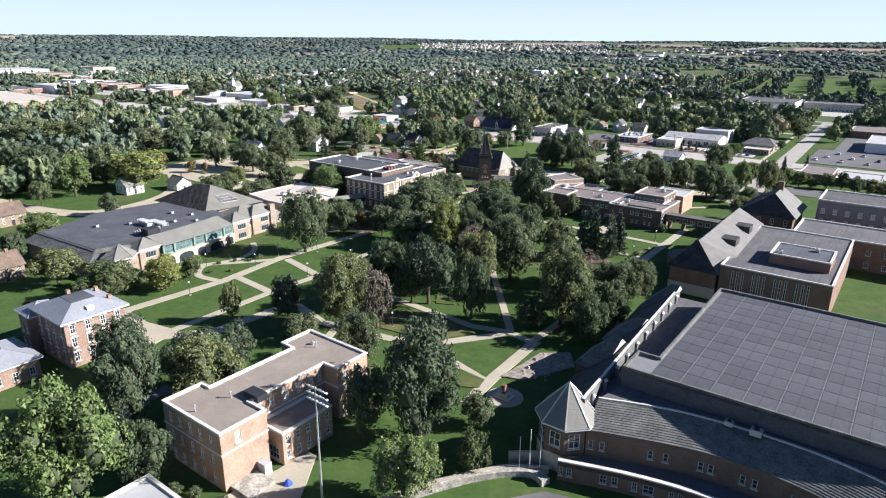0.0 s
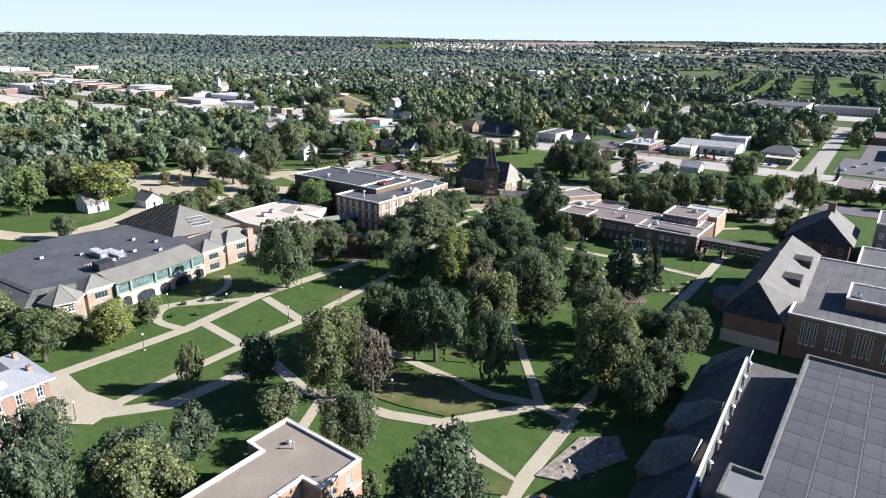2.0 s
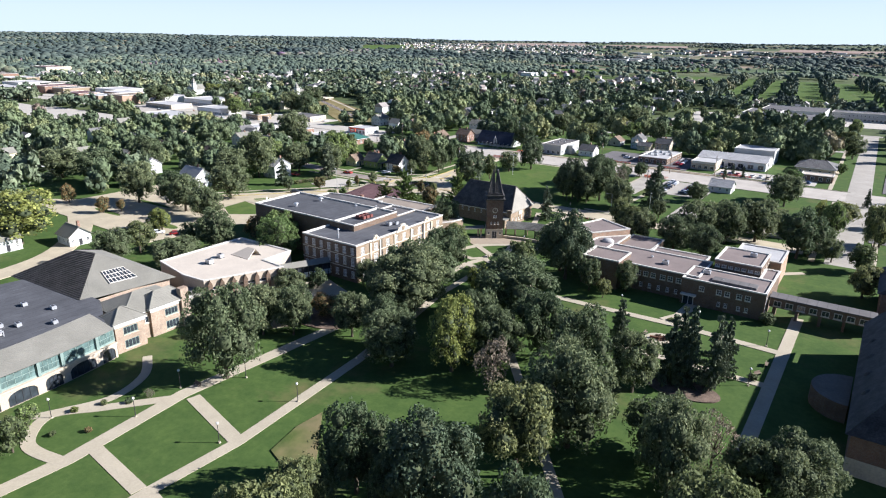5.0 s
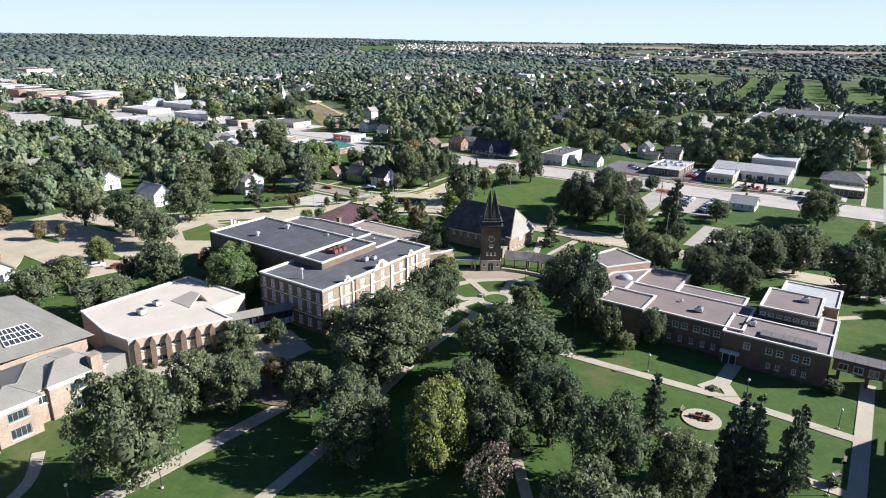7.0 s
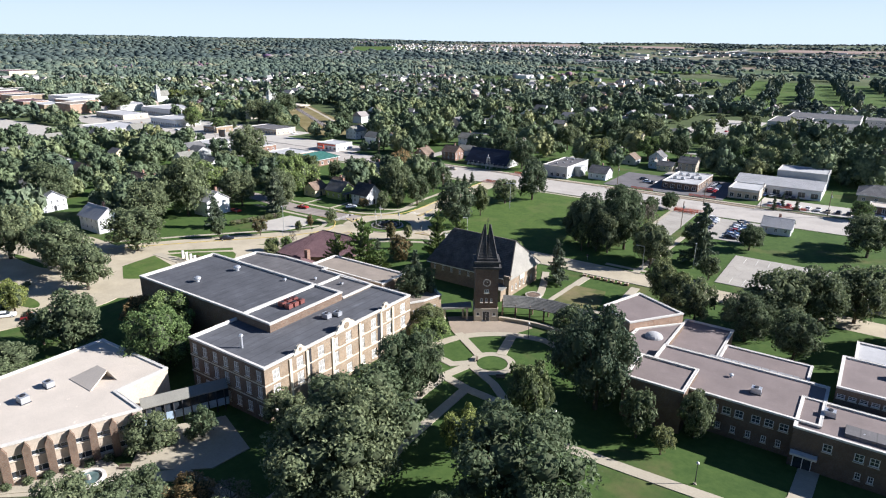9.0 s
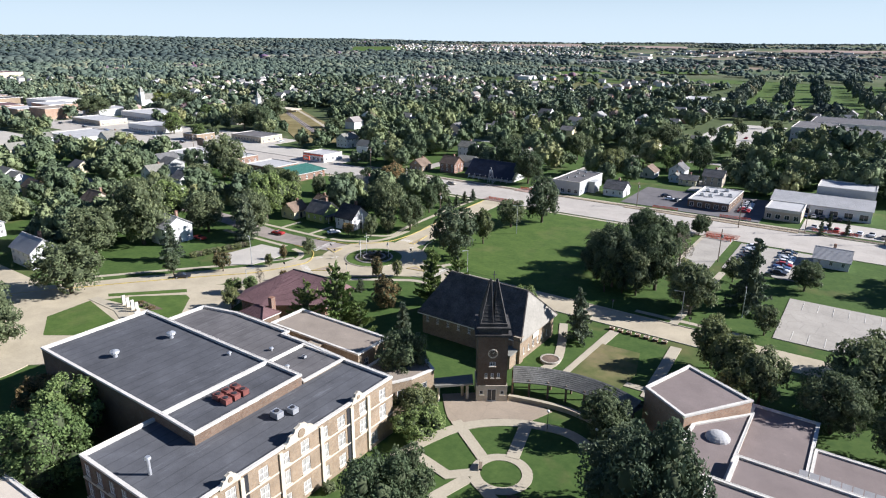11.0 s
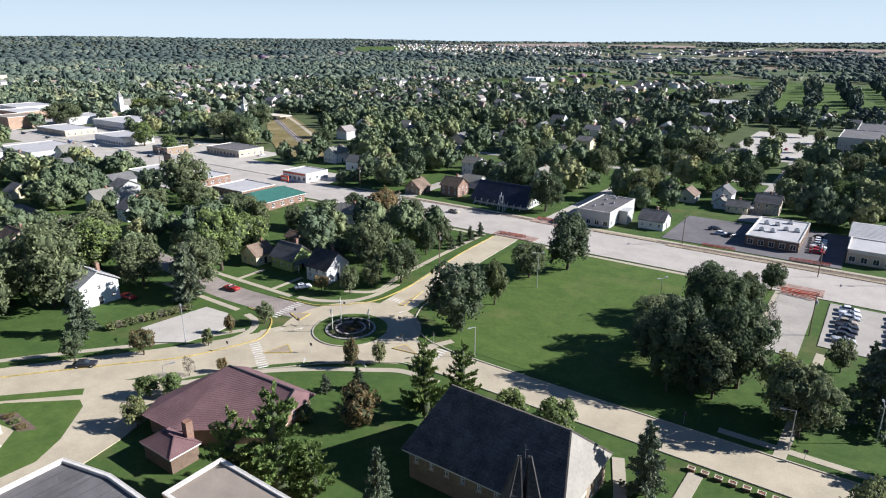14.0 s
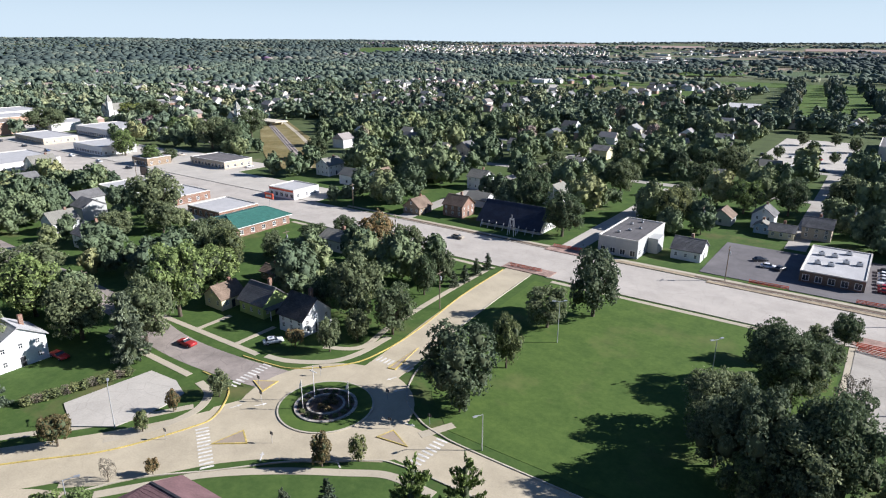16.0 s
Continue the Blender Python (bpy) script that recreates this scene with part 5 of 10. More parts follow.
def bell_tower():
    e = thing("bell_tower", "square brown brick bell tower with clock and twin dark spires", "tower", -156.2, 246.4)
    block(-160, -152, 242, 250)
    c, s = Vector((-156.2, 246.2)), 2.75
    th = radians(35.0)
    u, v = Vector((math.cos(th), math.sin(th))), Vector((-math.sin(th), math.cos(th)))

    def sq(k):
        return [tuple(c + (u * i + v * j) * k) for i, j in ((-1, -1), (1, -1), (1, 1), (-1, 1))]

    b = sq(s)
    hole = {0: [(5.0, 1.0, 0.5, [1.6, 2.75, 3.9], 1, 2), (7.4, 0.9, 1.1, [2.75], 2, 2)]}
    walls(e, b, 3.2, 13.6, "brown_brick", sides=hole, rows=())
    walls(e, sq(s + 0.15), 0, 3.2, "stone", sides={0: [(0.1, 2.6, 1.8, [2.9], 2, 1), (1.5, 0.9, 0.8, [0.95, 4.85], 1, 1)]}, rows=())
    part("plinth_cap", ring(bmesh.new(), sq(s + 0.15), 0.4, 3.2, 3.4), "stone", e)
    # clock
    n = -v
    p = c + n * (s + 0.02)
    bm = bmesh.new()
    for k in range(24):
        t0, t1 = 2 * math.pi * k / 24, 2 * math.pi * (k + 1) / 24
        beam(bm, (*(p + u * 0.85 * math.cos(t0)), 10.0 + 0.85 * math.sin(t0)), (*(p + u * 0.85 * math.cos(t1)), 10.0 + 0.85 * math.sin(t1)), 0.14)
    for k in range(12):
        t = math.pi * k / 6
        beam(bm, (*(p + u * 0.6 * math.cos(t)), 10.0 + 0.6 * math.sin(t)), (*(p + u * 0.78 * math.cos(t)), 10.0 + 0.78 * math.sin(t)), 0.09)
    beam(bm, (*p, 10.0), (*(p + u * 0.3), 10.35), 0.1)
    beam(bm, (*p, 10.0), (*(p - u * 0.1), 10.6), 0.08)
    part("clock", bm, "stone", e, "skeleton clock ring with two pointers")
    # belfry shelves and spires
    for z0, z1, k in ((13.6, 14.0, 3.35), (14.0, 14.9, 2.7), (14.9, 15.3, 3.1), (15.3, 15.9, 2.5)):
        bm = bmesh.new()
        prism(bm, sq(k), z0, z1)
        part("belfry", bm, "slate", e, "dark stepped belfry louvres")
    for q in (u * 1.25, -u * 1.25):
        bm = bmesh.new()
        w = c + q
        lo = [bm.verts.new((*(w + u * i * 1.15 + v * j * 2.2), 15.7)) for i, j in ((-1, -1), (1, -1), (1, 1), (-1, 1))]
        hi = [bm.verts.new((*(w - q * 0.55 + u * i * 0.1 + v * j * 0.1), 23.6)) for i, j in ((-1, -1), (1, -1), (1, 1), (-1, 1))]
        for k in range(4):
            bm.faces.new((lo[k], lo[(k + 1) % 4], hi[(k + 1) % 4], hi[k]))
        bm.faces.new(hi)
        sp = part("spire", bm, "slate", e, "tall tapering dark spire")
        bm = bmesh.new()
        for i, j in ((-1, -1), (1, -1), (1, 1), (-1, 1)):
            beam(bm, (*(w + u * i * 1.17 + v * j * 2.22), 15.7), (*(w - q * 0.55 + u * i * 0.11 + v * j * 0.11), 23.7), 0.16)
        for k in range(1, 12):
            t = k / 12
            for j in (-1, 1):
                a = (w + u * -1.15 + v * j * 2.24).lerp(w - q * 0.55 - u * 0.1 + v * j * 0.12, t)
                b2 = (w + u * 1.15 + v * j * 2.24).lerp(w - q * 0.55 + u * 0.1 + v * j * 0.12, t)
                beam(bm, (*a, 15.7 + 7.9 * t), (*b2, 15.7 + 7.9 * t), 0.07)
        part("rib", bm, "slate", sp)
    bm = bmesh.new()
    beam(bm, (*c, 22.5), (*c, 25.2), 0.1)
    beam(bm, (*(c - u * 0.4), 24.5), (*(c + u * 0.4), 24.5), 0.08)
    part("finial", bm, "dark_metal", e, "thin metal cross")


def colonnade():
    """The curved covered walk between tower and hall."""
    e = thing("colonnade", "curved covered walk with a grey tiled roof and slim posts", "covered walkway", -140, 252)
    block(-153, -126, 244, 258)
    pts = curve_line([(-153.2, 249.6), (-148.0, 252.2), (-142.0, 253.6), (-135.5, 253.3), (-129.5, 251.4)], 5)
    n = len(pts)
    for k in range(n - 1):
        a, b = Vector(pts[k]), Vector(pts[k + 1])
        d = (b - a).normalized()
        s = Vector((-d.y, d.x))
        bm = bmesh.new()
        slope(bm, (*(a - s * 2.3), 3.2), (*(b - s * 2.3), 3.2), (*(b + s * 1.0), 5.0), (*(a + s * 1.0), 5.0), step=0.4)
        slope(bm, (*(b + s * 2.2), 3.6), (*(a + s * 2.2), 3.6), (*(a + s * 1.0), 5.0), (*(b + s * 1.0), 5.0), step=0.4)
        plate(bm, (*(a - s * 2.2), 3.12), (*(b - s * 2.2), 3.12), (*(b + s * 2.1), 3.5), (*(a + s * 2.1), 3.5), t=0.1)
        part("roof", bm, "grey_slate", e)
        if k % 3 == 0:
            for o in (-1.8, 1.8):
                p = a + s * o
                part("post", boxes((p.x - 0.16, p.x + 0.16, p.y - 0.16, p.y + 0.16, 0, 3.6)), "brown_brick", e)
    f = thing("garden_wall", "low pale concrete retaining wall beside the covered walk", "wall", -143, 247)
    part("wall", strip(bmesh.new(), curve_line([(-152.4, 246.6), (-146, 248.2), (-141, 248.8), (-136, 248.2)]), 0.8, 0, 0.9), "path", f)
    # short link on the other side of the tower
    g = thing("covered_link", "short flat roofed covered walk beside the bell tower", "covered walkway", -161, 241)
    part("roof", prism(bmesh.new(), [(-165.4, 238.6), (-162.8, 237.2), (-157.6, 242.2), (-159.6, 245.0)], 3.3, 3.7), "pale_slate", g)
    for x, y in ((-164.2, 238.4), (-162.8, 238.2), (-160.2, 242.4), (-158.8, 242.0)):
        part("post", boxes((x - 0.2, x + 0.2, y - 0.2, y + 0.2, 0, 3.3)), "stone", g)


def dormitory():
    """The three storey orange brick block."""
    e = thing("brick_dormitory", "three storey orange brick dormitory with a tan gravel roof", "building", -79, 61)
    block(-88, -64, 44, 79)
    a = [(-86.4, 45.8), (-71.2, 45.8), (-71.2, 54.2), (-75.2, 54.2), (-75.2, 70.0), (-71.8, 70.0), (-71.8, 77.6), (-87.5, 78.0), (-87.5, 70.7), (-84.3, 70.5), (-84.3, 53.0), (-86.4, 53.0)]
    three = lambda us, w=1.0: [(0.7, 1.7, w, us, 2, 2), (4.0, 1.8, w, us, 2, 2), (7.3, 1.8, w, us, 2, 2)]
    sides = {0: three([2.0, 4.6, 7.4, 10.0, 12.8]), 1: [(7.4, 1.8, 1.0, [3.0], 2, 2), (1.0, 1.6, 2.2, [8.0], 3, 2)], 3: three([1.6, 4.2, 7.0, 10.0, 12.6, 14.6]), 5: three([2.0, 5.2]), 11: three([2.0, 5.0])}
    walls(e, a, 0, 9.9, "orange_brick", sides=sides, rows=(), style={"pane_key": "blind"})
    flat_roof(e, a, 10.3, "tan_roof", 0.35)
    part("cornice_band", ring(bmesh.new(), a, 0.02, 6.35, 6.65, 0.12), "coping", e)
    part("roof_hatch", boxes((-77.6, -74.0, 54.8, 56.8, 9.9, 11.0)), "dark_metal", e)
    b = rect(-75.0, -69.3, 55.4, 66.0)
    walls(e, b, 0, 5.6, "orange_brick", sides={1: [(3.5, 1.5, 0.9, 5), (0.9, 1.5, 0.9, 5)], 0: [(0.3, 2.4, 3.2, [2.9], 4, 2)]}, rows=())
    flat_roof(e, b, 5.9, "tan_roof", 0.25)
    part("loading_step", boxes((-71.1, -66.8, 46.6, 51.4, 0, 0.8)), "rubble", e)
    part("bulkhead", boxes((-71.1, -69.3, 51.6, 53.0, 0, 2.2)), "pale_roof", e, "grey metal cellar bulkhead")
    for x, y in ((-79.8, 47.4), (-78.8, 53.2), (-81.2, 73.8)):
        rooftop("pipe", x, y, 9.95, 0.5)
    rooftop("vent", -82.6, 74.2, 9.95, 0.6)
    paved("patio", [(-70.9, 43), (-63.0, 45), (-60.2, 50), (-63.5, 55), (-67.0, 60), (-69.2, 60), (-69.2, 54)], "path", "pale paved yard behind a dormitory", category="patio")
    t = thing("roof_shed", "small white edged flat roofed building", "building", -74, 34)
    walls(t, rect(-78, -69.4, 29, 38.0), 0, 4.6, "orange_brick", rows=())
    flat_roof(t, rect(-78, -69.4, 29, 38.0), 5.0, "pale_roof", 0.3)
    t = thing("covered_heap", "blue tarpaulin over a small heap", "tarpaulin", -65.2, 52.6)
    bm = bmesh.new()
    for k in range(3):
        tube(bm, (-65.2, 52.6, 0.05 + 0.35 * k), (-65.2, 52.6, 0.4 + 0.35 * k), 0.85 - 0.22 * k, 0.68 - 0.26 * k, 9)
    part("sheet", bm, "tarp", t)


def italian_hall():
    """The old red brick hall with the pale hipped roof."""
    e = thing("old_brick_hall", "old red brick hall with grey hipped roof and white window hoods", "building", -139, 57)
    block(-148, -128, 42, 68)
    x0, x1, y0, y1 = -142.2, -128.9, 49.4, 61.8
    a = rect(x0, x1, y0, y1)
    rows = [(1.2, 2.1, 1.1, 4), (4.4, 2.1, 1.1, 4), (7.4, 2.0, 1.1, 4)]
    walls(e, a, 0, 10.2, "old_brick", sides={0: rows, 1: rows, 2: (), 3: ()})
    for k in (0, 1):
        for u in range(4):
            p, q = Vector(a[k]), Vector(a[(k + 1) % 4])
            d = (q - p).normalized()
            o = Vector((d.y, -d.x)) * 0.06
            c = p.lerp(q, (u + 0.5) / 4) + o
            for z in (3.3, 6.5, 9.4):
                bm = bmesh.new()
                prof = [(-0.85, 0), (-0.7, 0.28), (0, 0.5), (0.7, 0.28), (0.85, 0), (0.62, 0), (0, 0.22), (-0.62, 0)]
                f = [[bm.verts.new((*(c + d * i - o * w), z + j)) for i, j in prof] for w in (0.5, -1.5)]
                for i in range(8):
                    j = (i + 1) % 8
                    bm.faces.new((f[0][i], f[0][j], f[1][j], f[1][i]))
                for i in range(4):
                    if i < 3:
                        bm.faces.new((f[1][i], f[1][i + 1], f[1][6 - i if i else 7 - 1], f[1][7 - i]))
                part("window_hood", bm, "trim", e)
    # truncated hip with a dark deck
    o = 0.9
    lo, hi = rect(x0 - o, x1 + o, y0 - o, y1 + o), rect(x0 + 4.2, x1 - 3.4, y0 + 3.6, y1 - 4.0)
    for k in range(4):
        bm = bmesh.new()
        j = (k + 1) % 4
        slope(bm, (*lo[k], 10.4), (*lo[j], 10.4), (*hi[j], 12.6), (*hi[k], 12.6), step=0.6, lift=0.03)
        part("roof", bm, "metal_roof", e, "grey metal hipped roof")
    part("roof_deck", prism(bmesh.new(), hi, 12.2, 12.66), "membrane", e)
    part("eave", boxes((x0 - o + 0.05, x1 + o - 0.05, y0 - o + 0.05, y1 + o - 0.05, 10.0, 10.38)), "trim", e)
    for cx, cy in ((-131.4, 60.2), (-138.5, 60.8), (-141.0, 56.0)):
        part("chimney", boxes((cx - 0.45, cx + 0.45, cy - 0.35, cy + 0.35, 10.6, 12.5)), "old_brick", e)
    bm = boxes((-130.6, -129.4, 54.6, 56.0, 10.6, 11.9))
    part("dormer", bm, "trim", e)
    # bay wing
    b = rect(-146.6, -142.3, 47.6, 53.6)
    walls(e, b, 0, 9.0, "old_brick", sides={0: [(1.0, 2.2, 1.2, 2), (4.6, 2.0, 1.2, 2)], 3: [(1.0, 2.2, 1.2, 2)]}, rows=())
    hip_roof(e, -146.6, -140.5, 47.6, 53.6, 9.2, 11.0, "metal_roof", 0.6, "x", step=0.6)
    t = thing("brick_annex", "low red brick annex with a grey hipped roof", "building", -138, 43)
    walls(t, rect(-143.5, -130.6, 35.5, 44.5), 0, 4.2, "old_brick", sides={1: [(1.0, 1.7, 1.1, 3)], 0: [(1.0, 1.7, 1.1, 4)]}, rows=())
    hip_roof(t, -143.5, -130.6, 35.5, 44.5, 4.4, 6.6, "metal_roof", 0.7, "x", step=0.6)


def field_house():
    """The big gymnasium with its curved slate skirt and corner turret."""
    e = thing("gymnasium", "large brick gymnasium with dark flat roof and curved tiled skirt", "building", 0, 112)
    block(-45, 45, 76, 146)
    # upper block
    a = [(-29.9, 94.8), (45, 95.2), (45, 141.6), (-26.4, 141.6), (-26.2, 101.8), (-29.9, 101.8)]
    walls(e, a, 0, 13.6, "membrane_wall", rows=())
    part("roof", prism(bmesh.new(), inset(a, 0.3), 13.0, 13.45), "membrane_seam", e)
    part("parapet", ring(bmesh.new(), a, 0.4, 13.2, 14.0), "grey_slate", e)
    # lower strips
    b = [(-32.3, 86.0), (-29.9, 88.6), (-29.9, 102), (-26.4, 102), (-26.6, 142.5), (-35.2, 142.5)]
    walls(e, b, 0, 9.0, "brown_brick", rows=())
    part("roof", prism(bmesh.new(), b, 8.8, 9.25), "membrane2", e)
    # mansard along the west side, with vents
    bm = bmesh.new()
    slope(bm, (-43.4, 142.8, 5.6), (-40.4, 87, 5.6), (-32.4, 85, 11.6), (-35.4, 142.8, 11.6), step=0.45)
    part("mansard", bm, "slate", e, "dark slate mansard roof")
    part("wall", prism(bmesh.new(), [(-39.6, 87), (-32.6, 86), (-35.5, 142.6), (-42.6, 142.6)], 0, 5.5), "brown_brick", e)
    part("parapet", strip(bmesh.new(), [(-32.2, 85), (-35.2, 142.6)], 0.5, 9.0, 11.6), "grey_slate", e)
    part("coping", strip(bmesh.new(), [(-32.3, 85), (-35.3, 142.6)], 0.42, 11.6, 11.74), "coping", e)
    for k in range(10):
        y = 88 + 5.6 * k
        bm = bmesh.new()
        xv = -31.7 - 0.053 * (y - 85)
        tube(bm, (xv, y, 9.2), (xv, y, 11.0), 0.3, 0.25, 8)
        tube(bm, (xv, y, 11.0), (xv, y, 11.3), 0.5, 0.2, 8)
        part("vent", bm, "metal", e)
    # gabled porches on the west side
    for yc, zr in ((106.5, 12.9), (119.5, 12.2), (140.5, 12.8)):
        bm = bmesh.new()
        slope(bm, (-42.0, yc - 4.2, 7.2), (-36.0, yc - 4.2, 7.6), (-34.6, yc, zr), (-36.4, yc, zr), step=0.4)
        slope(bm, (-36.0, yc + 4.2, 7.6), (-42.0, yc + 4.2, 7.2), (-36.4, yc, zr), (-34.6, yc, zr), step=0.4)
        slope(bm, (-42.0, yc + 4.2, 7.2), (-42.0, yc - 4.2, 7.2), (-36.4, yc, zr), (-36.4, yc, zr), step=0.4)
        part("porch_roof", bm, "grey_slate", e)
        bm = bmesh.new()
        bm.faces.new([bm.verts.new(p) for p in ((-34.9, yc - 3.2, 10.8), (-34.9, yc + 3.2, 10.8), (-34.55, yc, zr + 0.05))])
        part("gable", bm, "coping", e)
        part("porch_wall", boxes((-41.6, -37.8, yc - 3.8, yc + 3.8, 0, 7.2)), "brown_brick", e)
    # curved front: skirt roof, wall, terrace
    top = curve_line([(-31.1, 88.5), (-19.7, 92.4), (-7.9, 93.6), (2.9, 92.8), (14, 89), (26, 82)], 6)
    low = curve_line([(-30.4, 83.0), (-18.2, 87.2), (-9.5, 88.6), (0.5, 87.6), (10.5, 83.5), (21, 76)], 6)
    ter = curve_line([(-32.9, 78.8), (-24.0, 81.8), (-16.2, 83.6), (-9.0, 84.2), (-1, 83.4), (8, 79.6), (17, 73)], 6)
    ter = [tuple(Vector(ter[0]).lerp(Vector(ter[-1]), 0)) if k == 0 else ter[min(len(ter) - 1, round(k * (len(ter) - 1) / (len(low) - 1)))] for k in range(len(low))]
    for k in range(len(low) - 1):
        bm = bmesh.new()
        slope(bm, (*low[k], 7.8), (*low[k + 1], 7.8), (*top[k + 1], 10.5), (*top[k], 10.5), step=0.42, lift=0.07)
        part("skirt_roof", bm, "grey_slate", e)
        L = (Vector(low[k + 1]) - Vector(low[k])).length
        wall(e, low[k], low[k + 1], 3.0, 7.75, "brown_brick", [(4.6, 1.5, 0.8, [L / 2], 1, 2)] if k % 4 < 2 else (), {"frame_mat": "grey_wall"})
        bm = bmesh.new()
        prism(bm, [ter[k], ter[k + 1], low[k + 1], low[k]], 2.6, 3.2)
        part("terrace", bm, "asphalt", e)
        L = (Vector(ter[k + 1]) - Vector(ter[k])).length
        if L > 0.5:
            wall(e, ter[k], ter[k + 1], 0, 3.6, "brown_brick", [(1.0, 1.5, min(1.7, L * 0.6), [L / 2], 2, 2)] if k % 3 < 2 else (), {"frame_mat": "grey_wall"})
            bm = bmesh.new()
            a0, b0 = Vector(ter[k]), Vector(ter[k + 1])
            beam(bm, (*a0, 3.7), (*b0, 3.7), 0.7, 0.22)
            part("coping", bm, "coping", e)
    bm = bmesh.new()
    strip(bm, top, 0.35, 10.3, 10.65)
    part("roof_edge", bm, "coping", e)
    bm = bmesh.new()
    prism(bm, [(-31, 88.6)] + top[4:20] + [(12, 94.7), (-29.8, 94.7)], 9.7, 10.42)
    part("roof", bm, "membrane2", e)
    rooftop("unit", -12.4, 93.2, 10.4, 0.7)
    rooftop("unit", -8.6, 93.0, 10.4, 0.9)
    # turret
    t = thing("corner_turret", "eight sided brick turret with a pale pointed tiled roof", "turret", -34.6, 84.8)
    c = arc(-34.6, 84.6, 4.3, 22.5, 382.5, 8)[:-1]
    walls(t, c, 3.2, 8.2, "brown_brick", rows=[(4.4, 2.6, 1.9, 1, 2, 2)])
    walls(t, arc(-34.6, 84.6, 4.5, 22.5, 382.5, 8)[:-1], 0, 3.2, "stone", rows=())
    pyramid_roof(t, -34.6, 84.8, 5.2, 8.3, 13.9, 8, "pale_slate", 22.5)
    # walls and yard in front
    w = thing("retaining_wall", "curved rubble stone retaining wall with a pale top", "wall", -40, 72)
    part("wall", strip(bmesh.new(), curve_line([(-33.6, 76.5), (-37, 77.2), (-42.3, 72.4), (-47.7, 63.6), (-52, 54)]), 1.6, 0, 1.1), "rubble", w)
    part("coping", strip(bmesh.new(), curve_line([(-34.6, 79.4), (-40.2, 75.6), (-43.2, 71.4), (-48.5, 62.6), (-53, 53)]), 0.5, 0, 1.3), "path", w)
    part("panel", strip(bmesh.new(), [(-41.0, 77.6), (-35.6, 82.0)], 0.5, 0, 2.3), "path", w)
    paved("running_track", [(-33.0, 75), (-40, 66), (-46, 56), (-30, 50), (10, 55), (14, 70), (0, 80), (-20, 79)], "asphalt", "dark running track surface", category="running track")
    for x, y, h in ((-38.4, 76.6, 6.6), (-37.1, 77.5, 8.0), (-35.8, 78.5, 6.7)):
        p = thing("flagpole", "slim white flagpole with no flag", "flagpole", x, y, 0, "flagpoles")
        bm = bmesh.new()
        tube(bm, (x, y, 0), (x, y, h), 0.09, 0.05, 8)
        part("pole", bm, "trim", p)
        bm = bmesh.new()
        bmesh.ops.create_icosphere(bm, subdivisions=1, radius=0.1, matrix=Matrix.Translation((x, y, h + 0.05)))
        part("ball", bm, "metal", p)


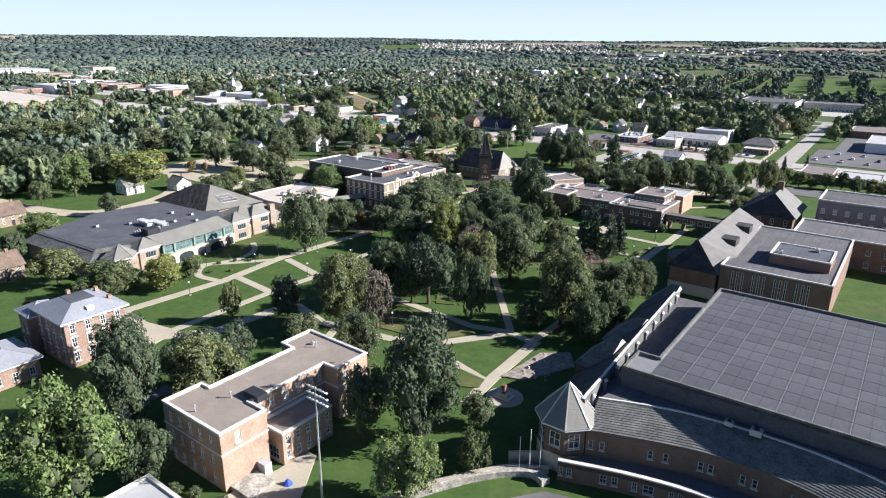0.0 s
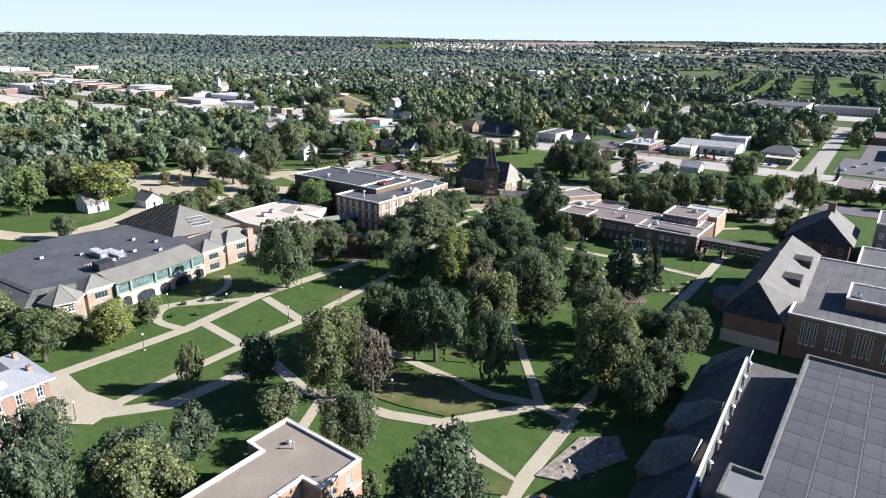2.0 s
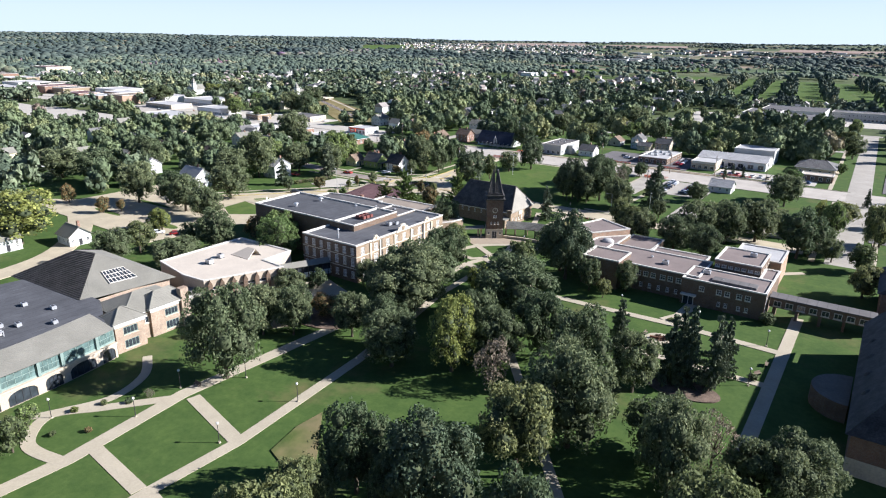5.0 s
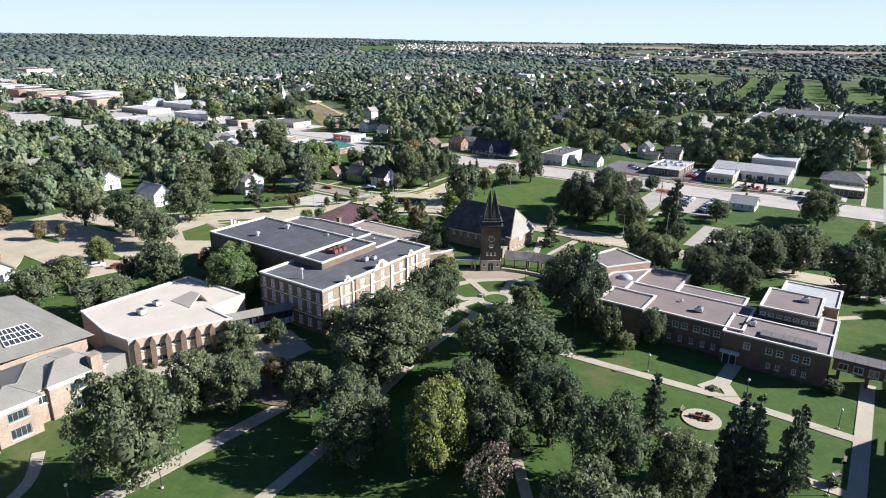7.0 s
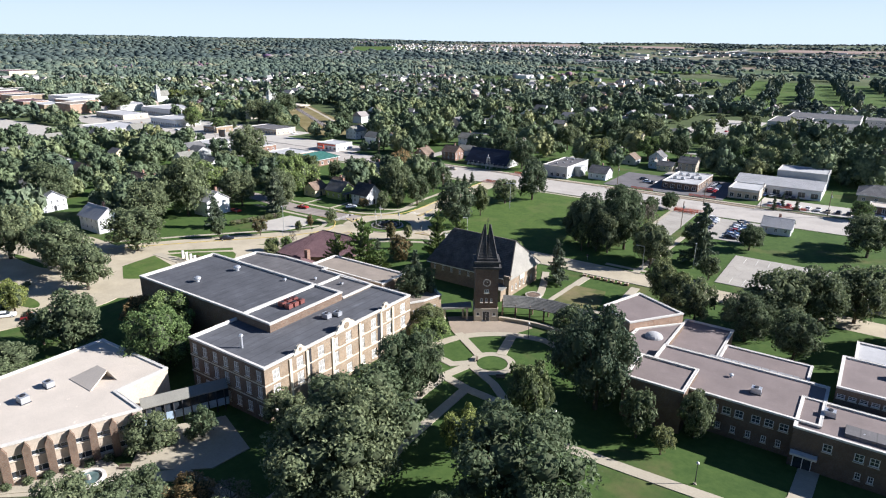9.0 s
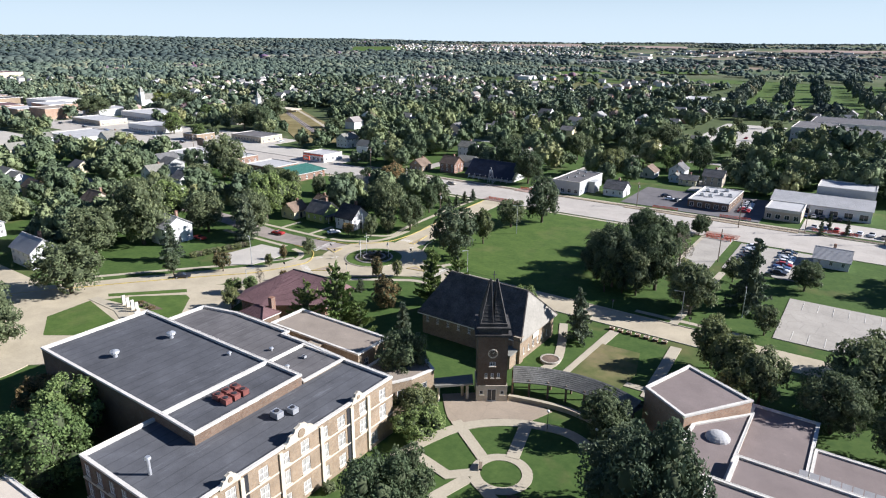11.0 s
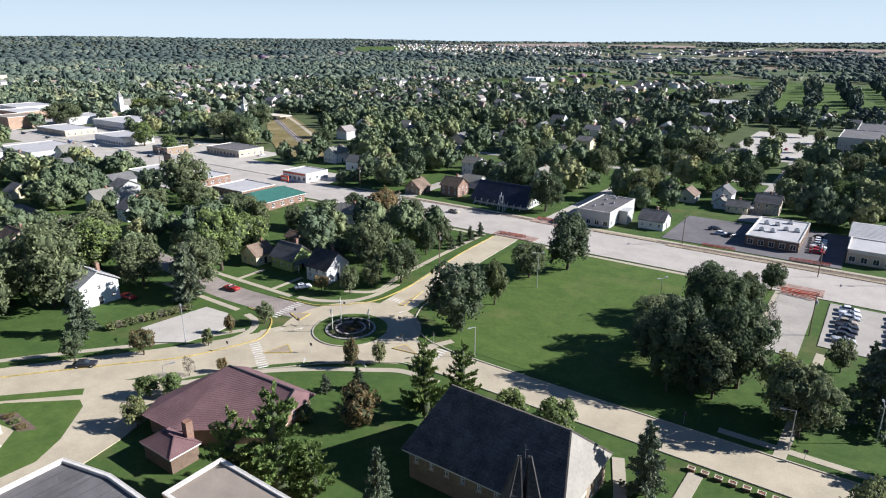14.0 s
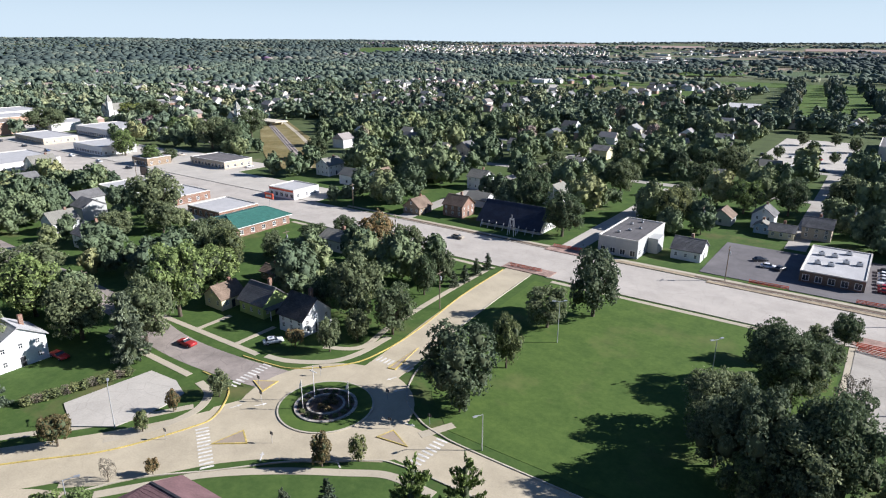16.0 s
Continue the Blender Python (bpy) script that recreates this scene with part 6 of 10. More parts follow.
def library():
    """The brick library with the pale monopitch roof and slate hip."""
    e = thing("library", "brick library with steep slate front roof and pale back roof", "building", -28, 195)
    block(-48, 0, 166, 232)
    # front range with slate mansard
    front = rect(-45.6, -33.6, 169.4, 219)
    walls(e, front, 0, 7.2, "red_brick", sides={0: [(0.2, 2.4, 1.8, [2.4], 2, 1)]}, rows=())
    part("band", boxes((-45.7, -33.5, 169.28, 169.42, 0, 3.0)), "stone", e)
    x0, x1, y0, y1, ze, zr = -46.4, -33.0, 168.6, 219.5, 7.3, 14.0
    for a in (((x0, y1, ze), (x0, y0, ze), (-40.6, 174.4, zr), (-40.6, y1, zr)), ((x0, y0, ze), (x1, y0, ze), (-40.6, 174.4, zr), (-40.6, 174.4, zr))):
        bm = bmesh.new()
        slope(bm, *a, step=0.42, lift=0.06)
        part("roof", bm, "slate", e)
    # back slope paler than the slate front: its sunlight put into the colour
    bm = bmesh.new()
    plate(bm, (x1, y0, ze), (x1 + 1.6, 180, 9.8), (x1 + 0.6, y1, 9.8), (-40.3, y1, zr), (-40.3, 174.4, zr), t=0.3)
    part("roof", bm, "slope_roof", e, "smooth back roof slope in a sunlit pale colour")
    for yy in (185.5, 202.0):
        part("dormer", boxes((-38.6, -33.2, yy, yy + 4.6, 9.0, 12.6)), "slate", e)
    for k in range(4):
        yy = 181 + 8 * k
        bm = bmesh.new()
        for j in range(4):
            r0, r1 = 1.1 * math.cos(j * 0.38), 1.1 * math.cos((j + 1) * 0.38)
            tube(bm, (-44.2, yy, 8.6 + 1.3 * math.sin(j * 0.38)), (-44.2, yy, 8.6 + 1.3 * math.sin((j + 1) * 0.38)), r0, max(0.05, r1), 10)
        part("dormer", bm, "slate", e, "small rounded slate dormer")
    # round bay
    c = arc(-46.5, 192, 6.5, 90, 270, 12)
    bm = bmesh.new()
    prism(bm, c, 0, 3.6)
    part("bay", bm, "brown_brick", e, "curved brick bay")
    # flat roofed stack block
    b = [(-33.2, 164.6), (-7.6, 181.8), (-7.2, 203.6), (-31.8, 217.0)]
    b = rect(-33.0, -7.4, 170.0, 217.0)
    bays = [u for g in (3.2, 8.2, 13.2, 18.2) for u in (g, g + 1.2, g + 2.4)]
    walls(e, b, 0, 9.6, "red_brick", sides={0: [(3.6, 5.2, 0.6, bays, 1, 5)]}, rows=())
    flat_roof(e, b, 10.0, "membrane2", 0.35)
    c = rect(-23.5, -9.5, 180.0, 192.0)
    walls(e, c, 9.6, 12.3, "red_brick", rows=())
    flat_roof(e, c, 12.5, "membrane", 0.25)
    for x, y in ((-21.5, 182.2), (-13.8, 189.0)):
        rooftop("unit", x, y, 12.25, 0.7)
    # the hall behind with a gabled pale roof, and its neighbours
    h = thing("campus_hall", "brick hall with a steep gabled roof, sunlit side coloured paler", "building", -33, 250)
    block(-48, 40, 236, 275)
    walls(h, rect(-44, -27, 240, 262), 0, 8.0, "brown_brick", sides={0: [(2, 2, 1.2, 4), (5, 2, 1.2, 4)]}, rows=())
    bm = bmesh.new()
    slope(bm, (-45, 262.6, 8.0), (-45, 239.4, 8.0), (-34.5, 244, 15.0), (-34.5, 258, 15.0), step=0.5)
    slope(bm, (-45, 239.4, 8.0), (-26, 239.4, 8.0), (-34.5, 244, 15.0), (-34.5, 244, 15.0), step=0.5)
    part("roof", bm, "slate", h)
    # sunward side of the same roof, its light put into a paler colour
    bm = bmesh.new()
    plate(bm, (-26, 239.4, 8.0), (-26, 262.6, 8.0), (-34.3, 258, 15.0), (-34.3, 244, 15.0), t=0.3)
    part("roof", bm, "slope_roof", h)
    part("chimney", boxes((-35.5, -33.5, 253, 255, 13, 17.6)), "brown_brick", h)
    t = thing("campus_block", "three storey grey panelled block with rows of pale windows", "building", -10, 258)
    walls(t, rect(-22, 30, 254, 274), 0, 12.6, "panel_wall", sides={0: [(1, 1.8, 1.2, 14), (4.6, 1.8, 1.2, 14), (8.2, 1.8, 1.2, 14)], 3: [(1, 1.8, 1.2, 5), (4.6, 1.8, 1.2, 5), (8.2, 1.8, 1.2, 5)]}, style={"pane_key": "blind"})
    flat_roof(t, rect(-22, 30, 254, 274), 13.0, "membrane2")
    t = thing("campus_block", "long two storey brick block with a grey flat roof", "building", 5, 229)
    walls(t, rect(-24, 40, 220.5, 239.5), 0, 8.6, "red_brick", sides={0: [(1, 1.6, 1.3, 14), (4.8, 1.6, 1.3, 14)], 3: [(1, 1.6, 1.3, 4), (4.8, 1.6, 1.3, 4)]})
    flat_roof(t, rect(-24, 40, 220.5, 239.5), 9.0, "membrane2")


def student_union():
    """The sprawling pale building with the long glazed front."""
    e = thing("student_union", "sprawling pale stone student centre with grey roofs and a glazed front", "building", -190, 110)
    block(-232, -166, 68, 148)
    core = [(-212, 77), (-180, 79), (-176.5, 88), (-176.6, 122), (-190, 128), (-218, 127), (-222, 100)]
    walls(e, core, 0, 6.6, "union_stone", rows=())
    part("roof", prism(bmesh.new(), inset(core, 0.4), 6.7, 7.25), "membrane", e)
    # glazed front with sloped roof
    lo = curve_line([(-170.9, 95.5), (-171.6, 104), (-172.7, 113), (-174.6, 122.3)], 4)
    hi = curve_line([(-177.6, 94.0), (-178.4, 104), (-179.8, 113), (-181.6, 121.0)], 4)
    for k in range(len(lo) - 1):
        bm = bmesh.new()
        slope(bm, (*lo[k], 6.5), (*lo[k + 1], 6.5), (*hi[k + 1], 8.6), (*hi[k], 8.6), step=0.5)
        part("skirt_roof", bm, "pale_slate", e)
    bays = 5
    ends = [Vector(lo[round(k * (len(lo) - 1) / bays)]) for k in range(bays + 1)]
    for k in range(bays):
        b0, b1 = ends[k] - Vector((0.6, 0)), ends[k + 1] - Vector((0.6, 0))
        L = (b1 - b0).length
        wall(e, b0, b1, 3.2, 6.4, "teal", [(3.75, 2.45, L * 0.92, [L / 2], 5, 2)], {"pane_key": "green_glass", "frame_mat": "teal", "sill": False})
        part("pier", boxes((b0.x - 0.25, b0.x + 0.35, b0.y - 0.28, b0.y + 0.28, 3.2, 6.4)), "teal", e)
        # pale arcade below: an opening with a flat arch in each bay
        c0, c1 = ends[k] - Vector((0.1, 0)), ends[k + 1] - Vector((0.1, 0))
        d = (c1 - c0).normalized()
        inw = Vector((-d.y, d.x))
        wide = L * 0.74
        wall(e, c0, c1, 0, 3.2, "precast", [(0.05, 2.75, wide, [L / 2], 4, 1)], {"frame_mat": "dark_metal", "sill": False})
        bm = bmesh.new()
        for side in (0.0, 0.16):
            row = [((u / 12 - 0.5) * wide, 1.75 + 1.0 * math.sqrt(max(0.0, 1 - (u / 6 - 1) ** 2))) for u in range(13)]
            for (ua, za), (ub, zb) in zip(row, row[1:]):
                p, q = c0 + d * (L / 2 + ua) + inw * side, c0 + d * (L / 2 + ub) + inw * side
                quad(bm, (*p, za), (*q, zb), (*q, 2.8), (*p, 2.8))
        part("arch", bm, "precast", e, "pale flat arch over a ground floor opening")
    bm = bmesh.new()
    strip(bm, [(x - 0.3, y) for x, y in lo], 0.9, 3.1, 3.5)
    part("ledge", bm, "precast", e)
    # end pavilions
    for x0, x1, y0, y1, zr in ((-178.5, -172.2, 88.6, 95.2, 9.2), (-181.5, -175.6, 122.8, 129.5, 9.2), (-183.5, -177.4, 132.0, 142.0, 9.6)):
        walls(e, rect(x0, x1, y0, y1), 0, 6.8, "union_stone", sides={1: [(3.9, 1.7, 3.2, 1, 4, 1), (0.7, 1.9, 3.2, 1, 4, 1)], 0: [(3.9, 1.6, 1.4, 1), (0.8, 1.6, 1.4, 1)]}, rows=(), style={"frame_mat": "teal"})
        part("string_course", ring(bmesh.new(), rect(x0, x1, y0, y1), 0.02, 5.9, 6.5, 0.06), "coping", e)
        hip_roof(e, x0, x1, y0, y1, 6.9, zr, "pale_slate", 0.5, "y")
    part("tower_pier", boxes((-178.4, -176.8, 139.4, 141.4, 0, 9.4)), "union_stone", e)
    walls(e, rect(-190, -178, 128, 133), 0, 6.4, "union_stone", sides={1: [(3.6, 1.6, 2.6, 1, 3, 1)]}, rows=())
    hip_roof(e, -190, -178, 126, 141, 6.6, 9.4, "pale_slate", 0.4, "y")
    # south corner pavilion and skirts
    walls(e, rect(-176.0, -170.2, 80.6, 87.0), 0, 6.2, "union_stone", rows=[(3.6, 1.5, 1.6, 1), (0.8, 1.5, 1.6, 1)])
    pyramid_roof(e, -173.6, 83.6, 5.0, 6.3, 9.6, 6, "pale_slate", 15, ridge_mat="pale_slate")
    bm = bmesh.new()
    slope(bm, (-214, 73.5, 5.2), (-176, 76.0, 5.2), (-180.5, 80.5, 7.6), (-211, 78.5, 7.6), step=0.45)
    slope(bm, (-176.0, 76.0, 5.2), (-173, 88.0, 5.2), (-177, 88.5, 7.6), (-180.5, 80.5, 7.6), step=0.45)
    part("skirt_roof", bm, "grey_slate", e)
    part("wall", prism(bmesh.new(), [(-212.5, 74.8), (-177, 77.0), (-174.2, 88), (-178, 88), (-181, 80), (-212.5, 78)], 0, 5.1), "union_stone", e)
    # high hipped hall; sun and shade put into its pale and dark slopes
    walls(e, rect(-222.5, -192, 124, 146), 0, 6.9, "union_stone", rows=())
    bm = bmesh.new()
    slope(bm, (-223.5, 122.6, 7.0), (-193.4, 124.4, 7.0), (-206.6, 136.0, 13.1), (-212.8, 134.2, 13.1), step=0.66, lift=0.17)
    slope(bm, (-226, 147, 7.0), (-223.5, 122.6, 7.0), (-212.8, 134.2, 13.1), (-212.8, 134.2, 13.1), step=0.66, lift=0.17)
    part("roof", bm, "slate", e)
    bm = bmesh.new()
    slope(bm, (-193.4, 124.4, 7.0), (-190.5, 147.0, 7.0), (-206.6, 136.0, 13.1), (-206.6, 136.0, 13.1), step=0.42)
    slope(bm, (-190.5, 147.0, 7.0), (-226, 147, 7.0), (-212.8, 134.2, 13.1), (-206.6, 136.0, 13.1), step=0.42)
    part("roof", bm, "pale_slate", e)
    # glazed panel lying in the pale slope
    a, b, c = Vector((-193.4, 124.4, 7.0)), Vector((-190.5, 147.0, 7.0)), Vector((-206.6, 136.0, 13.1))
    up = (b - a).cross(c - a).normalized()
    up = up if up.z > 0 else -up

    def lie(u, v):
        return a.lerp(b, u).lerp(c, v) + up * 0.22

    bm = bmesh.new()
    plate(bm, lie(0.34, 0.22), lie(0.70, 0.22), lie(0.74, 0.52), lie(0.28, 0.52), t=0.12)
    light = part("rooflight", bm, "glass", e, "sloping glazed rooflight")
    bm = bmesh.new()
    for k in range(8):
        beam(bm, lie(0.34 + 0.36 * k / 7, 0.22), lie(0.28 + 0.46 * k / 7, 0.52), 0.14)
    for k in range(4):
        t = k / 3
        beam(bm, lie(0.34 - 0.06 * t, 0.22 + 0.30 * t), lie(0.70 + 0.04 * t, 0.22 + 0.30 * t), 0.16)
    part("glazing_bar", bm, "coping", light)
    for x, y in ((-196, 106), (-192.4, 108), (-190, 110.5), (-198.5, 100), (-204, 92), (-187, 103), (-200.5, 116), (-193.5, 119), (-185.5, 115.6)):
        rooftop("vent" if (int(x) + int(y)) % 2 else "unit", x, y, 7.2, 0.7)
    # pipework frame on the roof
    f = thing("roof_pipework", "rows of grey metal cooler frames on a dark flat roof", "roof plant", -193, 104)
    for j, (y0, n) in enumerate(((101.6, 7), (104.8, 9))):
        for k in range(n):
            x = -196.4 + 0.95 * k + 1.5 * j
            bm = bmesh.new()
            beam(bm, (x, y0, 7.2), (x, y0, 9.0 - 0.7 * j), 0.16)
            beam(bm, (x, y0 + 1.9, 7.2), (x, y0 + 1.9, 9.0 - 0.7 * j), 0.16)
            beam(bm, (x, y0 - 0.1, 9.0 - 0.7 * j), (x, y0 + 2.0, 9.0 - 0.7 * j), 0.2)
            part("frame", bm, "metal", f)
        part("cooler", boxes((-196.4 + 1.5 * j, -195.45 + 0.95 * (n - 1) + 1.5 * j - 0.95, y0 + 0.3, y0 + 1.6, 7.5, 8.6 - 0.6 * j)), "pale_roof", f)
    for k in range(6):
        bm = bmesh.new()
        tube(bm, (-186.6 - 0.3 * k, 95.4 + 0.9 * k, 7.2), (-186.6 - 0.3 * k, 95.4 + 0.9 * k, 8.3), 0.2, 0.16, 8)
        part("stub_pipe", bm, "coping", f)
    part("screen", boxes((-184.4, -180.6, 96.2, 100.2, 7.2, 9.4)), "dark_metal", f)
    fixed("covered_bridge", boxes((-190, -183.5, 143.5, 150.0, 0, 4.2)), "pale_slate", "short glazed link with a pale sloping roof", "covered walkway", "thing")


def maroon_house():
    """The low house with the plum coloured roof."""
    e = thing("parish_hall", "single storey brick hall with a plum coloured shingle roof", "building", -219, 254)
    block(-232, -210, 240, 267)
    walls(e, [(-227.0, 244.2), (-219.2, 244.6), (-207.6, 253.6), (-209.2, 264.6), (-226.0, 264.0), (-229.8, 248.6)], 0, 3.55, "red_brick", sides={2: [(1.2, 1.3, 1.1, 4)]}, rows=())
    r0, r1 = (-223.6, 258.6, 7.5), (-207.6, 259.8, 7.3)
    e0 = [(-230.6, 248.4, 3.5), (-227.6, 243.2, 3.5), (-219.0, 243.6, 3.5), (-206.4, 253.2, 3.6), (-208.2, 265.4, 3.5), (-226.6, 264.8, 3.5)]
    for s in ((e0[1], e0[2], r0, r0), (e0[2], e0[3], r1, r0), (e0[0], e0[1], r0, r0), (e0[5], e0[0], r0, r0), (e0[4], e0[5], r0, r1), (e0[3], e0[4], r1, r1)):
        bm = bmesh.new()
        slope(bm, *s, step=0.4, lift=0.03)
        part("roof", bm, "maroon", e)
    bm = bmesh.new()
    beam(bm, r0, r1, 0.35, 0.25)
    beam(bm, r1, e0[3], 0.3, 0.2)
    part("ridge", bm, "dark_metal", e)
    part("chimney", boxes((-216.2, -215.0, 243.6, 244.8, 3, 6.4)), "red_brick", e)
    hip_roof(e, -221.0, -213.5, 239.5, 244.4, 3.0, 4.6, "maroon", 0.4, "x")
    # wing walls darker than the hall's brick: their shade put into colour
    walls(e, rect(-221, -213.5, 239.5, 244.4), 0, 2.9, "brown_brick", rows=())


hall_north()
roof_frames()
fan_hall()
music_hall()
church()
bell_tower()
colonnade()
dormitory()
italian_hall()
field_house()
library()
student_union()
maroon_house()


# ---- trees ----
def crown_form(rng, big, subs, leaves, size, form=0, stray=0.10):
    """A crown one metre high and wide: leaf triangles over clumps that sit on larger lobes, and the lobes."""
    wide, tall, mid = ((0.315, 0.30, 0.51), (0.275, 0.335, 0.51), (0.345, 0.255, 0.55), (0.30, 0.31, 0.50))[form % 4]
    lobes = []
    for k in range(big):
        z = 1 - 2 * (k + 0.5) / big
        a = k * 2.399963 + rng.uniform(-0.5, 0.5)
        w = math.sqrt(1 - z * z) * (1.0 if z > 0 else 1.12)
        f = rng.uniform(0.78, 1.12)
        lobes.append((wide * w * math.cos(a) * f, wide * w * math.sin(a) * f, mid + tall * z * f * 0.96, rng.uniform(0.115, 0.185) * (15 / big) ** 0.35))
    lobes += [(rng.uniform(-0.1, 0.1), rng.uniform(-0.1, 0.1), mid + o, rng.uniform(0.18, 0.22)) for o in (-0.2, -0.04, 0.14)]
    lobes = np.array(lobes)
    c, r = lobes[:, :3], lobes[:, 3]
    n = big * subs
    pick = np.repeat(np.arange(big), subs)
    d = rng.normal(size=(n, 3)) + np.array([0, 0, 0.35])
    d /= np.linalg.norm(d, axis=1)[:, None]
    sc = c[pick] + d * (r[pick] * rng.uniform(0.72, 0.95, n))[:, None]
    sr = r[pick] * rng.uniform(0.26, 0.52, n)
    ok = ((np.linalg.norm(sc[:, None] - c[None], axis=2) / r[None]) > 0.68).all(axis=1)
    sc, sr = sc[ok], sr[ok]
    # a thinner layer of leaves on the large lobes themselves
    sc, sr, flat = np.concatenate([sc, c]), np.concatenate([sr, r]), np.concatenate([np.ones(len(sr)), np.full(len(r), 0.55)])
    m = int(leaves * 2.4)
    weight = sr ** 2 * flat
    pick = rng.choice(len(sr), size=m, p=weight / weight.sum())
    d = rng.normal(size=(m, 3)) + np.array([0, 0, 0.45])
    d /= np.linalg.norm(d, axis=1)[:, None]
    far = np.where(rng.random(m) < stray, rng.uniform(1.1, 1.7, m), rng.uniform(0.8, 1.12, m))
    far = np.where(flat[pick] < 1, np.minimum(far, 1.0 + 0.12 * rng.random(m)), far)
    p = sc[pick] + d * (sr[pick] * far)[:, None]
    ok = ((np.linalg.norm(p[:, None] - c[None], axis=2) / r[None]) > 0.84).all(axis=1)
    p, d = p[ok][:leaves], d[ok][:leaves]
    nor = d + rng.normal(size=d.shape) * 0.5
    nor /= np.linalg.norm(nor, axis=1)[:, None]
    a = np.cross(nor, rng.normal(size=d.shape))
    a /= np.linalg.norm(a, axis=1)[:, None]
    b = np.cross(nor, a)
    u = (size * rng.uniform(0.5, 1.45, len(p)))[:, None]
    v = u * rng.uniform(0.5, 1.0, len(p))[:, None]
    q = np.stack([p - a * u - b * v * 0.6, p + a * u - b * v * 0.6, p + b * v * 1.3], 1).reshape(-1, 3)
    return q, lobes


ICO = bmesh.new()
bmesh.ops.create_icosphere(ICO, subdivisions=1, radius=1.0)
ICO_V = np.array([v.co[:] for v in ICO.verts])
ICO_F = np.array([[v.index for v in f.verts] for f in ICO.faces])

def raw_mesh(name, verts, quads, tris, mats, tri_mat=0, lead=0, smooth=None, tone=None):
    """A mesh from arrays: all quads (material 0), then all triangles, the first of which may be leaves too."""
    me = bpy.data.meshes.new(name)
    nq, nt = len(quads), len(tris)
    me.vertices.add(len(verts))
    me.vertices.foreach_set("co", np.asarray(verts, dtype=np.float32).ravel())
    me.loops.add(nq * 4 + nt * 3)
    me.loops.foreach_set("vertex_index", np.concatenate([np.asarray(quads, dtype=np.int32).ravel(), np.asarray(tris, dtype=np.int32).ravel()]))
    me.polygons.add(nq + nt)
    me.polygons.foreach_set("loop_start", np.concatenate([np.arange(nq) * 4, nq * 4 + np.arange(nt) * 3]).astype(np.int32))
    me.polygons.foreach_set("material_index", np.concatenate([np.zeros(nq), np.zeros(lead), np.full(nt - lead, tri_mat)]).astype(np.int32))
    for m in mats:
        me.materials.append(M[m])
    me.polygons.foreach_set("use_smooth", np.zeros(nq + nt, dtype=bool) if smooth is None else np.asarray(smooth, dtype=bool))
    if tone is not None:
        me.attributes.new("tone", "FLOAT", "POINT").data.foreach_set("value", np.asarray(tone, dtype=np.float32))
    me.update(calc_edges=True)
    me.validate()
    return me


def crown_mesh(kind, seed, full=2):
    """A crown for a tree one metre high and one wide."""
    rng = np.random.default_rng(seed)
    if kind in "cp":
        rows = []
        tiers = 15 if kind == "c" else 12
        for k in range(tiers):
            z0 = 0.08 + 0.88 * k / tiers
            reach = (0.5 if kind == "c" else 0.54) * (1 - z0) ** (0.75 if kind == "c" else 0.55) + 0.02
            for b in range(rng.integers(6, 10) if k < tiers - 3 else 5):
                a, run = rng.uniform(0, 6.283), reach * rng.uniform(0.55, 1.12)
                n = int(14 + 150 * run)
                t = rng.uniform(0.1, 1.0, n) ** 0.7
                rise = (-0.16 * t + 0.10 * t ** 2 if kind == "c" else 0.26 * t) * run + rng.normal(size=n) * 0.010
                wide = rng.normal(size=n) * 0.11 * run * (1.15 - t * 0.7)
                rows.append(np.stack([np.cos(a) * t * run - np.sin(a) * wide, np.sin(a) * t * run + np.cos(a) * wide, z0 + rng.normal() * 0.012 + rise], 1))
        p = np.concatenate(rows)
        n = len(p)
        out = p * np.array([1, 1, 0]) / np.maximum(np.linalg.norm(p[:, :2], axis=1), 0.01)[:, None]
        d = out + rng.normal(size=(n, 3)) * 0.45 + np.array([0, 0, -0.2 if kind == "c" else 0.5])
        d /= np.linalg.norm(d, axis=1)[:, None]
        side = np.cross(d, rng.normal(size=(n, 3)))
        side /= np.linalg.norm(side, axis=1)[:, None]
        s = rng.uniform(0.012, 0.026, n)[:, None]
        q = np.stack([p - d * s - side * s * 0.7, p - d * s + side * s * 0.7, p + d * s * 1.6], 1).reshape(-1, 3)
        core = [(0, 0, 0.16 + 0.11 * k, 0.17 * (1 - 0.1 - 0.11 * k) ** 0.8 + 0.01) for k in range(7)]
        lobes = core
    else:
        n = {0: 450, 1: 1700, 2: 4000, 3: 7400}[full] if kind != "b" else 2600
        q, lobes = crown_form(rng, 17 if full > 1 else 12, 12 if full > 1 else 7, n, (1.22 if kind != "b" else 0.75) / n ** 0.5, seed)
    nl = len(q) // 3
    verts, tris = [q], [np.arange(nl * 3).reshape(-1, 3)]
    off = len(q)
    # darker lobes inside the leaves, coloured as the crown's inner shade
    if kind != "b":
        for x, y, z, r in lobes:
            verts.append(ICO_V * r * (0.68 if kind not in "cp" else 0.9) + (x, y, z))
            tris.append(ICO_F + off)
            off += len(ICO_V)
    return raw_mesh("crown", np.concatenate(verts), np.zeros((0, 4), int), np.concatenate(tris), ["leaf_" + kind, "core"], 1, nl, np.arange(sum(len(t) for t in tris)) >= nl)


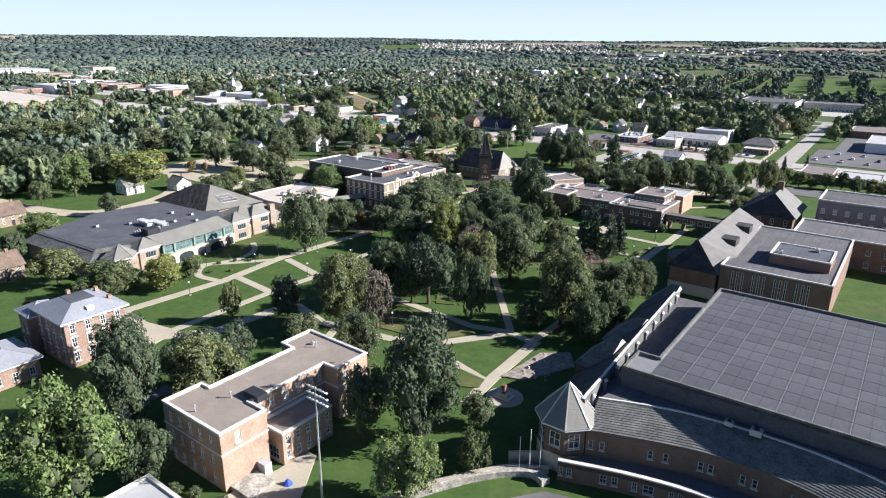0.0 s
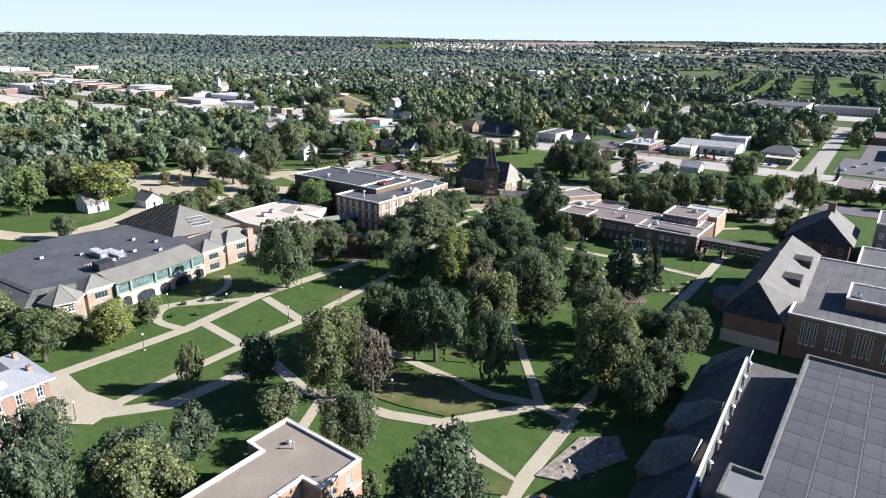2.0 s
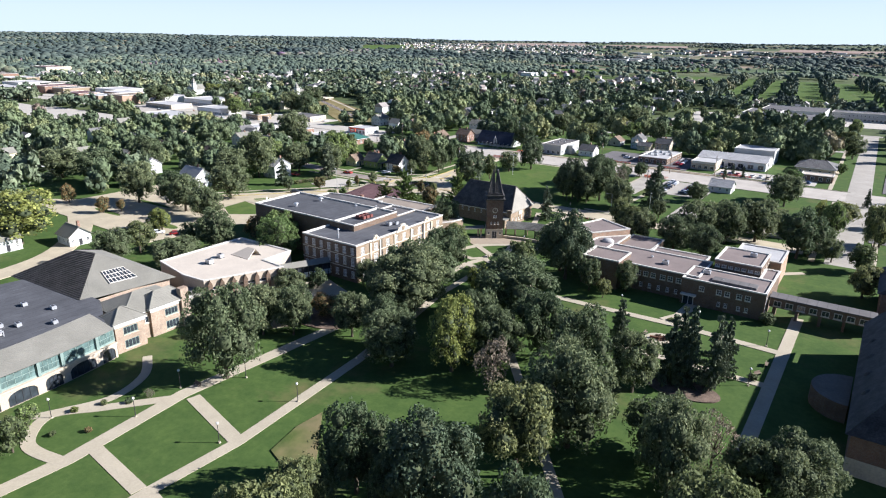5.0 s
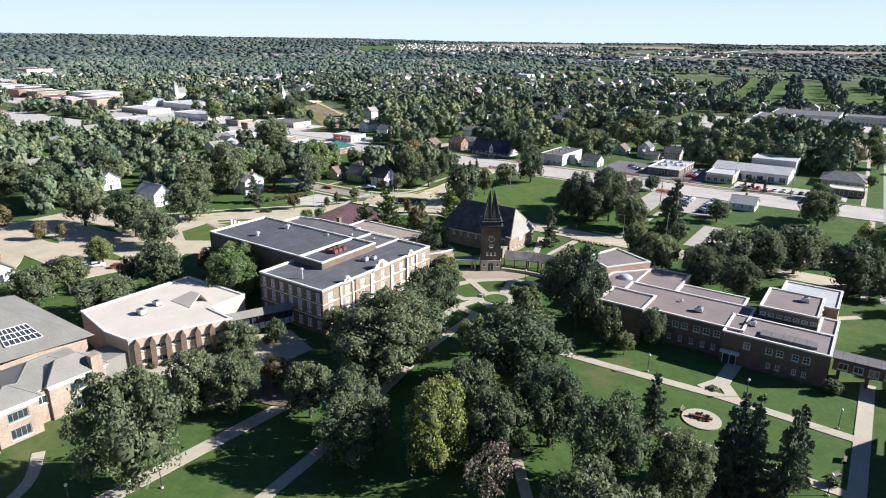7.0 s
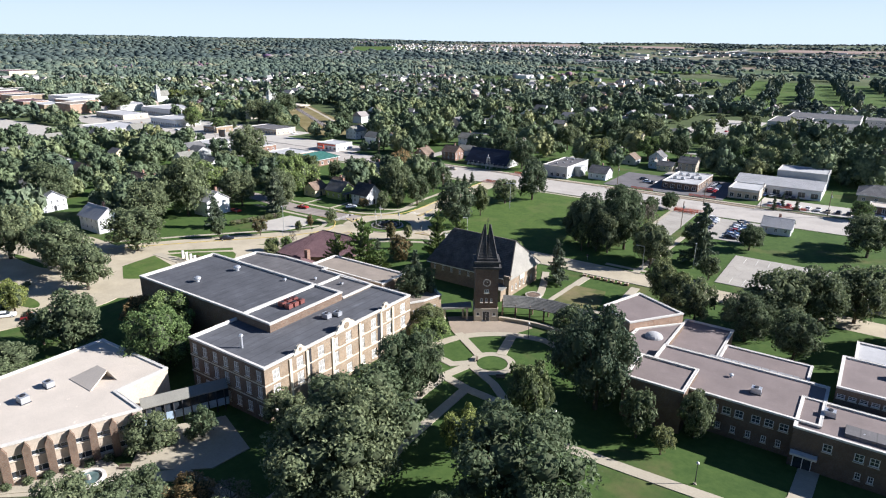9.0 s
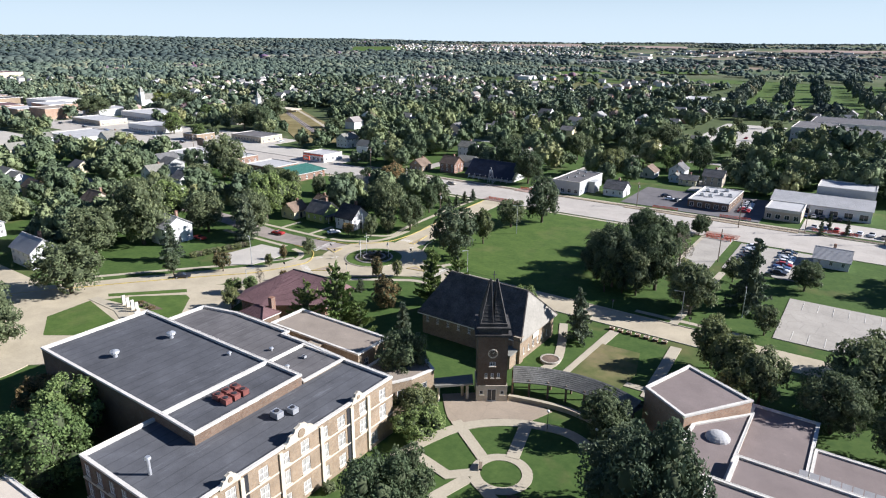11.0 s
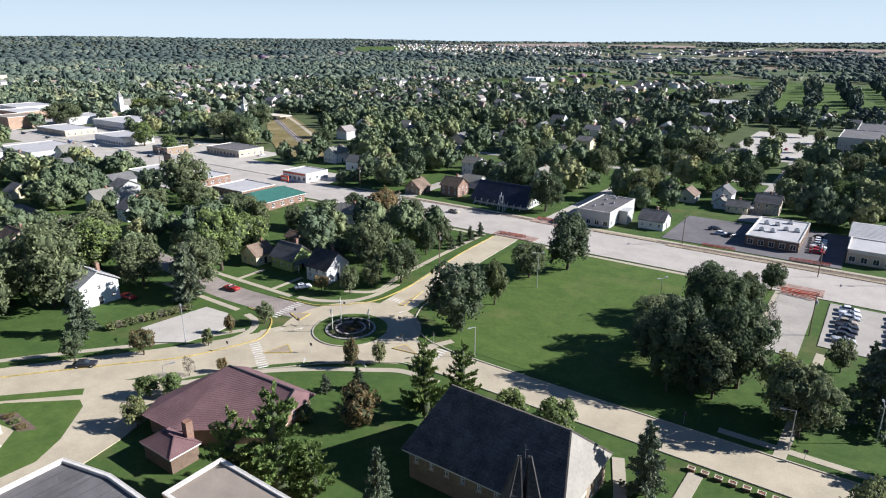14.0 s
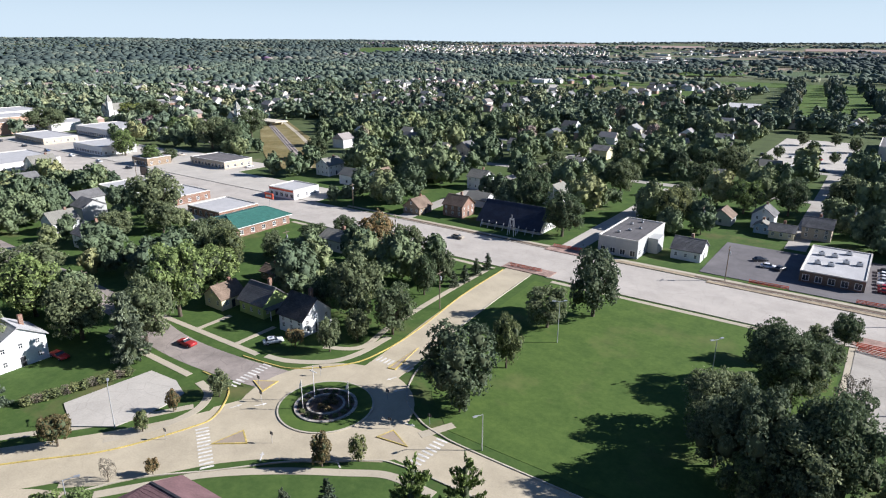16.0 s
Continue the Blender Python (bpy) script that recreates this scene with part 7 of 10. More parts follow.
def trunk_mesh(kind, seed):
    rng = random.Random(seed)
    bm = bmesh.new()
    if kind in "cp":
        tube(bm, (0, 0, -0.02), (0, 0, 0.5), 0.026, 0.012, 7)
    else:
        tube(bm, (0, 0, -0.02), (0.008, 0, 0.16), 0.034, 0.026, 8)
        tube(bm, (0.008, 0, 0.16), (0, 0.01, 0.5), 0.026, 0.014, 8)
        for k in range(9 if kind == "b" else 5):
            a = k * 2.4 + rng.random()
            r = rng.uniform(0.2, 0.34)
            z = 0.24 + 0.035 * k
            m = (r * 0.55 * math.cos(a), r * 0.55 * math.sin(a), z + 0.14)
            tube(bm, (0, 0, z), m, 0.014, 0.009, 5)
            tube(bm, m, (r * math.cos(a), r * math.sin(a), z + 0.34), 0.009, 0.003, 5)
    return mesh_of("trunk", bm, "bark")


TREES = {}
LOOK = {"n": "dense very dark green tree", "d": "dark green broadleaf tree", "g": "bright green broadleaf tree", "y": "yellow green broadleaf tree", "o": "olive green loose crowned tree", "r": "rust tinted broadleaf tree", "b": "thin grey nearly bare tree", "c": "blue green layered spruce", "p": "light green upswept pine"}
WHERE = {"lawn": "on the campus lawn", "street": "beside a street", "yard": "in a house yard", "grove": "in a grove beside the field"}
COUNT = [0]


def tree(x, y, h, w, kind="d", where="lawn"):
    COUNT[0] += 1
    v = (COUNT[0] * 7) % (7 if kind == "d" else 4)
    turn = (COUNT[0] * 67) % 360
    m = Matrix.LocRotScale((x, y, 0), Euler((0, 0, radians(turn))), (w * 1.06, w * 1.06, h * 1.02))
    fine = 3 if w > 9.5 and where in ("lawn", "grove") and kind in "dgoyrn" else (1 if w < 6 else 2)
    key = (kind, v, fine)
    block(x, x, y, y, w * 0.4)
    if key not in TREES:
        e = new("tree" if kind not in "cp" else "conifer")
        for nm, me in (("trunk", trunk_mesh(kind, v + 3)), ("crown", crown_mesh(kind, v * 11 + ord(kind), fine))):
            ob = new(nm, me)
            ob.parent = e
        tagged(e, LOOK[kind], "tree", "trees")
        TREES[key] = e
        ob = e
    else:
        ob = copy_thing(TREES[key], Matrix())
    ob.matrix_basis = m
    size = "tall " if h > 17 else ("small " if h < 7 else "")
    return tagged(ob, size + LOOK[kind] + " " + WHERE[where], "tree" if kind not in "cp" else "conifer", "trees " + WHERE[where])


def grow(where, rows):
    for r in rows:
        tree(*r, where=where)

grow("lawn", [(-139.3, 174.7, 15.9, 18.6, "d"), (-147.5, 202.7, 15.5, 11.3, "d"), (-161.3, 229.3, 8, 8, "o"), (-124.3, 207.3, 15.6, 9, "o"), (-130.3, 196.3, 9.7, 7.7, "y"), (-116.3, 188.2, 17.4, 20.5, "d"), (-104.2, 215.8, 5.7, 3.9, "o"), (-100.9, 223.9, 9.4, 6.1, "d"), (-109.1, 218.1, 9.9, 5.9, "d"), (-195.4, 183.9, 14.9, 14.6, "g"), (-169.4, 175.2, 5.9, 5, "d"), (-172, 167.7, 7.4, 8.2, "d"), (-155, 163.6, 6.0, 8.5, "r"), (-159.7, 185.1, 7.8, 7.8, "d"), (-148.9, 130.3, 21, 15.2, "d"), (-158.6, 147.6, 11.4, 8.2, "d"), (-153, 151.6, 11.4, 8.2, "d"), (-149.7, 166.2, 6.2, 7.0, "b")])
grow("lawn", [(-131.7, 159.5, 13.1, 10.5, "d"), (-114.2, 159.2, 17.1, 12.1, "y"), (-115, 171.5, 14.4, 9.1, "d"), (-139.9, 180.1, 18, 16.9, "d"), (-144.5, 176.8, 14.4, 9.1, "d"), (-147, 207.5, 14.2, 10.2, "d"), (-103, 176.2, 15.9, 12.1, "d"), (-91.6, 170.5, 17.4, 12.5, "d"), (-103.1, 157.1, 11.5, 8, "b"), (-81.3, 173.4, 13.2, 10.1, "d"), (-76.5, 181, 16, 6.5, "c"), (-73.7, 183, 17.5, 6.8, "c"), (-69, 183.7, 16.5, 6.8, "c"), (-90.3, 190.4, 12.2, 5.8, "c"), (-118.3, 222.6, 20.5, 14.2, "n"), (-65.7, 223.8, 3.1, 3.5, "d"), (-101.2, 269.5, 12.5, 12.6, "d"), (-202.7, 190.9, 14, 15.1, "g")])
grow("lawn", [(-213.1, 161.2, 10.3, 14.9, "d"), (-198.8, 266.5, 8.8, 7.6, "r"), (-104.9, 120.4, 15.6, 11.1, "d"), (-91.6, 121.3, 18.9, 14.5, "n"), (-77.4, 120.3, 17.2, 9.5, "d"), (-58.3, 130.1, 19.9, 14.4, "o"), (-66.4, 145.7, 18, 10.5, "d"), (-56.4, 154.1, 10.2, 8.7, "d"), (-50.6, 152.4, 12, 9.7, "d"), (-84.1, 149.6, 20.2, 15.9, "d"), (-87.3, 137.7, 17.4, 13, "o"), (-143.3, 185.5, 16.4, 20.8, "d"), (-118.2, 174.3, 12.1, 9.9, "d"), (-141.6, 158.9, 11.4, 8.5, "d"), (-62.6, 155.9, 11.5, 7.1, "b"), (-47.4, 135.2, 9.6, 7.2, "d"), (-55.3, 132.3, 11.6, 8.1, "d")])
grow("lawn", [(-103.9, 107.7, 14.3, 9.6, "o"), (-95.6, 119.2, 11.7, 9.2, "d"), (-99, 97.4, 19.9, 13.1, "o"), (-92.3, 102.4, 16.2, 7.9, "b"), (-111.5, 91.8, 12.4, 7.6, "n"), (-121.8, 83.5, 10.8, 5, "o"), (-98.7, 60.2, 13.9, 12.8, "n"), (-102.6, 71.2, 10.2, 8.1, "n"), (-115.3, 54, 14.1, 10.9, "n"), (-156.9, 71.7, 11.9, 14.1, "o"), (-154.5, 85.1, 9.6, 11.9, "y"), (-156.7, 94.6, 7.3, 5.6, "o"), (-161.4, 150.1, 11.3, 10.4, "d"), (-157.3, 156.7, 10.1, 9.8, "d"), (-122.5, 228.2, 15.3, 15.5, "n"), (-75.9, 185.2, 16.3, 5.9, "c"), (-68.3, 191.1, 13.8, 5.6, "c"), (-63.1, 124.5, 7.9, 7.7, "d")])
grow("lawn", [(-70, 154.9, 12.1, 12.4, "d"), (-50.4, 157.3, 12.1, 11.1, "d"), (-50.2, 138.1, 11.7, 9.3, "d"), (-49.1, 125.5, 12, 8, "d"), (-108.2, 166.9, 13.4, 11.1, "d"), (-125.5, 153.6, 13.3, 12.6, "d"), (-103.7, 112, 10.5, 7.1, "o"), (-83.9, 29.8, 22.2, 15.5, "g"), (-97.2, 45.7, 20.5, 11, "n"), (-91.9, 56.3, 17, 13.6, "o"), (-81.5, 39.2, 12, 8.4, "d"), (-100.9, 87.4, 6.7, 8.9, "d"), (-83.7, 87.5, 12.6, 10.4, "d"), (-56.8, 74.4, 23, 15.5, "n"), (-64.3, 68.7, 13.9, 7.6, "n"), (-47.9, 60.4, 12.1, 10.2, "g"), (-43.9, 71.6, 8.7, 5.4, "o"), (-51.1, 83.6, 6.5, 6.2, "d")])
grow("lawn", [(-72.8, 79.4, 7.3, 4.3, "d"), (-113.1, 272.2, 12, 9, "d"), (-117.2, 267.6, 8.9, 7.6, "o"), (-169.7, 236.7, 13.8, 10.6, "d"), (-132.8, 244.8, 9.6, 8.9, "d"), (-158.7, 226.5, 6.5, 9.3, "g"), (-195.3, 245.4, 19.0, 11.0, "p"), (-202.3, 242.7, 14.2, 8.6, "p"), (-191.7, 248.4, 10, 7.4, "p"), (-209.6, 262.5, 3.6, 4.4, "d"), (-181.9, 251.9, 11.5, 5, "c"), (-211.9, 271.2, 4.1, 3.1, "c")])
grow("street", [(-215.1, 200, 8, 8, "d"), (-218, 178.3, 14.4, 12.6, "d"), (-96.3, 278.7, 16.4, 14.1, "d"), (-89.2, 286.8, 15.8, 13.9, "d"), (-81.2, 295.6, 15.7, 14.1, "d"), (-67, 284.3, 17.1, 14.3, "d"), (-119.1, 276.8, 11.6, 10.5, "o"), (-227.4, 176.3, 8.7, 7.7, "d"), (-254.5, 181.3, 7.5, 8.5, "y"), (-235.2, 162.9, 11, 10.3, "o"), (-232.8, 153.1, 11.3, 11.2, "d"), (-268.6, 201.2, 14.7, 15.2, "d"), (-251.6, 198.6, 13.1, 12.6, "d"), (-290.7, 180.7, 6.8, 5.6, "r"), (-287.1, 185.8, 5.3, 3.8, "r"), (-272.6, 225.1, 15, 16.7, "d"), (-151.7, 277.6, 13.6, 7.2, "c"), (-202.9, 362.7, 17.5, 14.5, "n")])
grow("street", [(-209.1, 350.1, 10.9, 11.4, "d"), (-207, 327.1, 13.4, 7.3, "o"), (-207.0, 310.0, 16.5, 15.0, "n"), (-205.6, 307.6, 6.5, 5.0, "n"), (-134.9, 308, 13.6, 11.9, "d"), (-123.4, 319.7, 20.1, 12, "c"), (-123.8, 281.7, 12.2, 9.5, "o"), (-117.4, 305.4, 7.7, 5.8, "d"), (-190.8, 275, 15.8, 7.6, "p"), (-187.4, 282, 13.4, 6.8, "p"), (-177.7, 283.2, 6.6, 6.6, "g"), (-168.4, 281.6, 8.7, 8.3, "g"), (-207.4, 275.7, 5, 3.3, "c"), (-238.1, 250.2, 4.9, 4.7, "g"), (-234.4, 252.9, 5.3, 4.5, "g"), (-230.3, 243.6, 5.9, 4.9, "o"), (-254.6, 259.3, 6.4, 5.5, "r"), (-263.5, 249.2, 7.2, 5, "d"), (-275.6, 256.6, 13.1, 8, "c")])
grow("street", [(-272.3, 282.4, 16.9, 9.5, "c"), (-246, 285, 5.6, 4.6, "d"), (-214.7, 281.6, 6.3, 4.2, "r"), (-210.7, 286, 5, 3.3, "o"), (-238.7, 259.6, 4.2, 2.7, "b"), (-234.6, 264.5, 3.2, 2.3, "r"), (-248.4, 276.8, 5, 2.4, "r"), (-247, 270, 4.2, 3, "o"), (-130.8, 338.1, 7.7, 5.8, "d"), (-136.9, 313.4, 12.8, 12.6, "o"), (-126, 330.7, 12.1, 6.5, "c"), (-236.6, 325.5, 13, 10.7, "d"), (-278, 289, 16.3, 13.7, "d"), (-274.3, 283.4, 13.8, 7.2, "c"), (-292.5, 282, 15.2, 14, "d"), (-314.6, 281.6, 16.3, 16.5, "g"), (-332.2, 287.1, 14.4, 19.6, "d")])
grow("grove", [(-157.5, 314.5, 19, 12, "n"), (-156.6, 346.4, 14.5, 13, "d"), (-147.0, 319.0, 19.5, 13.5, "d"), (-157.8, 309.5, 10, 7, "o"), (-150.0, 312.0, 11, 7.5, "n"), (-152.6, 361.3, 9, 6.9, "d"), (-150.3, 383.6, 7, 5.9, "d"), (-164.9, 328.2, 12.7, 13.6, "d"), (-160, 350.4, 15.2, 13.1, "d"), (-163.5, 318.5, 13, 11, "n"), (-151.6, 316.6, 16.4, 16.4, "d"), (-150.3, 380, 7.3, 6.3, "d"), (-155.4, 376.3, 5.6, 5.1, "d"), (-155.3, 351.2, 8.6, 9.8, "o"), (-147, 343.2, 11.3, 6.9, "b"), (-153.6, 311.5, 9, 6, "d")])
grow("yard", [(-248.5, 325.4, 18.1, 14.2, "d"), (-240.6, 317.9, 8, 5.9, "d"), (-242.3, 310.8, 8.2, 5.2, "d"), (-245.4, 349.3, 11.9, 7.6, "d"), (-246.4, 358.9, 10.4, 7.3, "d"), (-242.2, 376.5, 5.5, 3.7, "c"), (-242.3, 370.4, 5.6, 3.6, "c"), (-241.9, 363.9, 5.3, 3.5, "c"), (-242.5, 359.1, 4.9, 3.5, "c"), (-265.7, 367, 12.7, 12.5, "d"), (-281.1, 369.5, 13.9, 13.8, "r"), (-258, 322.7, 10.5, 8.3, "d"), (-249.9, 307.7, 4.8, 4.5, "r"), (-303.4, 364.5, 7, 10.5, "d"), (-299.6, 375.4, 8.2, 8.8, "d"), (-285.8, 302.5, 19.9, 15.1, "g"), (-294.6, 319.5, 13.1, 13.9, "g"), (-324.5, 341.4, 10.6, 12.9, "d")])
grow("yard", [(-300.9, 344.6, 8.3, 7, "d")])

grow("street", [(-58.8, 331.8, 11, 12, "o"), (-45.9, 314.9, 12, 11, "o"), (-64.4, 289.1, 12, 14, "d"), (-87.9, 295.0, 11, 10, "d"), (-57.5, 286.7, 8, 7, "d"), (-82.3, 368.1, 12, 12, "d"), (-113.2, 351.0, 6.5, 6.5, "d"), (-47.8, 257.5, 10, 10, "o"), (-37.2, 347.8, 5, 5, "d"), (-44.0, 391.0, 8.5, 3, "c"), (-66.3, 511.5, 15, 14, "d"), (-67.5, 453.7, 6, 6, "g"), (-90.4, 522.9, 13, 12, "d"), (-110.0, 542.5, 14, 12, "d"), (-115.1, 406.1, 6.5, 2.6, "c"), (-113.3, 416.0, 6.5, 2.6, "c"), (-107.4, 410.8, 6.5, 2.6, "c"), (-85.0, 409.9, 8, 10, "g"), (-94.9, 289.0, 9, 9, "d"), (-94.6, 298.1, 10, 10, "d"), (-84.6, 305.9, 10, 9, "d"), (-75.3, 308.7, 10, 10, "d"), (-106.7, 489.9, 12, 10, "d"), (-122.4, 502.3, 13, 11, "d")])
grow("street", [(-113.2, 342.3, 8.8, 8.7, "d"), (-81, 356.7, 14.4, 14.4, "d"), (-60.2, 318.1, 14.4, 8.5, "g"), (-52.5, 376.5, 8.6, 3.5, "c"), (-47.4, 303.7, 18.1, 9.4, "o"), (-49.8, 281.1, 9.5, 8.4, "o"), (-90.8, 264.6, 11.9, 10.3, "d"), (-65.1, 335, 9.3, 7.7, "y"), (-274.3, 144.8, 17.9, 25.2, "y"), (-283.8, 120.7, 19.5, 15.4, "g"), (-329.6, 125.5, 17.5, 19.8, "d"), (-349.3, 123.3, 17.2, 15.4, "d"), (-276.5, 104.1, 11.2, 8.2, "o")])
grow("street", [(-227, 84.1, 10.6, 15.1, "g"), (-241.1, 114.3, 9.3, 7.8, "d"), (-293.4, 138.5, 20.8, 16.5, "d"), (-411.1, 183.7, 19.7, 20.9, "d"), (-416.3, 171.2, 18.7, 20.5, "o"), (-437.2, 162.5, 19.6, 24.3, "d"), (-209.7, 70.1, 10.2, 7.5, "d"), (-180.4, 69.2, 11.0, 13.0, "o"), (-168.1, 75, 8.0, 9.0, "g"), (-162.8, 81.2, 6.0, 6.2, "g"), (-155.5, 86.9, 7.0, 6.4, "y"), (-161.8, 99.1, 4.9, 4.3, "g"), (-279.6, 203.9, 15.1, 13.9, "d"), (-295.6, 198, 17.7, 15.1, "d")])
grow("street", [(-252, 180.8, 7.8, 6.8, "y"), (-215, 192.4, 9.6, 8.8, "r"), (-295.6, 244, 17.1, 15.9, "d"), (-297.4, 260.6, 23.5, 18.3, "d"), (-369.3, 202.6, 14.8, 23.7, "d"), (-343, 205.9, 16.9, 20.1, "d"), (-352.4, 235.7, 18.4, 19, "d"), (-317.4, 180.7, 7.9, 6.8, "r")])
grow("street", [(-519.5, 418.2, 15.9, 16, "g"), (-671.1, 441.3, 18.3, 29.6, "d"), (-499.8, 464, 20.7, 21.9, "d"), (-483.7, 465.2, 19.3, 17.3, "d"), (-525, 513.9, 20.6, 22.4, "d"), (-582.5, 492.5, 12.7, 18.3, "g"), (-651.4, 517.2, 19.6, 29.8, "d"), (-677.5, 512.1, 16.3, 20.9, "y"), (-367.5, 345.2, 21.2, 20.7, "d"), (-355.6, 341.2, 11.8, 12.8, "d"), (-360.8, 327.3, 10.4, 12.3, "d"), (-313.9, 328.6, 15.2, 11.9, "d"), (-303, 330.3, 14, 11.6, "o"), (-304.4, 347.5, 8.8, 6.1, "d"), (-453.2, 333, 11.6, 10.6, "o"), (-482.8, 424.5, 7.4, 8.3, "d"), (-483.1, 413.4, 11, 12.5, "g"), (-420.2, 477.9, 13.7, 13, "d")])


# ---- houses, shops and town ----
HOUSE_LABEL = {"white_wall": "white", "cream_wall": "cream", "green_wall": "green", "grey_wall": "grey", "blue_wall": "blue grey", "tan_wall": "tan", "tan_brick": "tan brick", "red_brick": "red brick"}


def plain_house(e, x0, x1, y0, y1, ze, zr, wall_mat, roof, along):
    """Walls with their gables in one mesh, and the two roof slopes in another."""
    bm, rf = boxes((x0, x1, y0, y1, 0, ze)), bmesh.new()
    xm, ym, o = (x0 + x1) / 2, (y0 + y1) / 2, 0.4
    ends = [[(x, y0, ze), (x, y1, ze), (x, ym, zr - 0.1)] for x in (x0, x1)] if along == "x" else [[(x0, y, ze), (x1, y, ze), (xm, y, zr - 0.1)] for y in (y0, y1)]
    for t in ends:
        bm.faces.new([bm.verts.new(p) for p in t])
    part("wall", bm, wall_mat, e)
    if along == "x":
        plate(rf, (x0 - o, y0 - o, ze - 0.2), (x1 + o, y0 - o, ze - 0.2), (x1 + o, ym, zr), (x0 - o, ym, zr))
        plate(rf, (x1 + o, y1 + o, ze - 0.2), (x0 - o, y1 + o, ze - 0.2), (x0 - o, ym, zr), (x1 + o, ym, zr))
    else:
        plate(rf, (x1 + o, y0 - o, ze - 0.2), (x1 + o, y1 + o, ze - 0.2), (xm, y1 + o, zr), (xm, y0 - o, zr))
        plate(rf, (x0 - o, y1 + o, ze - 0.2), (x0 - o, y0 - o, ze - 0.2), (xm, y0 - o, zr), (xm, y1 + o, zr))
    part("roof", rf, roof, e)
    part("window", boxes((xm - 0.5, xm + 0.5, y0 - 0.03, y0 + 0.03, 1.0, 2.2)), "glass", e)


def house(x, y, w, d, h=5.2, rise=3.0, along="y", wall_mat="white_wall", roof="shingle", detail=True, porch=False, turn=0.0):
    """A timber house with a gabled roof; built at its place, turned about it."""
    e = thing("house", "%s %s house with %s roof among trees" % ("two storey" if h > 4 else "single storey", HOUSE_LABEL[wall_mat], M[roof].name.replace("_", " ")), "house", x, y, 0, "houses")
    block(x - w / 2, x + w / 2 + (5 if detail else 2), y - d / 2 - (6 if detail else 3), y + d / 2, 2)
    x0, x1, y0, y1 = x - w / 2, x + w / 2, y - d / 2, y + d / 2
    if detail:
        rows = [(1.0, 1.3, 0.95, max(2, int(w / 2.6)))] + ([(h - 2.0, 1.3, 0.95, max(2, int(w / 2.6)))] if h > 4 else [])
        walls(e, rect(x0, x1, y0, y1), 0, h, wall_mat, sides={0: rows, 1: rows, 2: (), 3: ()}, style={"sill": False})
    else:
        plain_house(e, x0, x1, y0, y1, h, h + rise, wall_mat, roof, along)
        return e
    gable_roof(e, x0, x1, y0, y1, h, h + rise, roof, 0.45, along, wall_mat, 0.5 if detail else 1.2)
    if detail:
        dr = part("door", boxes((x1, x1 + 0.06, y - 0.5, y + 0.5, 0.1, 2.2)), "dark_metal", e)
        part("chimney", boxes((x - 0.4, x + 0.4, y + d * 0.2, y + d * 0.2 + 0.8, h, h + rise + 0.8)), "red_brick", e)
        if along == "y":
            for yy in (y0 - 0.02, y1 + 0.02):
                window(e, x, yy + (-0.0 if yy < y else 0), h + rise * 0.25, 0 if yy < y else 180, 0.9, 1.1)
    if porch:
        part("porch_roof", boxes((x1, x1 + 2.2, y0 + 0.4, y1 - 0.4, 2.5, 2.75)), roof, e)
        for yy in (y0 + 0.7, y, y1 - 0.7):
            part("porch_post", boxes((x1 + 1.95, x1 + 2.1, yy - 0.08, yy + 0.08, 0, 2.5)), "trim", e)
    if turn:
        e.rotation_euler = (0, 0, radians(turn))
    return e


def shop(x0, x1, y0, y1, h=4.2, wall_mat="tan_brick", roof="pale_roof", label="", front=True, sign=None, glazed=True):
    e = thing("shop", label or "low flat roofed shop beside the avenue", "shop", (x0 + x1) / 2, (y0 + y1) / 2, 0, "shops along the avenue")
    block(x0, x1, y0, y1, 2)
    n = max(2, int((x1 - x0) / 3))
    m = max(2, int((y1 - y0) / 4))
    rows = [(0.6, 1.9, 1.8, n, 2, 1)] + ([(4.2, 1.5, 1.1, n)] if h > 6.5 else [])
    side = [(0.8, 1.6, 1.4, m)] + ([(4.2, 1.5, 1.1, m)] if h > 6.5 else [])
    walls(e, rect(x0, x1, y0, y1), 0, h - 0.3, wall_mat, sides={0: rows if front else (), 1: side if glazed else (), 2: (), 3: ()}, style={"sill": False})
    flat_roof(e, rect(x0, x1, y0, y1), h, roof, 0.3, width=0.3)
    if sign:
        part("fascia", boxes((x0 + 0.5, x1 - 0.5, y0 - 0.15, y0 - 0.02, h - 1.1, h - 0.35)), sign, e)
    return e


# houses near the roundabout
house(-256.0, 316.5, 8.0, 9.0, 4.6, 3.8, "x", "white_wall", "slate")
house(-272.0, 317.5, 9.0, 8.5, 3.8, 3.4, "x", "green_wall", "shingle", True, True)
house(-283.5, 314.0, 7.0, 7.0, 3.4, 2.6, "y", "cream_wall", "brown_shingle")
house(-288.5, 334.0, 5.0, 4.5, 2.6, 1.4, "x", "tan_brick", "brown_shingle")
house(-289.0, 343.5, 6.0, 6.0, 3.0, 1.8, "x", "white_wall", "pale_slate")
house(-293.0, 366.0, 10.0, 9.0, 4.0, 2.0, "x", "white_wall", "pale_slate")
house(-293.5, 268.5, 8.5, 10.0, 6.0, 3.0, "x", "white_wall", "pale_roof")
house(-306.0, 231.5, 12.5, 8.0, 5.4, 3.2, "x", "white_wall", "pale_roof", True)
house(-337.0, 270.5, 8.0, 8.0, 5.6, 3.0, "y", "white_wall", "shingle")
house(-357.0, 277.0, 9.0, 8.0, 4.0, 3.0, "x", "tan_wall", "brown_shingle")
house(-350.0, 234.0, 12.0, 9.0, 5.0, 3.0, "x", "white_wall", "pale_roof")
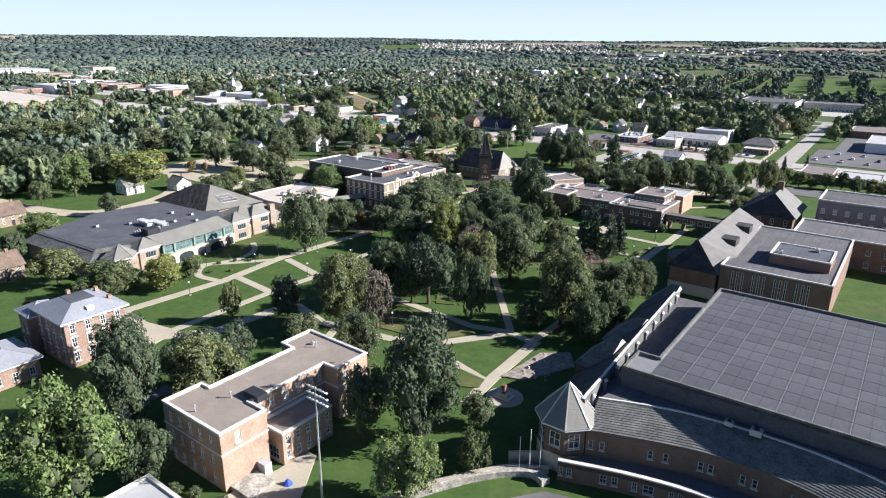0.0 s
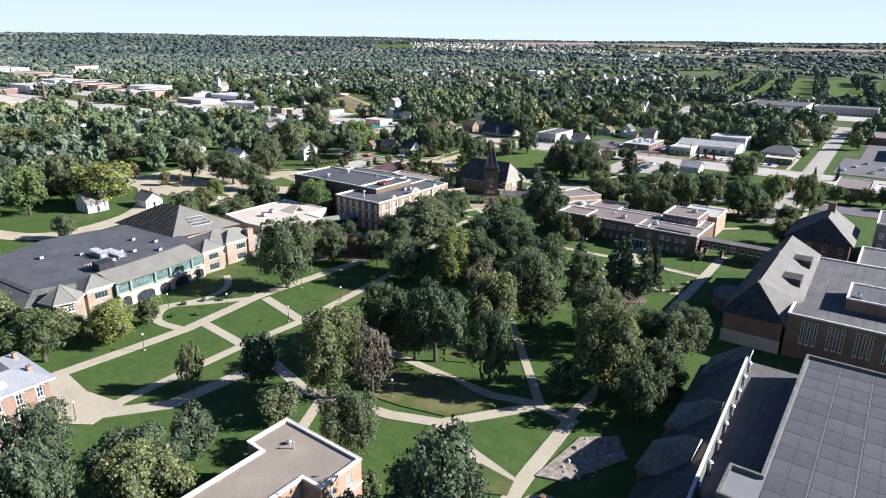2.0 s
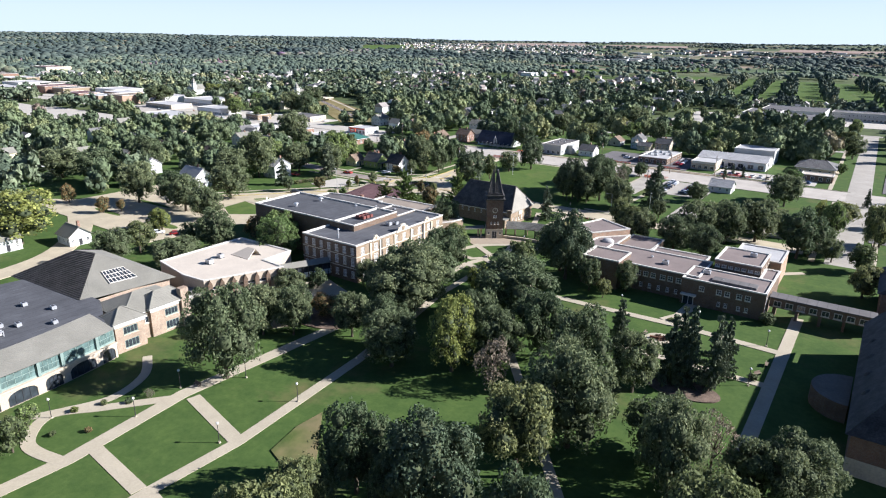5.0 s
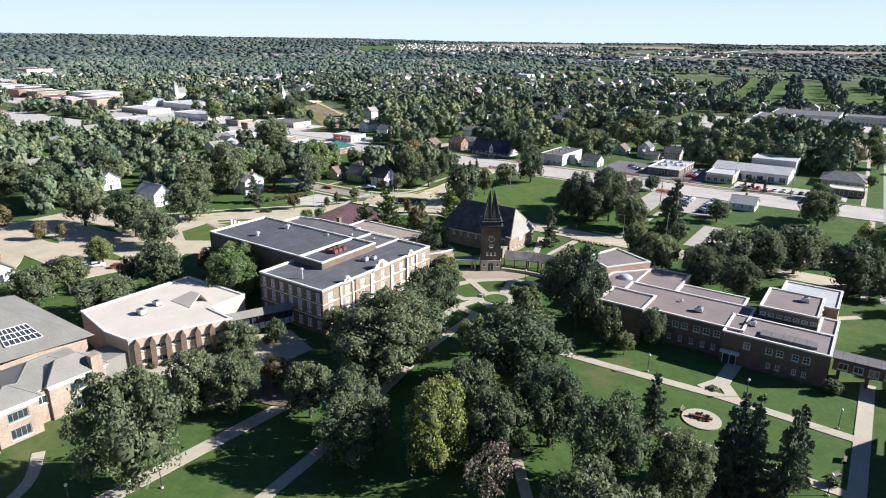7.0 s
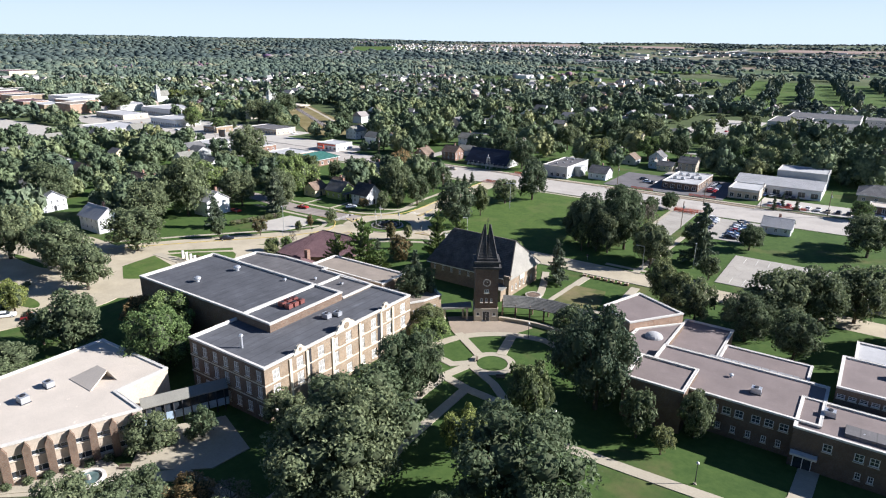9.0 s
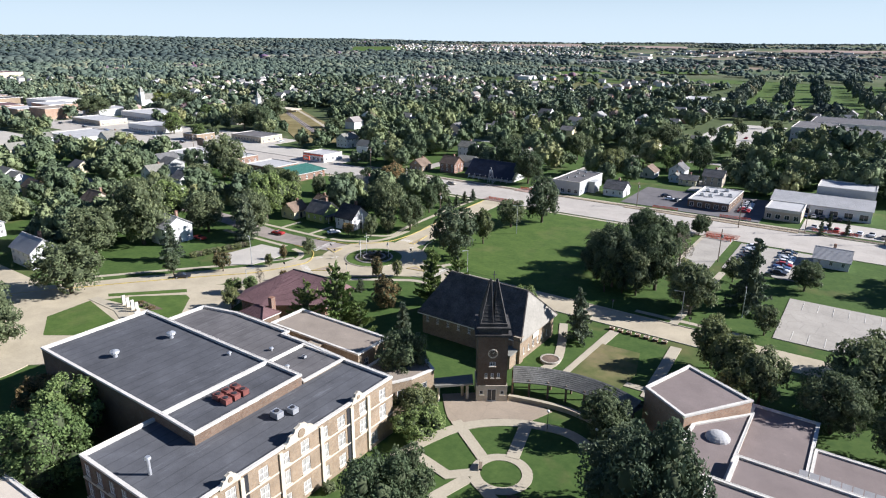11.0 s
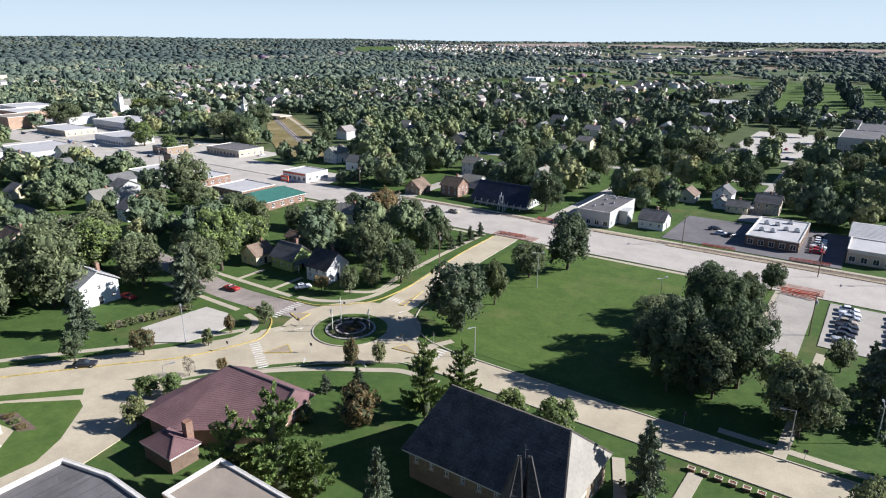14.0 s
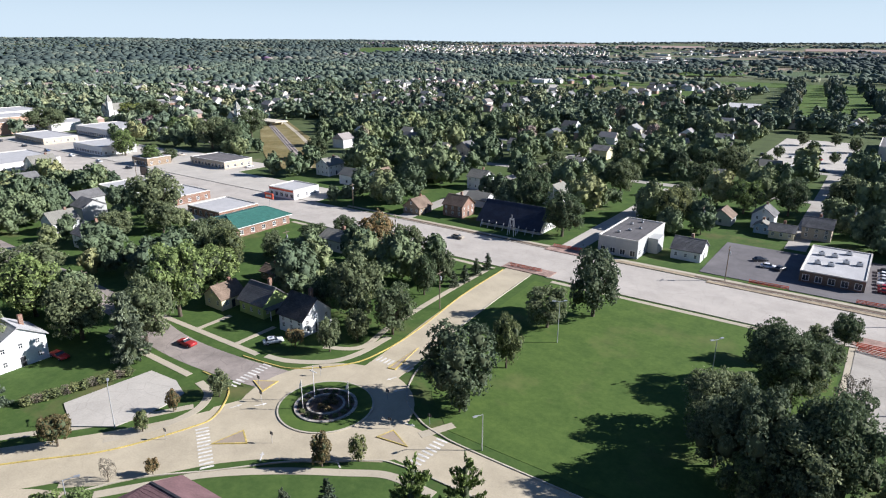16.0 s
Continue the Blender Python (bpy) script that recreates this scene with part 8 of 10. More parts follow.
house(-300.5, 417.5, 8.0, 8.0, 3.2, 3.0, "y", "tan_brick", "brown_shingle")
house(-285.0, 424.0, 9.0, 8.5, 5.0, 3.0, "x", "red_brick", "brown_shingle")
house(-304.0, 470.0, 9.0, 9.0, 6.0, 2.6, "x", "white_wall", "pale_slate")
house(-262.0, 464.0, 8.5, 9.5, 5.6, 3.2, "y", "white_wall", "pale_slate")
house(-196.5, 424.5, 9.0, 9.0, 3.6, 2.8, "x", "white_wall", "shingle")
house(-184.0, 477.0, 7.5, 8.0, 5.4, 2.8, "y", "white_wall", "shingle")
house(-183.0, 468.6, 5.0, 4.5, 3.0, 1.6, "y", "blue_wall", "pale_slate")
house(-176.0, 466.0, 8.0, 6.5, 3.0, 1.8, "x", "cream_wall", "shingle")
house(-166.0, 472.0, 9.0, 8.0, 4.8, 2.6, "x", "tan_wall", "shingle")
house(-109.0, 372.0, 9.5, 9.0, 3.0, 2.4, "x", "white_wall", "pale_roof")
house(-262.0, 156.0, 8.0, 7.0, 3.6, 2.6, "x", "white_wall", "pale_slate")
house(-273.0, 139.0, 9.0, 8.0, 4.2, 3.2, "y", "white_wall", "pale_slate")
house(-260.0, 86.0, 10.0, 9.0, 4.6, 3.2, "y", "tan_brick", "brown_shingle")
house(-199.0, 62.0, 9.0, 9.0, 4.4, 3.0, "y", "tan_brick", "brown_shingle")


def chapel():
    """The dark roofed church with the open white bell frame by the avenue."""
    e = thing("chapel", "low church with a great dark blue roof and white rafters", "church", -258.5, 421)
    block(-272, -245, 410, 432)
    x0, x1, y0, y1 = -270.5, -246.0, 417.6, 430.5
    walls(e, rect(x0, x1, y0, y1), 0, 2.6, "white_wall", rows=[(0.6, 1.4, 1.1, 8)])
    gable_roof(e, x0, x1, y0 - 1.0, y1, 2.7, 8.6, "navy", 1.0, "x", "white_wall", 0.5)
    for k in range(8):
        x = x0 + 1.5 + 3.1 * k
        bm = bmesh.new()
        beam(bm, (x, y0 - 3.0, 0), (x, y0 - 1.6, 2.4), 0.18)
        part("strut", bm, "trim", e)
    f = thing("open_bell_tower", "tall open white timber bell frame before a church", "bell tower", -254, 411.6)
    for sx, sy in ((-1.3, -0.8), (1.3, -0.8), (-1.3, 0.8), (1.3, 0.8)):
        bm = bmesh.new()
        beam(bm, (-254 + sx, 411.6 + sy, 0), (-254 + sx * 0.45, 411.6 + sy * 0.4, 6.2), 0.2)
        part("leg", bm, "trim", f)
    bm = bmesh.new()
    beam(bm, (-254.8, 411.6, 5.9), (-253.2, 411.6, 5.9), 0.3)
    beam(bm, (-254.0, 411.6, 6.2), (-254.0, 411.6, 7.6), 0.14)
    part("yoke", bm, "trim", f)
    t = thing("mast", "thin metal mast behind a church", "mast", -249, 433)
    bm = bmesh.new()
    tube(bm, (-249, 433, 0), (-249, 433, 15), 0.12, 0.06, 6)
    part("pole", bm, "metal", t)


chapel()
# along the far side of the avenue
e = shop(-222.0, -209.0, 412.0, 438.5, 6.0, "grey_wall", "membrane2", "two storey grey stucco block with a flat roof")
for k in range(5):
    rooftop("unit", -218 + 2.2 * (k % 3), 419 + 4 * k, 5.75, 0.5)
part("annex", boxes((-208.8, -205.6, 421, 427, 0, 5.0)), "grey_wall", e)
e = shop(-164.8, -148.8, 420.5, 449.5, 3.6, "brown_brick", "pale_roof", "low shop with a pale flat roof and air units")
for k in range(7):
    rooftop("unit", -161.5 + 3.4 * (k % 4), 430 + 5 * (k // 2), 3.35, 0.9)
e = shop(-135.5, -123.0, 419.0, 434.5, 4.6, "tan_wall", "pale_roof", "pale showroom with a wide fascia and glazed front", True, "coping")
e = thing("warehouse", "long pale ribbed metal showroom with a low gabled roof", "warehouse", -115, 445)
block(-137, -98, 434, 458)
walls(e, rect(-136.0, -101.0, 435, 456), 0, 4.6, "white_wall", sides={0: [(0.6, 2.4, 3.0, 7, 2, 1)]}, rows=())
gable_roof(e, -136.0, -101.0, 435, 456, 4.6, 6.8, "pale_roof", 0.4, "x", "white_wall", 0.9)
shop(-122, -101, 458, 474, 8.0, "grey_wall", "pale_roof", "taller grey metal shed behind the showroom", False)
e = thing("clinic", "low tan building with a broad grey hipped roof", "building", -80, 453, 0, "shops along the avenue")
block(-90, -68, 442, 466)
walls(e, rect(-88, -70, 444, 464), 0, 3.2, "tan_wall", rows=[(0.8, 1.5, 1.4, 4)])
hip_roof(e, -88, -70, 444, 464, 3.3, 6.4, "shingle", 0.8, "x", 6.0, 0.6)
e = thing("shop", "long low shop with a green metal roof and brick walls", "shop", -338, 364, 0, "shops along the avenue")
block(-349, -326, 350, 378)
walls(e, rect(-347, -329, 352, 376), 0, 3.4, "red_brick", rows=[(0.8, 1.6, 1.6, 5)])
hip_roof(e, -347, -329, 352, 376, 3.6, 6.0, "green_tile", 0.8, "y", 4.0, 0.6)
shop(-371, -355, 401.5, 416, 4.4, "white_wall", "pale_roof", "white corner shop with a flat roof and red trim", True, "barrier")
house(-384, 452, 9, 11, 5.6, 3.0, "y", "white_wall", "pale_slate")
house(-510, 368, 10, 12, 5.0, 3.4, "y", "white_wall", "pale_slate")
house(-512, 341, 9, 10, 4.6, 3.0, "x", "cream_wall", "shingle")
house(-387, 321, 9, 9, 4.6, 3.0, "y", "white_wall", "pale_slate")
house(-361, 319, 7, 9, 5.0, 3.0, "x", "white_wall", "shingle")
shop(-466, -436, 426, 444, 4.2, "tan_wall", "membrane2", "long low pale shop with a flat roof")
shop(-492, -477, 407, 421, 4.4, "tan_brick", "pale_roof", "low brick shop beside the avenue")
shop(-562, -528, 409, 430, 5.4, "white_wall", "pale_roof", "white corner store with a flat roof")
shop(-642, -600, 408, 430, 4.2, "tan_wall", "pale_roof", "large pale store with a flat roof")
shop(-640, -596, 448, 480, 6.0, "white_wall", "pale_roof", "pale flat roofed warehouse shop")
shop(-406, -386, 366, 382, 4.0, "red_brick", "pale_roof", "low red brick shop with a pale roof")
shop(-372, -352, 362, 380, 3.6, "red_brick", "pale_roof", "low red brick shop with a pale roof")
shop(-438, -420, 360, 380, 3.6, "white_wall", "pale_roof", "low white shop with a pale roof")
shop(-560, -520, 352, 382, 4.6, "white_wall", "pale_roof", "low pale store with a flat roof")
shop(-157, -131, 655, 700, 10.0, "grey_wall", "membrane2", "large grey school block with a flat roof")
shop(-128, -100, 645, 690, 8.5, "grey_wall", "membrane2", "large grey school block with a flat roof")
shop(-150, -100, 700, 745, 10.0, "grey_wall", "membrane2", "long grey school block with a flat roof")
shop(-98, -46, 742, 764, 7.5, "grey_wall", "membrane2", "low school wing with a pale flat roof")
shop(-83, -69, 423, 432, 3.4, "brown_brick", "white_roof", "low brown brick shop with a pale roof", True)
for k, (x0, x1, y0, y1, m) in enumerate(((-98, -50, 690, 735, "lot"), (-214, -168, 612, 735, "lot"), (-316, -258, 885, 900, "lot"), (-520, -426, 404, 450, "lot"), (-426, -346, 404, 426, "lot"), (-660, -520, 402, 446, "lot"), (-800, -670, 398, 470, "lot"), (-420, -350, 356, 382, "lot"), (-600, -480, 362, 382, "lot"), (-48, 60, 412, 470, "asphalt"), (-40, 60, 470, 560, "asphalt"), (-150, -60, 700, 760, "lot"), (-330, -250, 700, 720, "lot"))):
    paved("car_park", rect(x0, x1, y0, y1), m, "pale concrete yard among town buildings", category="car park")
    block(x0, x1, y0, y1, 1)
block(-352, -316, 318, 350, 0)
block(-329, -308, 340, 380, 0)
# grassy cutting with a railway
paved("embankment", [(-418, 442), (-398, 458), (-455, 515), (-513, 551), (-585, 598), (-576, 562), (-545, 538), (-483, 488)], "rough", "dry grassy railway cutting", category="embankment")
for bx, by in ((-415, 455), (-430, 468), (-450, 484), (-470, 500), (-490, 512), (-510, 528), (-530, 542), (-550, 556), (-570, 570)):
    block(bx - 12, bx + 14, by - 18, by + 14, 0)
paved_strip("pavement", [(-590, 596), (-513, 546), (-458, 508), (-404, 456)], 3.0, "path", "pale path beside a railway cutting", "pavement")
bridge = thing("road_bridge", "low concrete road bridge over a railway", "bridge", -571, 568)
part("deck", boxes((-586, -556, 562, 575, 2.6, 3.4)), "stone", bridge)
for bx in (-580, -571, -562):
    part("pier", boxes((bx - 0.8, bx + 0.8, 562.5, 574, 0, 2.6)), "stone", bridge)
rail = thing("railway", "single railway track through a dry grass cutting", "railway", -500, 525)
part("bed", strip(bmesh.new(), [(-423, 469), (-478, 506), (-580, 575)], 4.6, 0, 0.35), "old_asphalt", rail)
for o in (-0.75, 0.75):
    part("rail", strip(bmesh.new(), [(-423 + o, 469 + o), (-478 + o, 506 + o), (-580 + o, 575 + o)], 0.15, 0.3, 0.5), "dark_metal", rail)
# golf course
for k, (cx, cy, rx, ry, tr) in enumerate(((-205, 1060, 42, 190, 0), (-120, 1010, 40, 160, 0), (-40, 960, 45, 170, 0), (-330, 1380, 120, 60, 0), (-20, 1260, 90, 120, 0), (-560, 1260, 80, 40, 0))):
    paved("fairway", arc(cx, cy, rx, 0, 360, 32, ry)[:-1], "lawn", "smooth green golf fairway", category="lawn")
    block(cx - rx * 0.62, cx + rx * 0.62, cy - ry * 0.62, cy + ry * 0.62, 0)
# town blocks farther off, set out by streets
town = random.Random(11)
WALLS = ["white_wall", "white_wall", "white_wall", "cream_wall", "tan_wall", "grey_wall", "red_brick"]
ROOFS = ["shingle", "pale_slate", "brown_shingle", "shingle", "pale_slate"]


def free(x, y, pad=0.0):
    return not any(a - pad < x < b + pad and c - pad < y < d + pad for a, b, c, d in BLOCKED)


def scatter_houses(n, x0, x1, y0, y1, detail=False):
    k = tries = 0
    while k < n and tries < 4000:
        tries += 1
        x, y = town.uniform(x0, x1), town.uniform(y0, y1)
        x, y = round(x / 18) * 18 + town.uniform(-2, 2), round(y / 34) * 34 + town.uniform(-4, 4)
        if free(x, y, 7):
            house(x, y, town.uniform(7, 10), town.uniform(7, 11), town.choice((3.2, 4.8, 5.4)), town.uniform(2.2, 3.2), town.choice("xy"), town.choice(WALLS), town.choice(ROOFS), detail)
            k += 1


def scatter_shops(n, x0, x1, y0, y1):
    k = tries = 0
    while k < n and tries < 3000:
        tries += 1
        x, y = town.uniform(x0, x1), town.uniform(y0, y1)
        w, d = town.uniform(11, 26), town.uniform(10, 22)
        if free(x, y, 16):
            shop(x - w / 2, x + w / 2, y - d / 2, y + d / 2, town.choice((4.2, 5.2, 7.6)), town.choice(("white_wall", "tan_wall", "tan_brick", "red_brick", "white_wall")), town.choice(("pale_roof", "membrane2", "white_roof", "tan_roof", "membrane2")), "flat roofed town building", False, None, False)
            k += 1


block(-226, -40, 628, 770, 0)
scatter_houses(26, -430, -140, 420, 640)
scatter_houses(22, -560, -340, 180, 350)
scatter_houses(3, -120, -76, 490, 640)
shop(-300, -262, 902, 955, 5.0, "white_wall", "pale_roof", "long pale sheds beside a yard", False, None, False)
shop(-42, -28, 352, 378, 4.6, "red_brick", "brown_roof", "low brown brick block with a gravel roof")
shop(-26.5, -8, 354, 376, 3.6, "brown_brick", "pale_roof", "low shop with a pale canopy roof")
shop(-5, 22, 350, 376, 5.0, "red_brick", "brown_roof", "brown brick block beside the avenue", False)
shop(-39, -8, 545, 585, 5.0, "brown_brick", "brown_roof", "low dark brick block with a brown roof", False)
shop(-24, 14, 474, 520, 6.0, "white_wall", "pale_roof", "pale flat roofed store beside a car park", False)
shop(-6, 40, 590, 630, 5.0, "tan_wall", "pale_roof", "low pale store beside a car park", False)
lane = random.Random(17)
for xx, yy, hh in ((-205, 640, 8), (-190, 668, 9), (-176, 640, 7), (-200, 705, 9), (-182, 716, 8), (-170, 690, 10)):
    tree(xx, yy, hh, hh * 0.85, "d", "street")
for k in range(9):
    tree(-45 + 5.6 * k, 341 + lane.uniform(-3, 3), lane.uniform(5, 9), lane.uniform(5, 8), lane.choice("dgo"), "street")
for k in range(10):
    tree(-44 + 9 * k, 600 + lane.uniform(-25, 40), lane.uniform(8, 13), lane.uniform(8, 12), lane.choice("dgd"), "street")
for k in range(15):
    for xx in (-69.5,):
        yy = 418 + 17 * k + lane.uniform(-4, 4)
        if not any(a < xx < b and c < yy < d for a, b, c, d in BLOCKED):
            tree(xx - 0.012 * (yy - 400), yy, lane.uniform(8, 14), lane.uniform(7, 11), lane.choice("dgdo"), "street")
shop(-800, -655, 226, 286, 9.0, "orange_brick", "white_roof", "long tan brick factory with a pale flat roof", False, None, False)
stack = thing("factory_chimney", "tall brick factory chimney beside a long works", "chimney", -668, 292)
bm = bmesh.new()
tube(bm, (-668, 292, 0), (-668, 292, 24), 1.7, 1.1, 12)
part("shaft", bm, "brown_brick", stack)
bm = bmesh.new()
tube(bm, (-668, 292, 23.6), (-668, 292, 24.6), 1.35, 1.35, 12)
part("cap", bm, "stone", stack)
for x0, x1, y0, y1, hh, wm, rm, lab in (
        (-935, -862, 288, 345, 6.0, "red_brick", "membrane2", "wide low brick block with a grey flat roof"),
        (-902, -846, 352, 394, 9.0, "white_wall", "pale_roof", "long white store with a pale flat roof"),
        (-1122, -1058, 418, 470, 13.0, "red_brick", "tan_roof", "tall red brick block in the town centre"),
        (-1050, -1010, 440, 476, 10.0, "tan_brick", "pale_roof", "tan brick block in the town centre"),
        (-1335, -1250, 428, 516, 12.0, "white_wall", "pale_roof", "large white block at the edge of the town centre"),
        (-1230, -1170, 400, 440, 10.0, "white_wall", "pale_roof", "large white block at the edge of the town centre"),
        (-892, -858, 414, 450, 8.0, "red_brick", "maroon", "red brick shop row with a dark red roof"),
        (-854, -828, 420, 452, 7.0, "tan_brick", "membrane2", "tan brick shop with a flat roof"),
        (-765, -732, 390, 412, 8.5, "red_brick", "maroon", "red brick shop row with a dark red roof"),
        (-729, -702, 394, 414, 7.5, "tan_brick", "pale_roof", "tan brick shop with a pale flat roof"),
        (-699, -672, 402, 424, 9.0, "orange_brick", "tan_roof", "orange brick corner block in the town"),
        (-985, -940, 420, 458, 8.0, "white_wall", "pale_roof", "white flat roofed town block"),
        (-930, -905, 440, 480, 8.0, "tan_wall", "membrane2", "tan flat roofed town block"),
        (-1312, -1255, 594, 636, 12.0, "cream_wall", "maroon", "cream town hall block with a dark red roof"),
        (-812, -770, 448, 482, 7.0, "white_wall", "pale_roof", "white flat roofed town block"),
        (-760, -725, 430, 455, 7.0, "orange_brick", "pale_roof", "orange brick town block"),
        (-688, -660, 440, 470, 6.0, "white_wall", "pale_roof", "white flat roofed town block"),
        (-690, -664, 770, 796, 6.0, "tan_brick", "brown_shingle", "low tan brick hall with a brown roof"),
        (-652, -630, 1176, 1216, 7.0, "white_wall", "pale_roof", "white store beside a far car park")):
    shop(x0, x1, y0, y1, hh, wm, rm, lab, False, None, False)
for x0, x1, y0, y1 in ((-860, -690, 296, 345), (-700, -560, 300, 352), (-850, -770, 398, 446), (-960, -660, 425, 440), (-1010, -905, 396, 420)):
    paved("car_park", rect(x0, x1, y0, y1), "lot", "pale concrete yard in the town centre", category="car park")
    block(x0, x1, y0, y1, 1)


def white_church(x, y):
    """A white timber church with a square steeple."""
    e = thing("white_church", "white timber church with a square pointed steeple", "church", x, y)
    block(x - 10, x + 14, y - 16, y + 14)
    walls(e, rect(x - 5, x + 5, y - 9, y + 9), 0, 6.0, "white_wall", rows=[(1.4, 3.0, 1.0, 4)])
    gable_roof(e, x - 5, x + 5, y - 9, y + 9, 6.0, 11.0, "pale_slate", 0.4, "y", "white_wall", 0.8)
    part("steeple", boxes((x + 5.1, x + 8.9, y - 9, y - 5.2, 0, 13)), "white_wall", e)
    pyramid_roof(e, x + 7, y - 7.1, 3.0, 13.1, 19.0, 4, "pale_slate", 45, 0.8, "trim")


white_church(-733, 526)
white_church(-592, 556)
scatter_shops(8, -980, -700, 480, 620)
scatter_shops(3, -820, -600, 200, 220)
scatter_shops(9, -40, 120, 420, 640)


# ---- scattered trees and far woods ----
QUADS = []


def clear_of(spots):
    """Which of the spots (x, y, pad) lie on open ground."""
    B = np.array(BLOCKED)
    x, y, p = spots[:, 0:1], spots[:, 1:2], spots[:, 2:3]
    ok = ~((x > B[:, 0] - p) & (x < B[:, 1] + p) & (y > B[:, 2] - p) & (y < B[:, 3] + p)).any(axis=1)
    for quad_pts in QUADS:
        inside = np.ones(len(spots), bool)
        for k in range(4):
            (ax, ay), (bx, by) = quad_pts[k], quad_pts[(k + 1) % 4]
            inside &= ((bx - ax) * (spots[:, 1] - ay) - (by - ay) * (spots[:, 0] - ax)) > 0
        ok &= ~inside
    return ok


def dome_form(rng, n):
    """A few rough domes together: a crown seen from afar."""
    out = []
    for k in range(n):
        p = DOME_V * (1 + rng.uniform(-0.3, 0.28, (len(DOME_V), 1)))
        a, o = rng.uniform(0, 6.28), (0.0 if n == 1 else rng.uniform(0.14, 0.3))
        out.append(p * np.array([0.34 * rng.uniform(0.8, 1.25), 0.34, 0.36]) * (1.3 if n == 1 else rng.uniform(0.6, 1.1)) + (o * math.cos(a), o * math.sin(a), 0.56 + rng.uniform(-0.14, 0.14)))
    return out


def woods(name, label, n, spot, detail, seed, mat, space=6.0, patch=45.0, anywhere=False):
    """Many trees in one mesh; spot(rng) gives a place or None. detail: leaves and lobes of a tree."""
    rng = random.Random(seed)
    leaves, lobes = detail
    proto = []
    for k in range(9):
        g = np.random.default_rng(seed * 40 + k)
        if leaves:
            q, lo = crown_form(g, lobes, 6, leaves, (1.15 if leaves > 100 else 1.3) / leaves ** 0.5, k, 0.06)
            core = [ICO_V * r * 0.9 * g.uniform(0.88, 1.12, (len(ICO_V), 1)) + (x, y, z) for x, y, z, r in lo if z > (0.22 if leaves > 100 else 0.42)]
            face = ICO_F
        else:
            q, core, face = np.zeros((0, 3)), dome_form(g, lobes), DOME_F
        v = np.concatenate([q, *core])
        f = [np.arange(len(q)).reshape(-1, 3)]
        for j in range(len(core)):
            f.append(face + len(q) + j * len(core[0]))
        sm = np.concatenate([np.zeros(len(q) // 3, bool), np.ones(len(core) * len(face), bool)])
        proto.append((v, np.concatenate(f), sm))
    picks = [s for s in (spot(rng) for _ in range(n * 4)) if s]
    picks = np.array(picks)
    if not anywhere:
        picks = picks[clear_of(np.stack([picks[:, 0], picks[:, 1], picks[:, 3] * 0.22], 1))]
    verts, tris, smooth, tone, off, placed, made = [], [], [], [], 0, set(), 0
    for x, y, h, w in picks:
        cell = (int(x // space), int(y // space))
        if cell in placed or made >= n:
            continue
        placed.add(cell)
        made += 1
        v, f, sm = proto[rng.randrange(9)]
        a = rng.random() * 6.283
        c, s = math.cos(a), math.sin(a)
        verts.append(np.stack([(v[:, 0] * c - v[:, 1] * s) * w + x, (v[:, 0] * s + v[:, 1] * c) * w + y, v[:, 2] * h + land_height(x, y)], 1))
        tris.append(f + off)
        smooth.append(sm)
        near_by = 0.5 + 0.8 * noise.noise(Vector((x / patch, y / patch, seed)))
        mixed = 0.75 if leaves else 0.35
        tone.append(np.full(len(v), min(1.0, max(0.0, mixed * rng.random() + (1.15 - mixed) * near_by - 0.1))))
        off += len(v)
    me = raw_mesh(name, np.concatenate(verts), np.zeros((0, 4), int), np.concatenate(tris), [mat], 0, 0, np.concatenate(smooth), np.concatenate(tone))
    return tagged(new(name, me), label, "trees", "", "stuff")


# the upper part of a rough ball, for crowns seen from afar only
keep = [f for f in ICO_F if ICO_V[f][:, 2].mean() > -0.35]
used = sorted({i for f in keep for i in f})
DOME_V = ICO_V[used]
DOME_F = np.array([[used.index(i) for i in f] for f in keep])


def sector(rng, a0, a1, r0, r1):
    a, r = radians(rng.uniform(a0, a1)), math.sqrt(rng.uniform(r0 ** 2, r1 ** 2))
    return -130 + r * math.cos(a), 200 + r * math.sin(a), r


def town_tree(rng, r0, r1):
    x, y, r = sector(rng, 74, 176, r0, r1)
    if y < 232 and x > -332 and x < -238 and y > 160:
        return None
    s = rng.random() ** 1.3
    if x < -320 and 285 < y < 386:
        s *= 0.45 if y > 330 else 0.65
    elif x < -380:
        s *= 0.7
    return x, y, 7 + 12 * s, 6 + 11 * s * rng.uniform(0.8, 1.2)


def outer_tree(rng, r0, r1):
    x, y, r = sector(rng, 72, 178, r0, r1)
    right = x > -0.42 * y + 40 or (r > 900 and x > -0.5 * y - 20)
    gap = noise.noise(Vector((x / 60, y / 38, 9))) + 0.5 * noise.noise(Vector((x / 19, y / 14, 4)))
    if not right and gap < (-0.16 if r < 1000 else -0.34 if r < 1250 else -0.55):
        return None
    if right and noise.noise(Vector((x / 130, y / 60, 3))) < (0.16 if r > 900 else -0.16):
        return None
    s = rng.random() * (0.8 + 0.5 * noise.noise(Vector((x / 120, y / 120, 15))))
    if rng.random() < 0.07:
        return x, y, 13 + 6 * s, 5 + 2 * s
    if r > 980:
        s *= 1 + 0.9 * noise.noise(Vector((x / 210, y / 120, 21)))
        return x, y, 6.5 + 8 * s, 11.5 + 12 * s * rng.uniform(0.8, 1.2)
    return x, y, 8 + 8 * s, 9 + 10 * s * rng.uniform(0.8, 1.2)


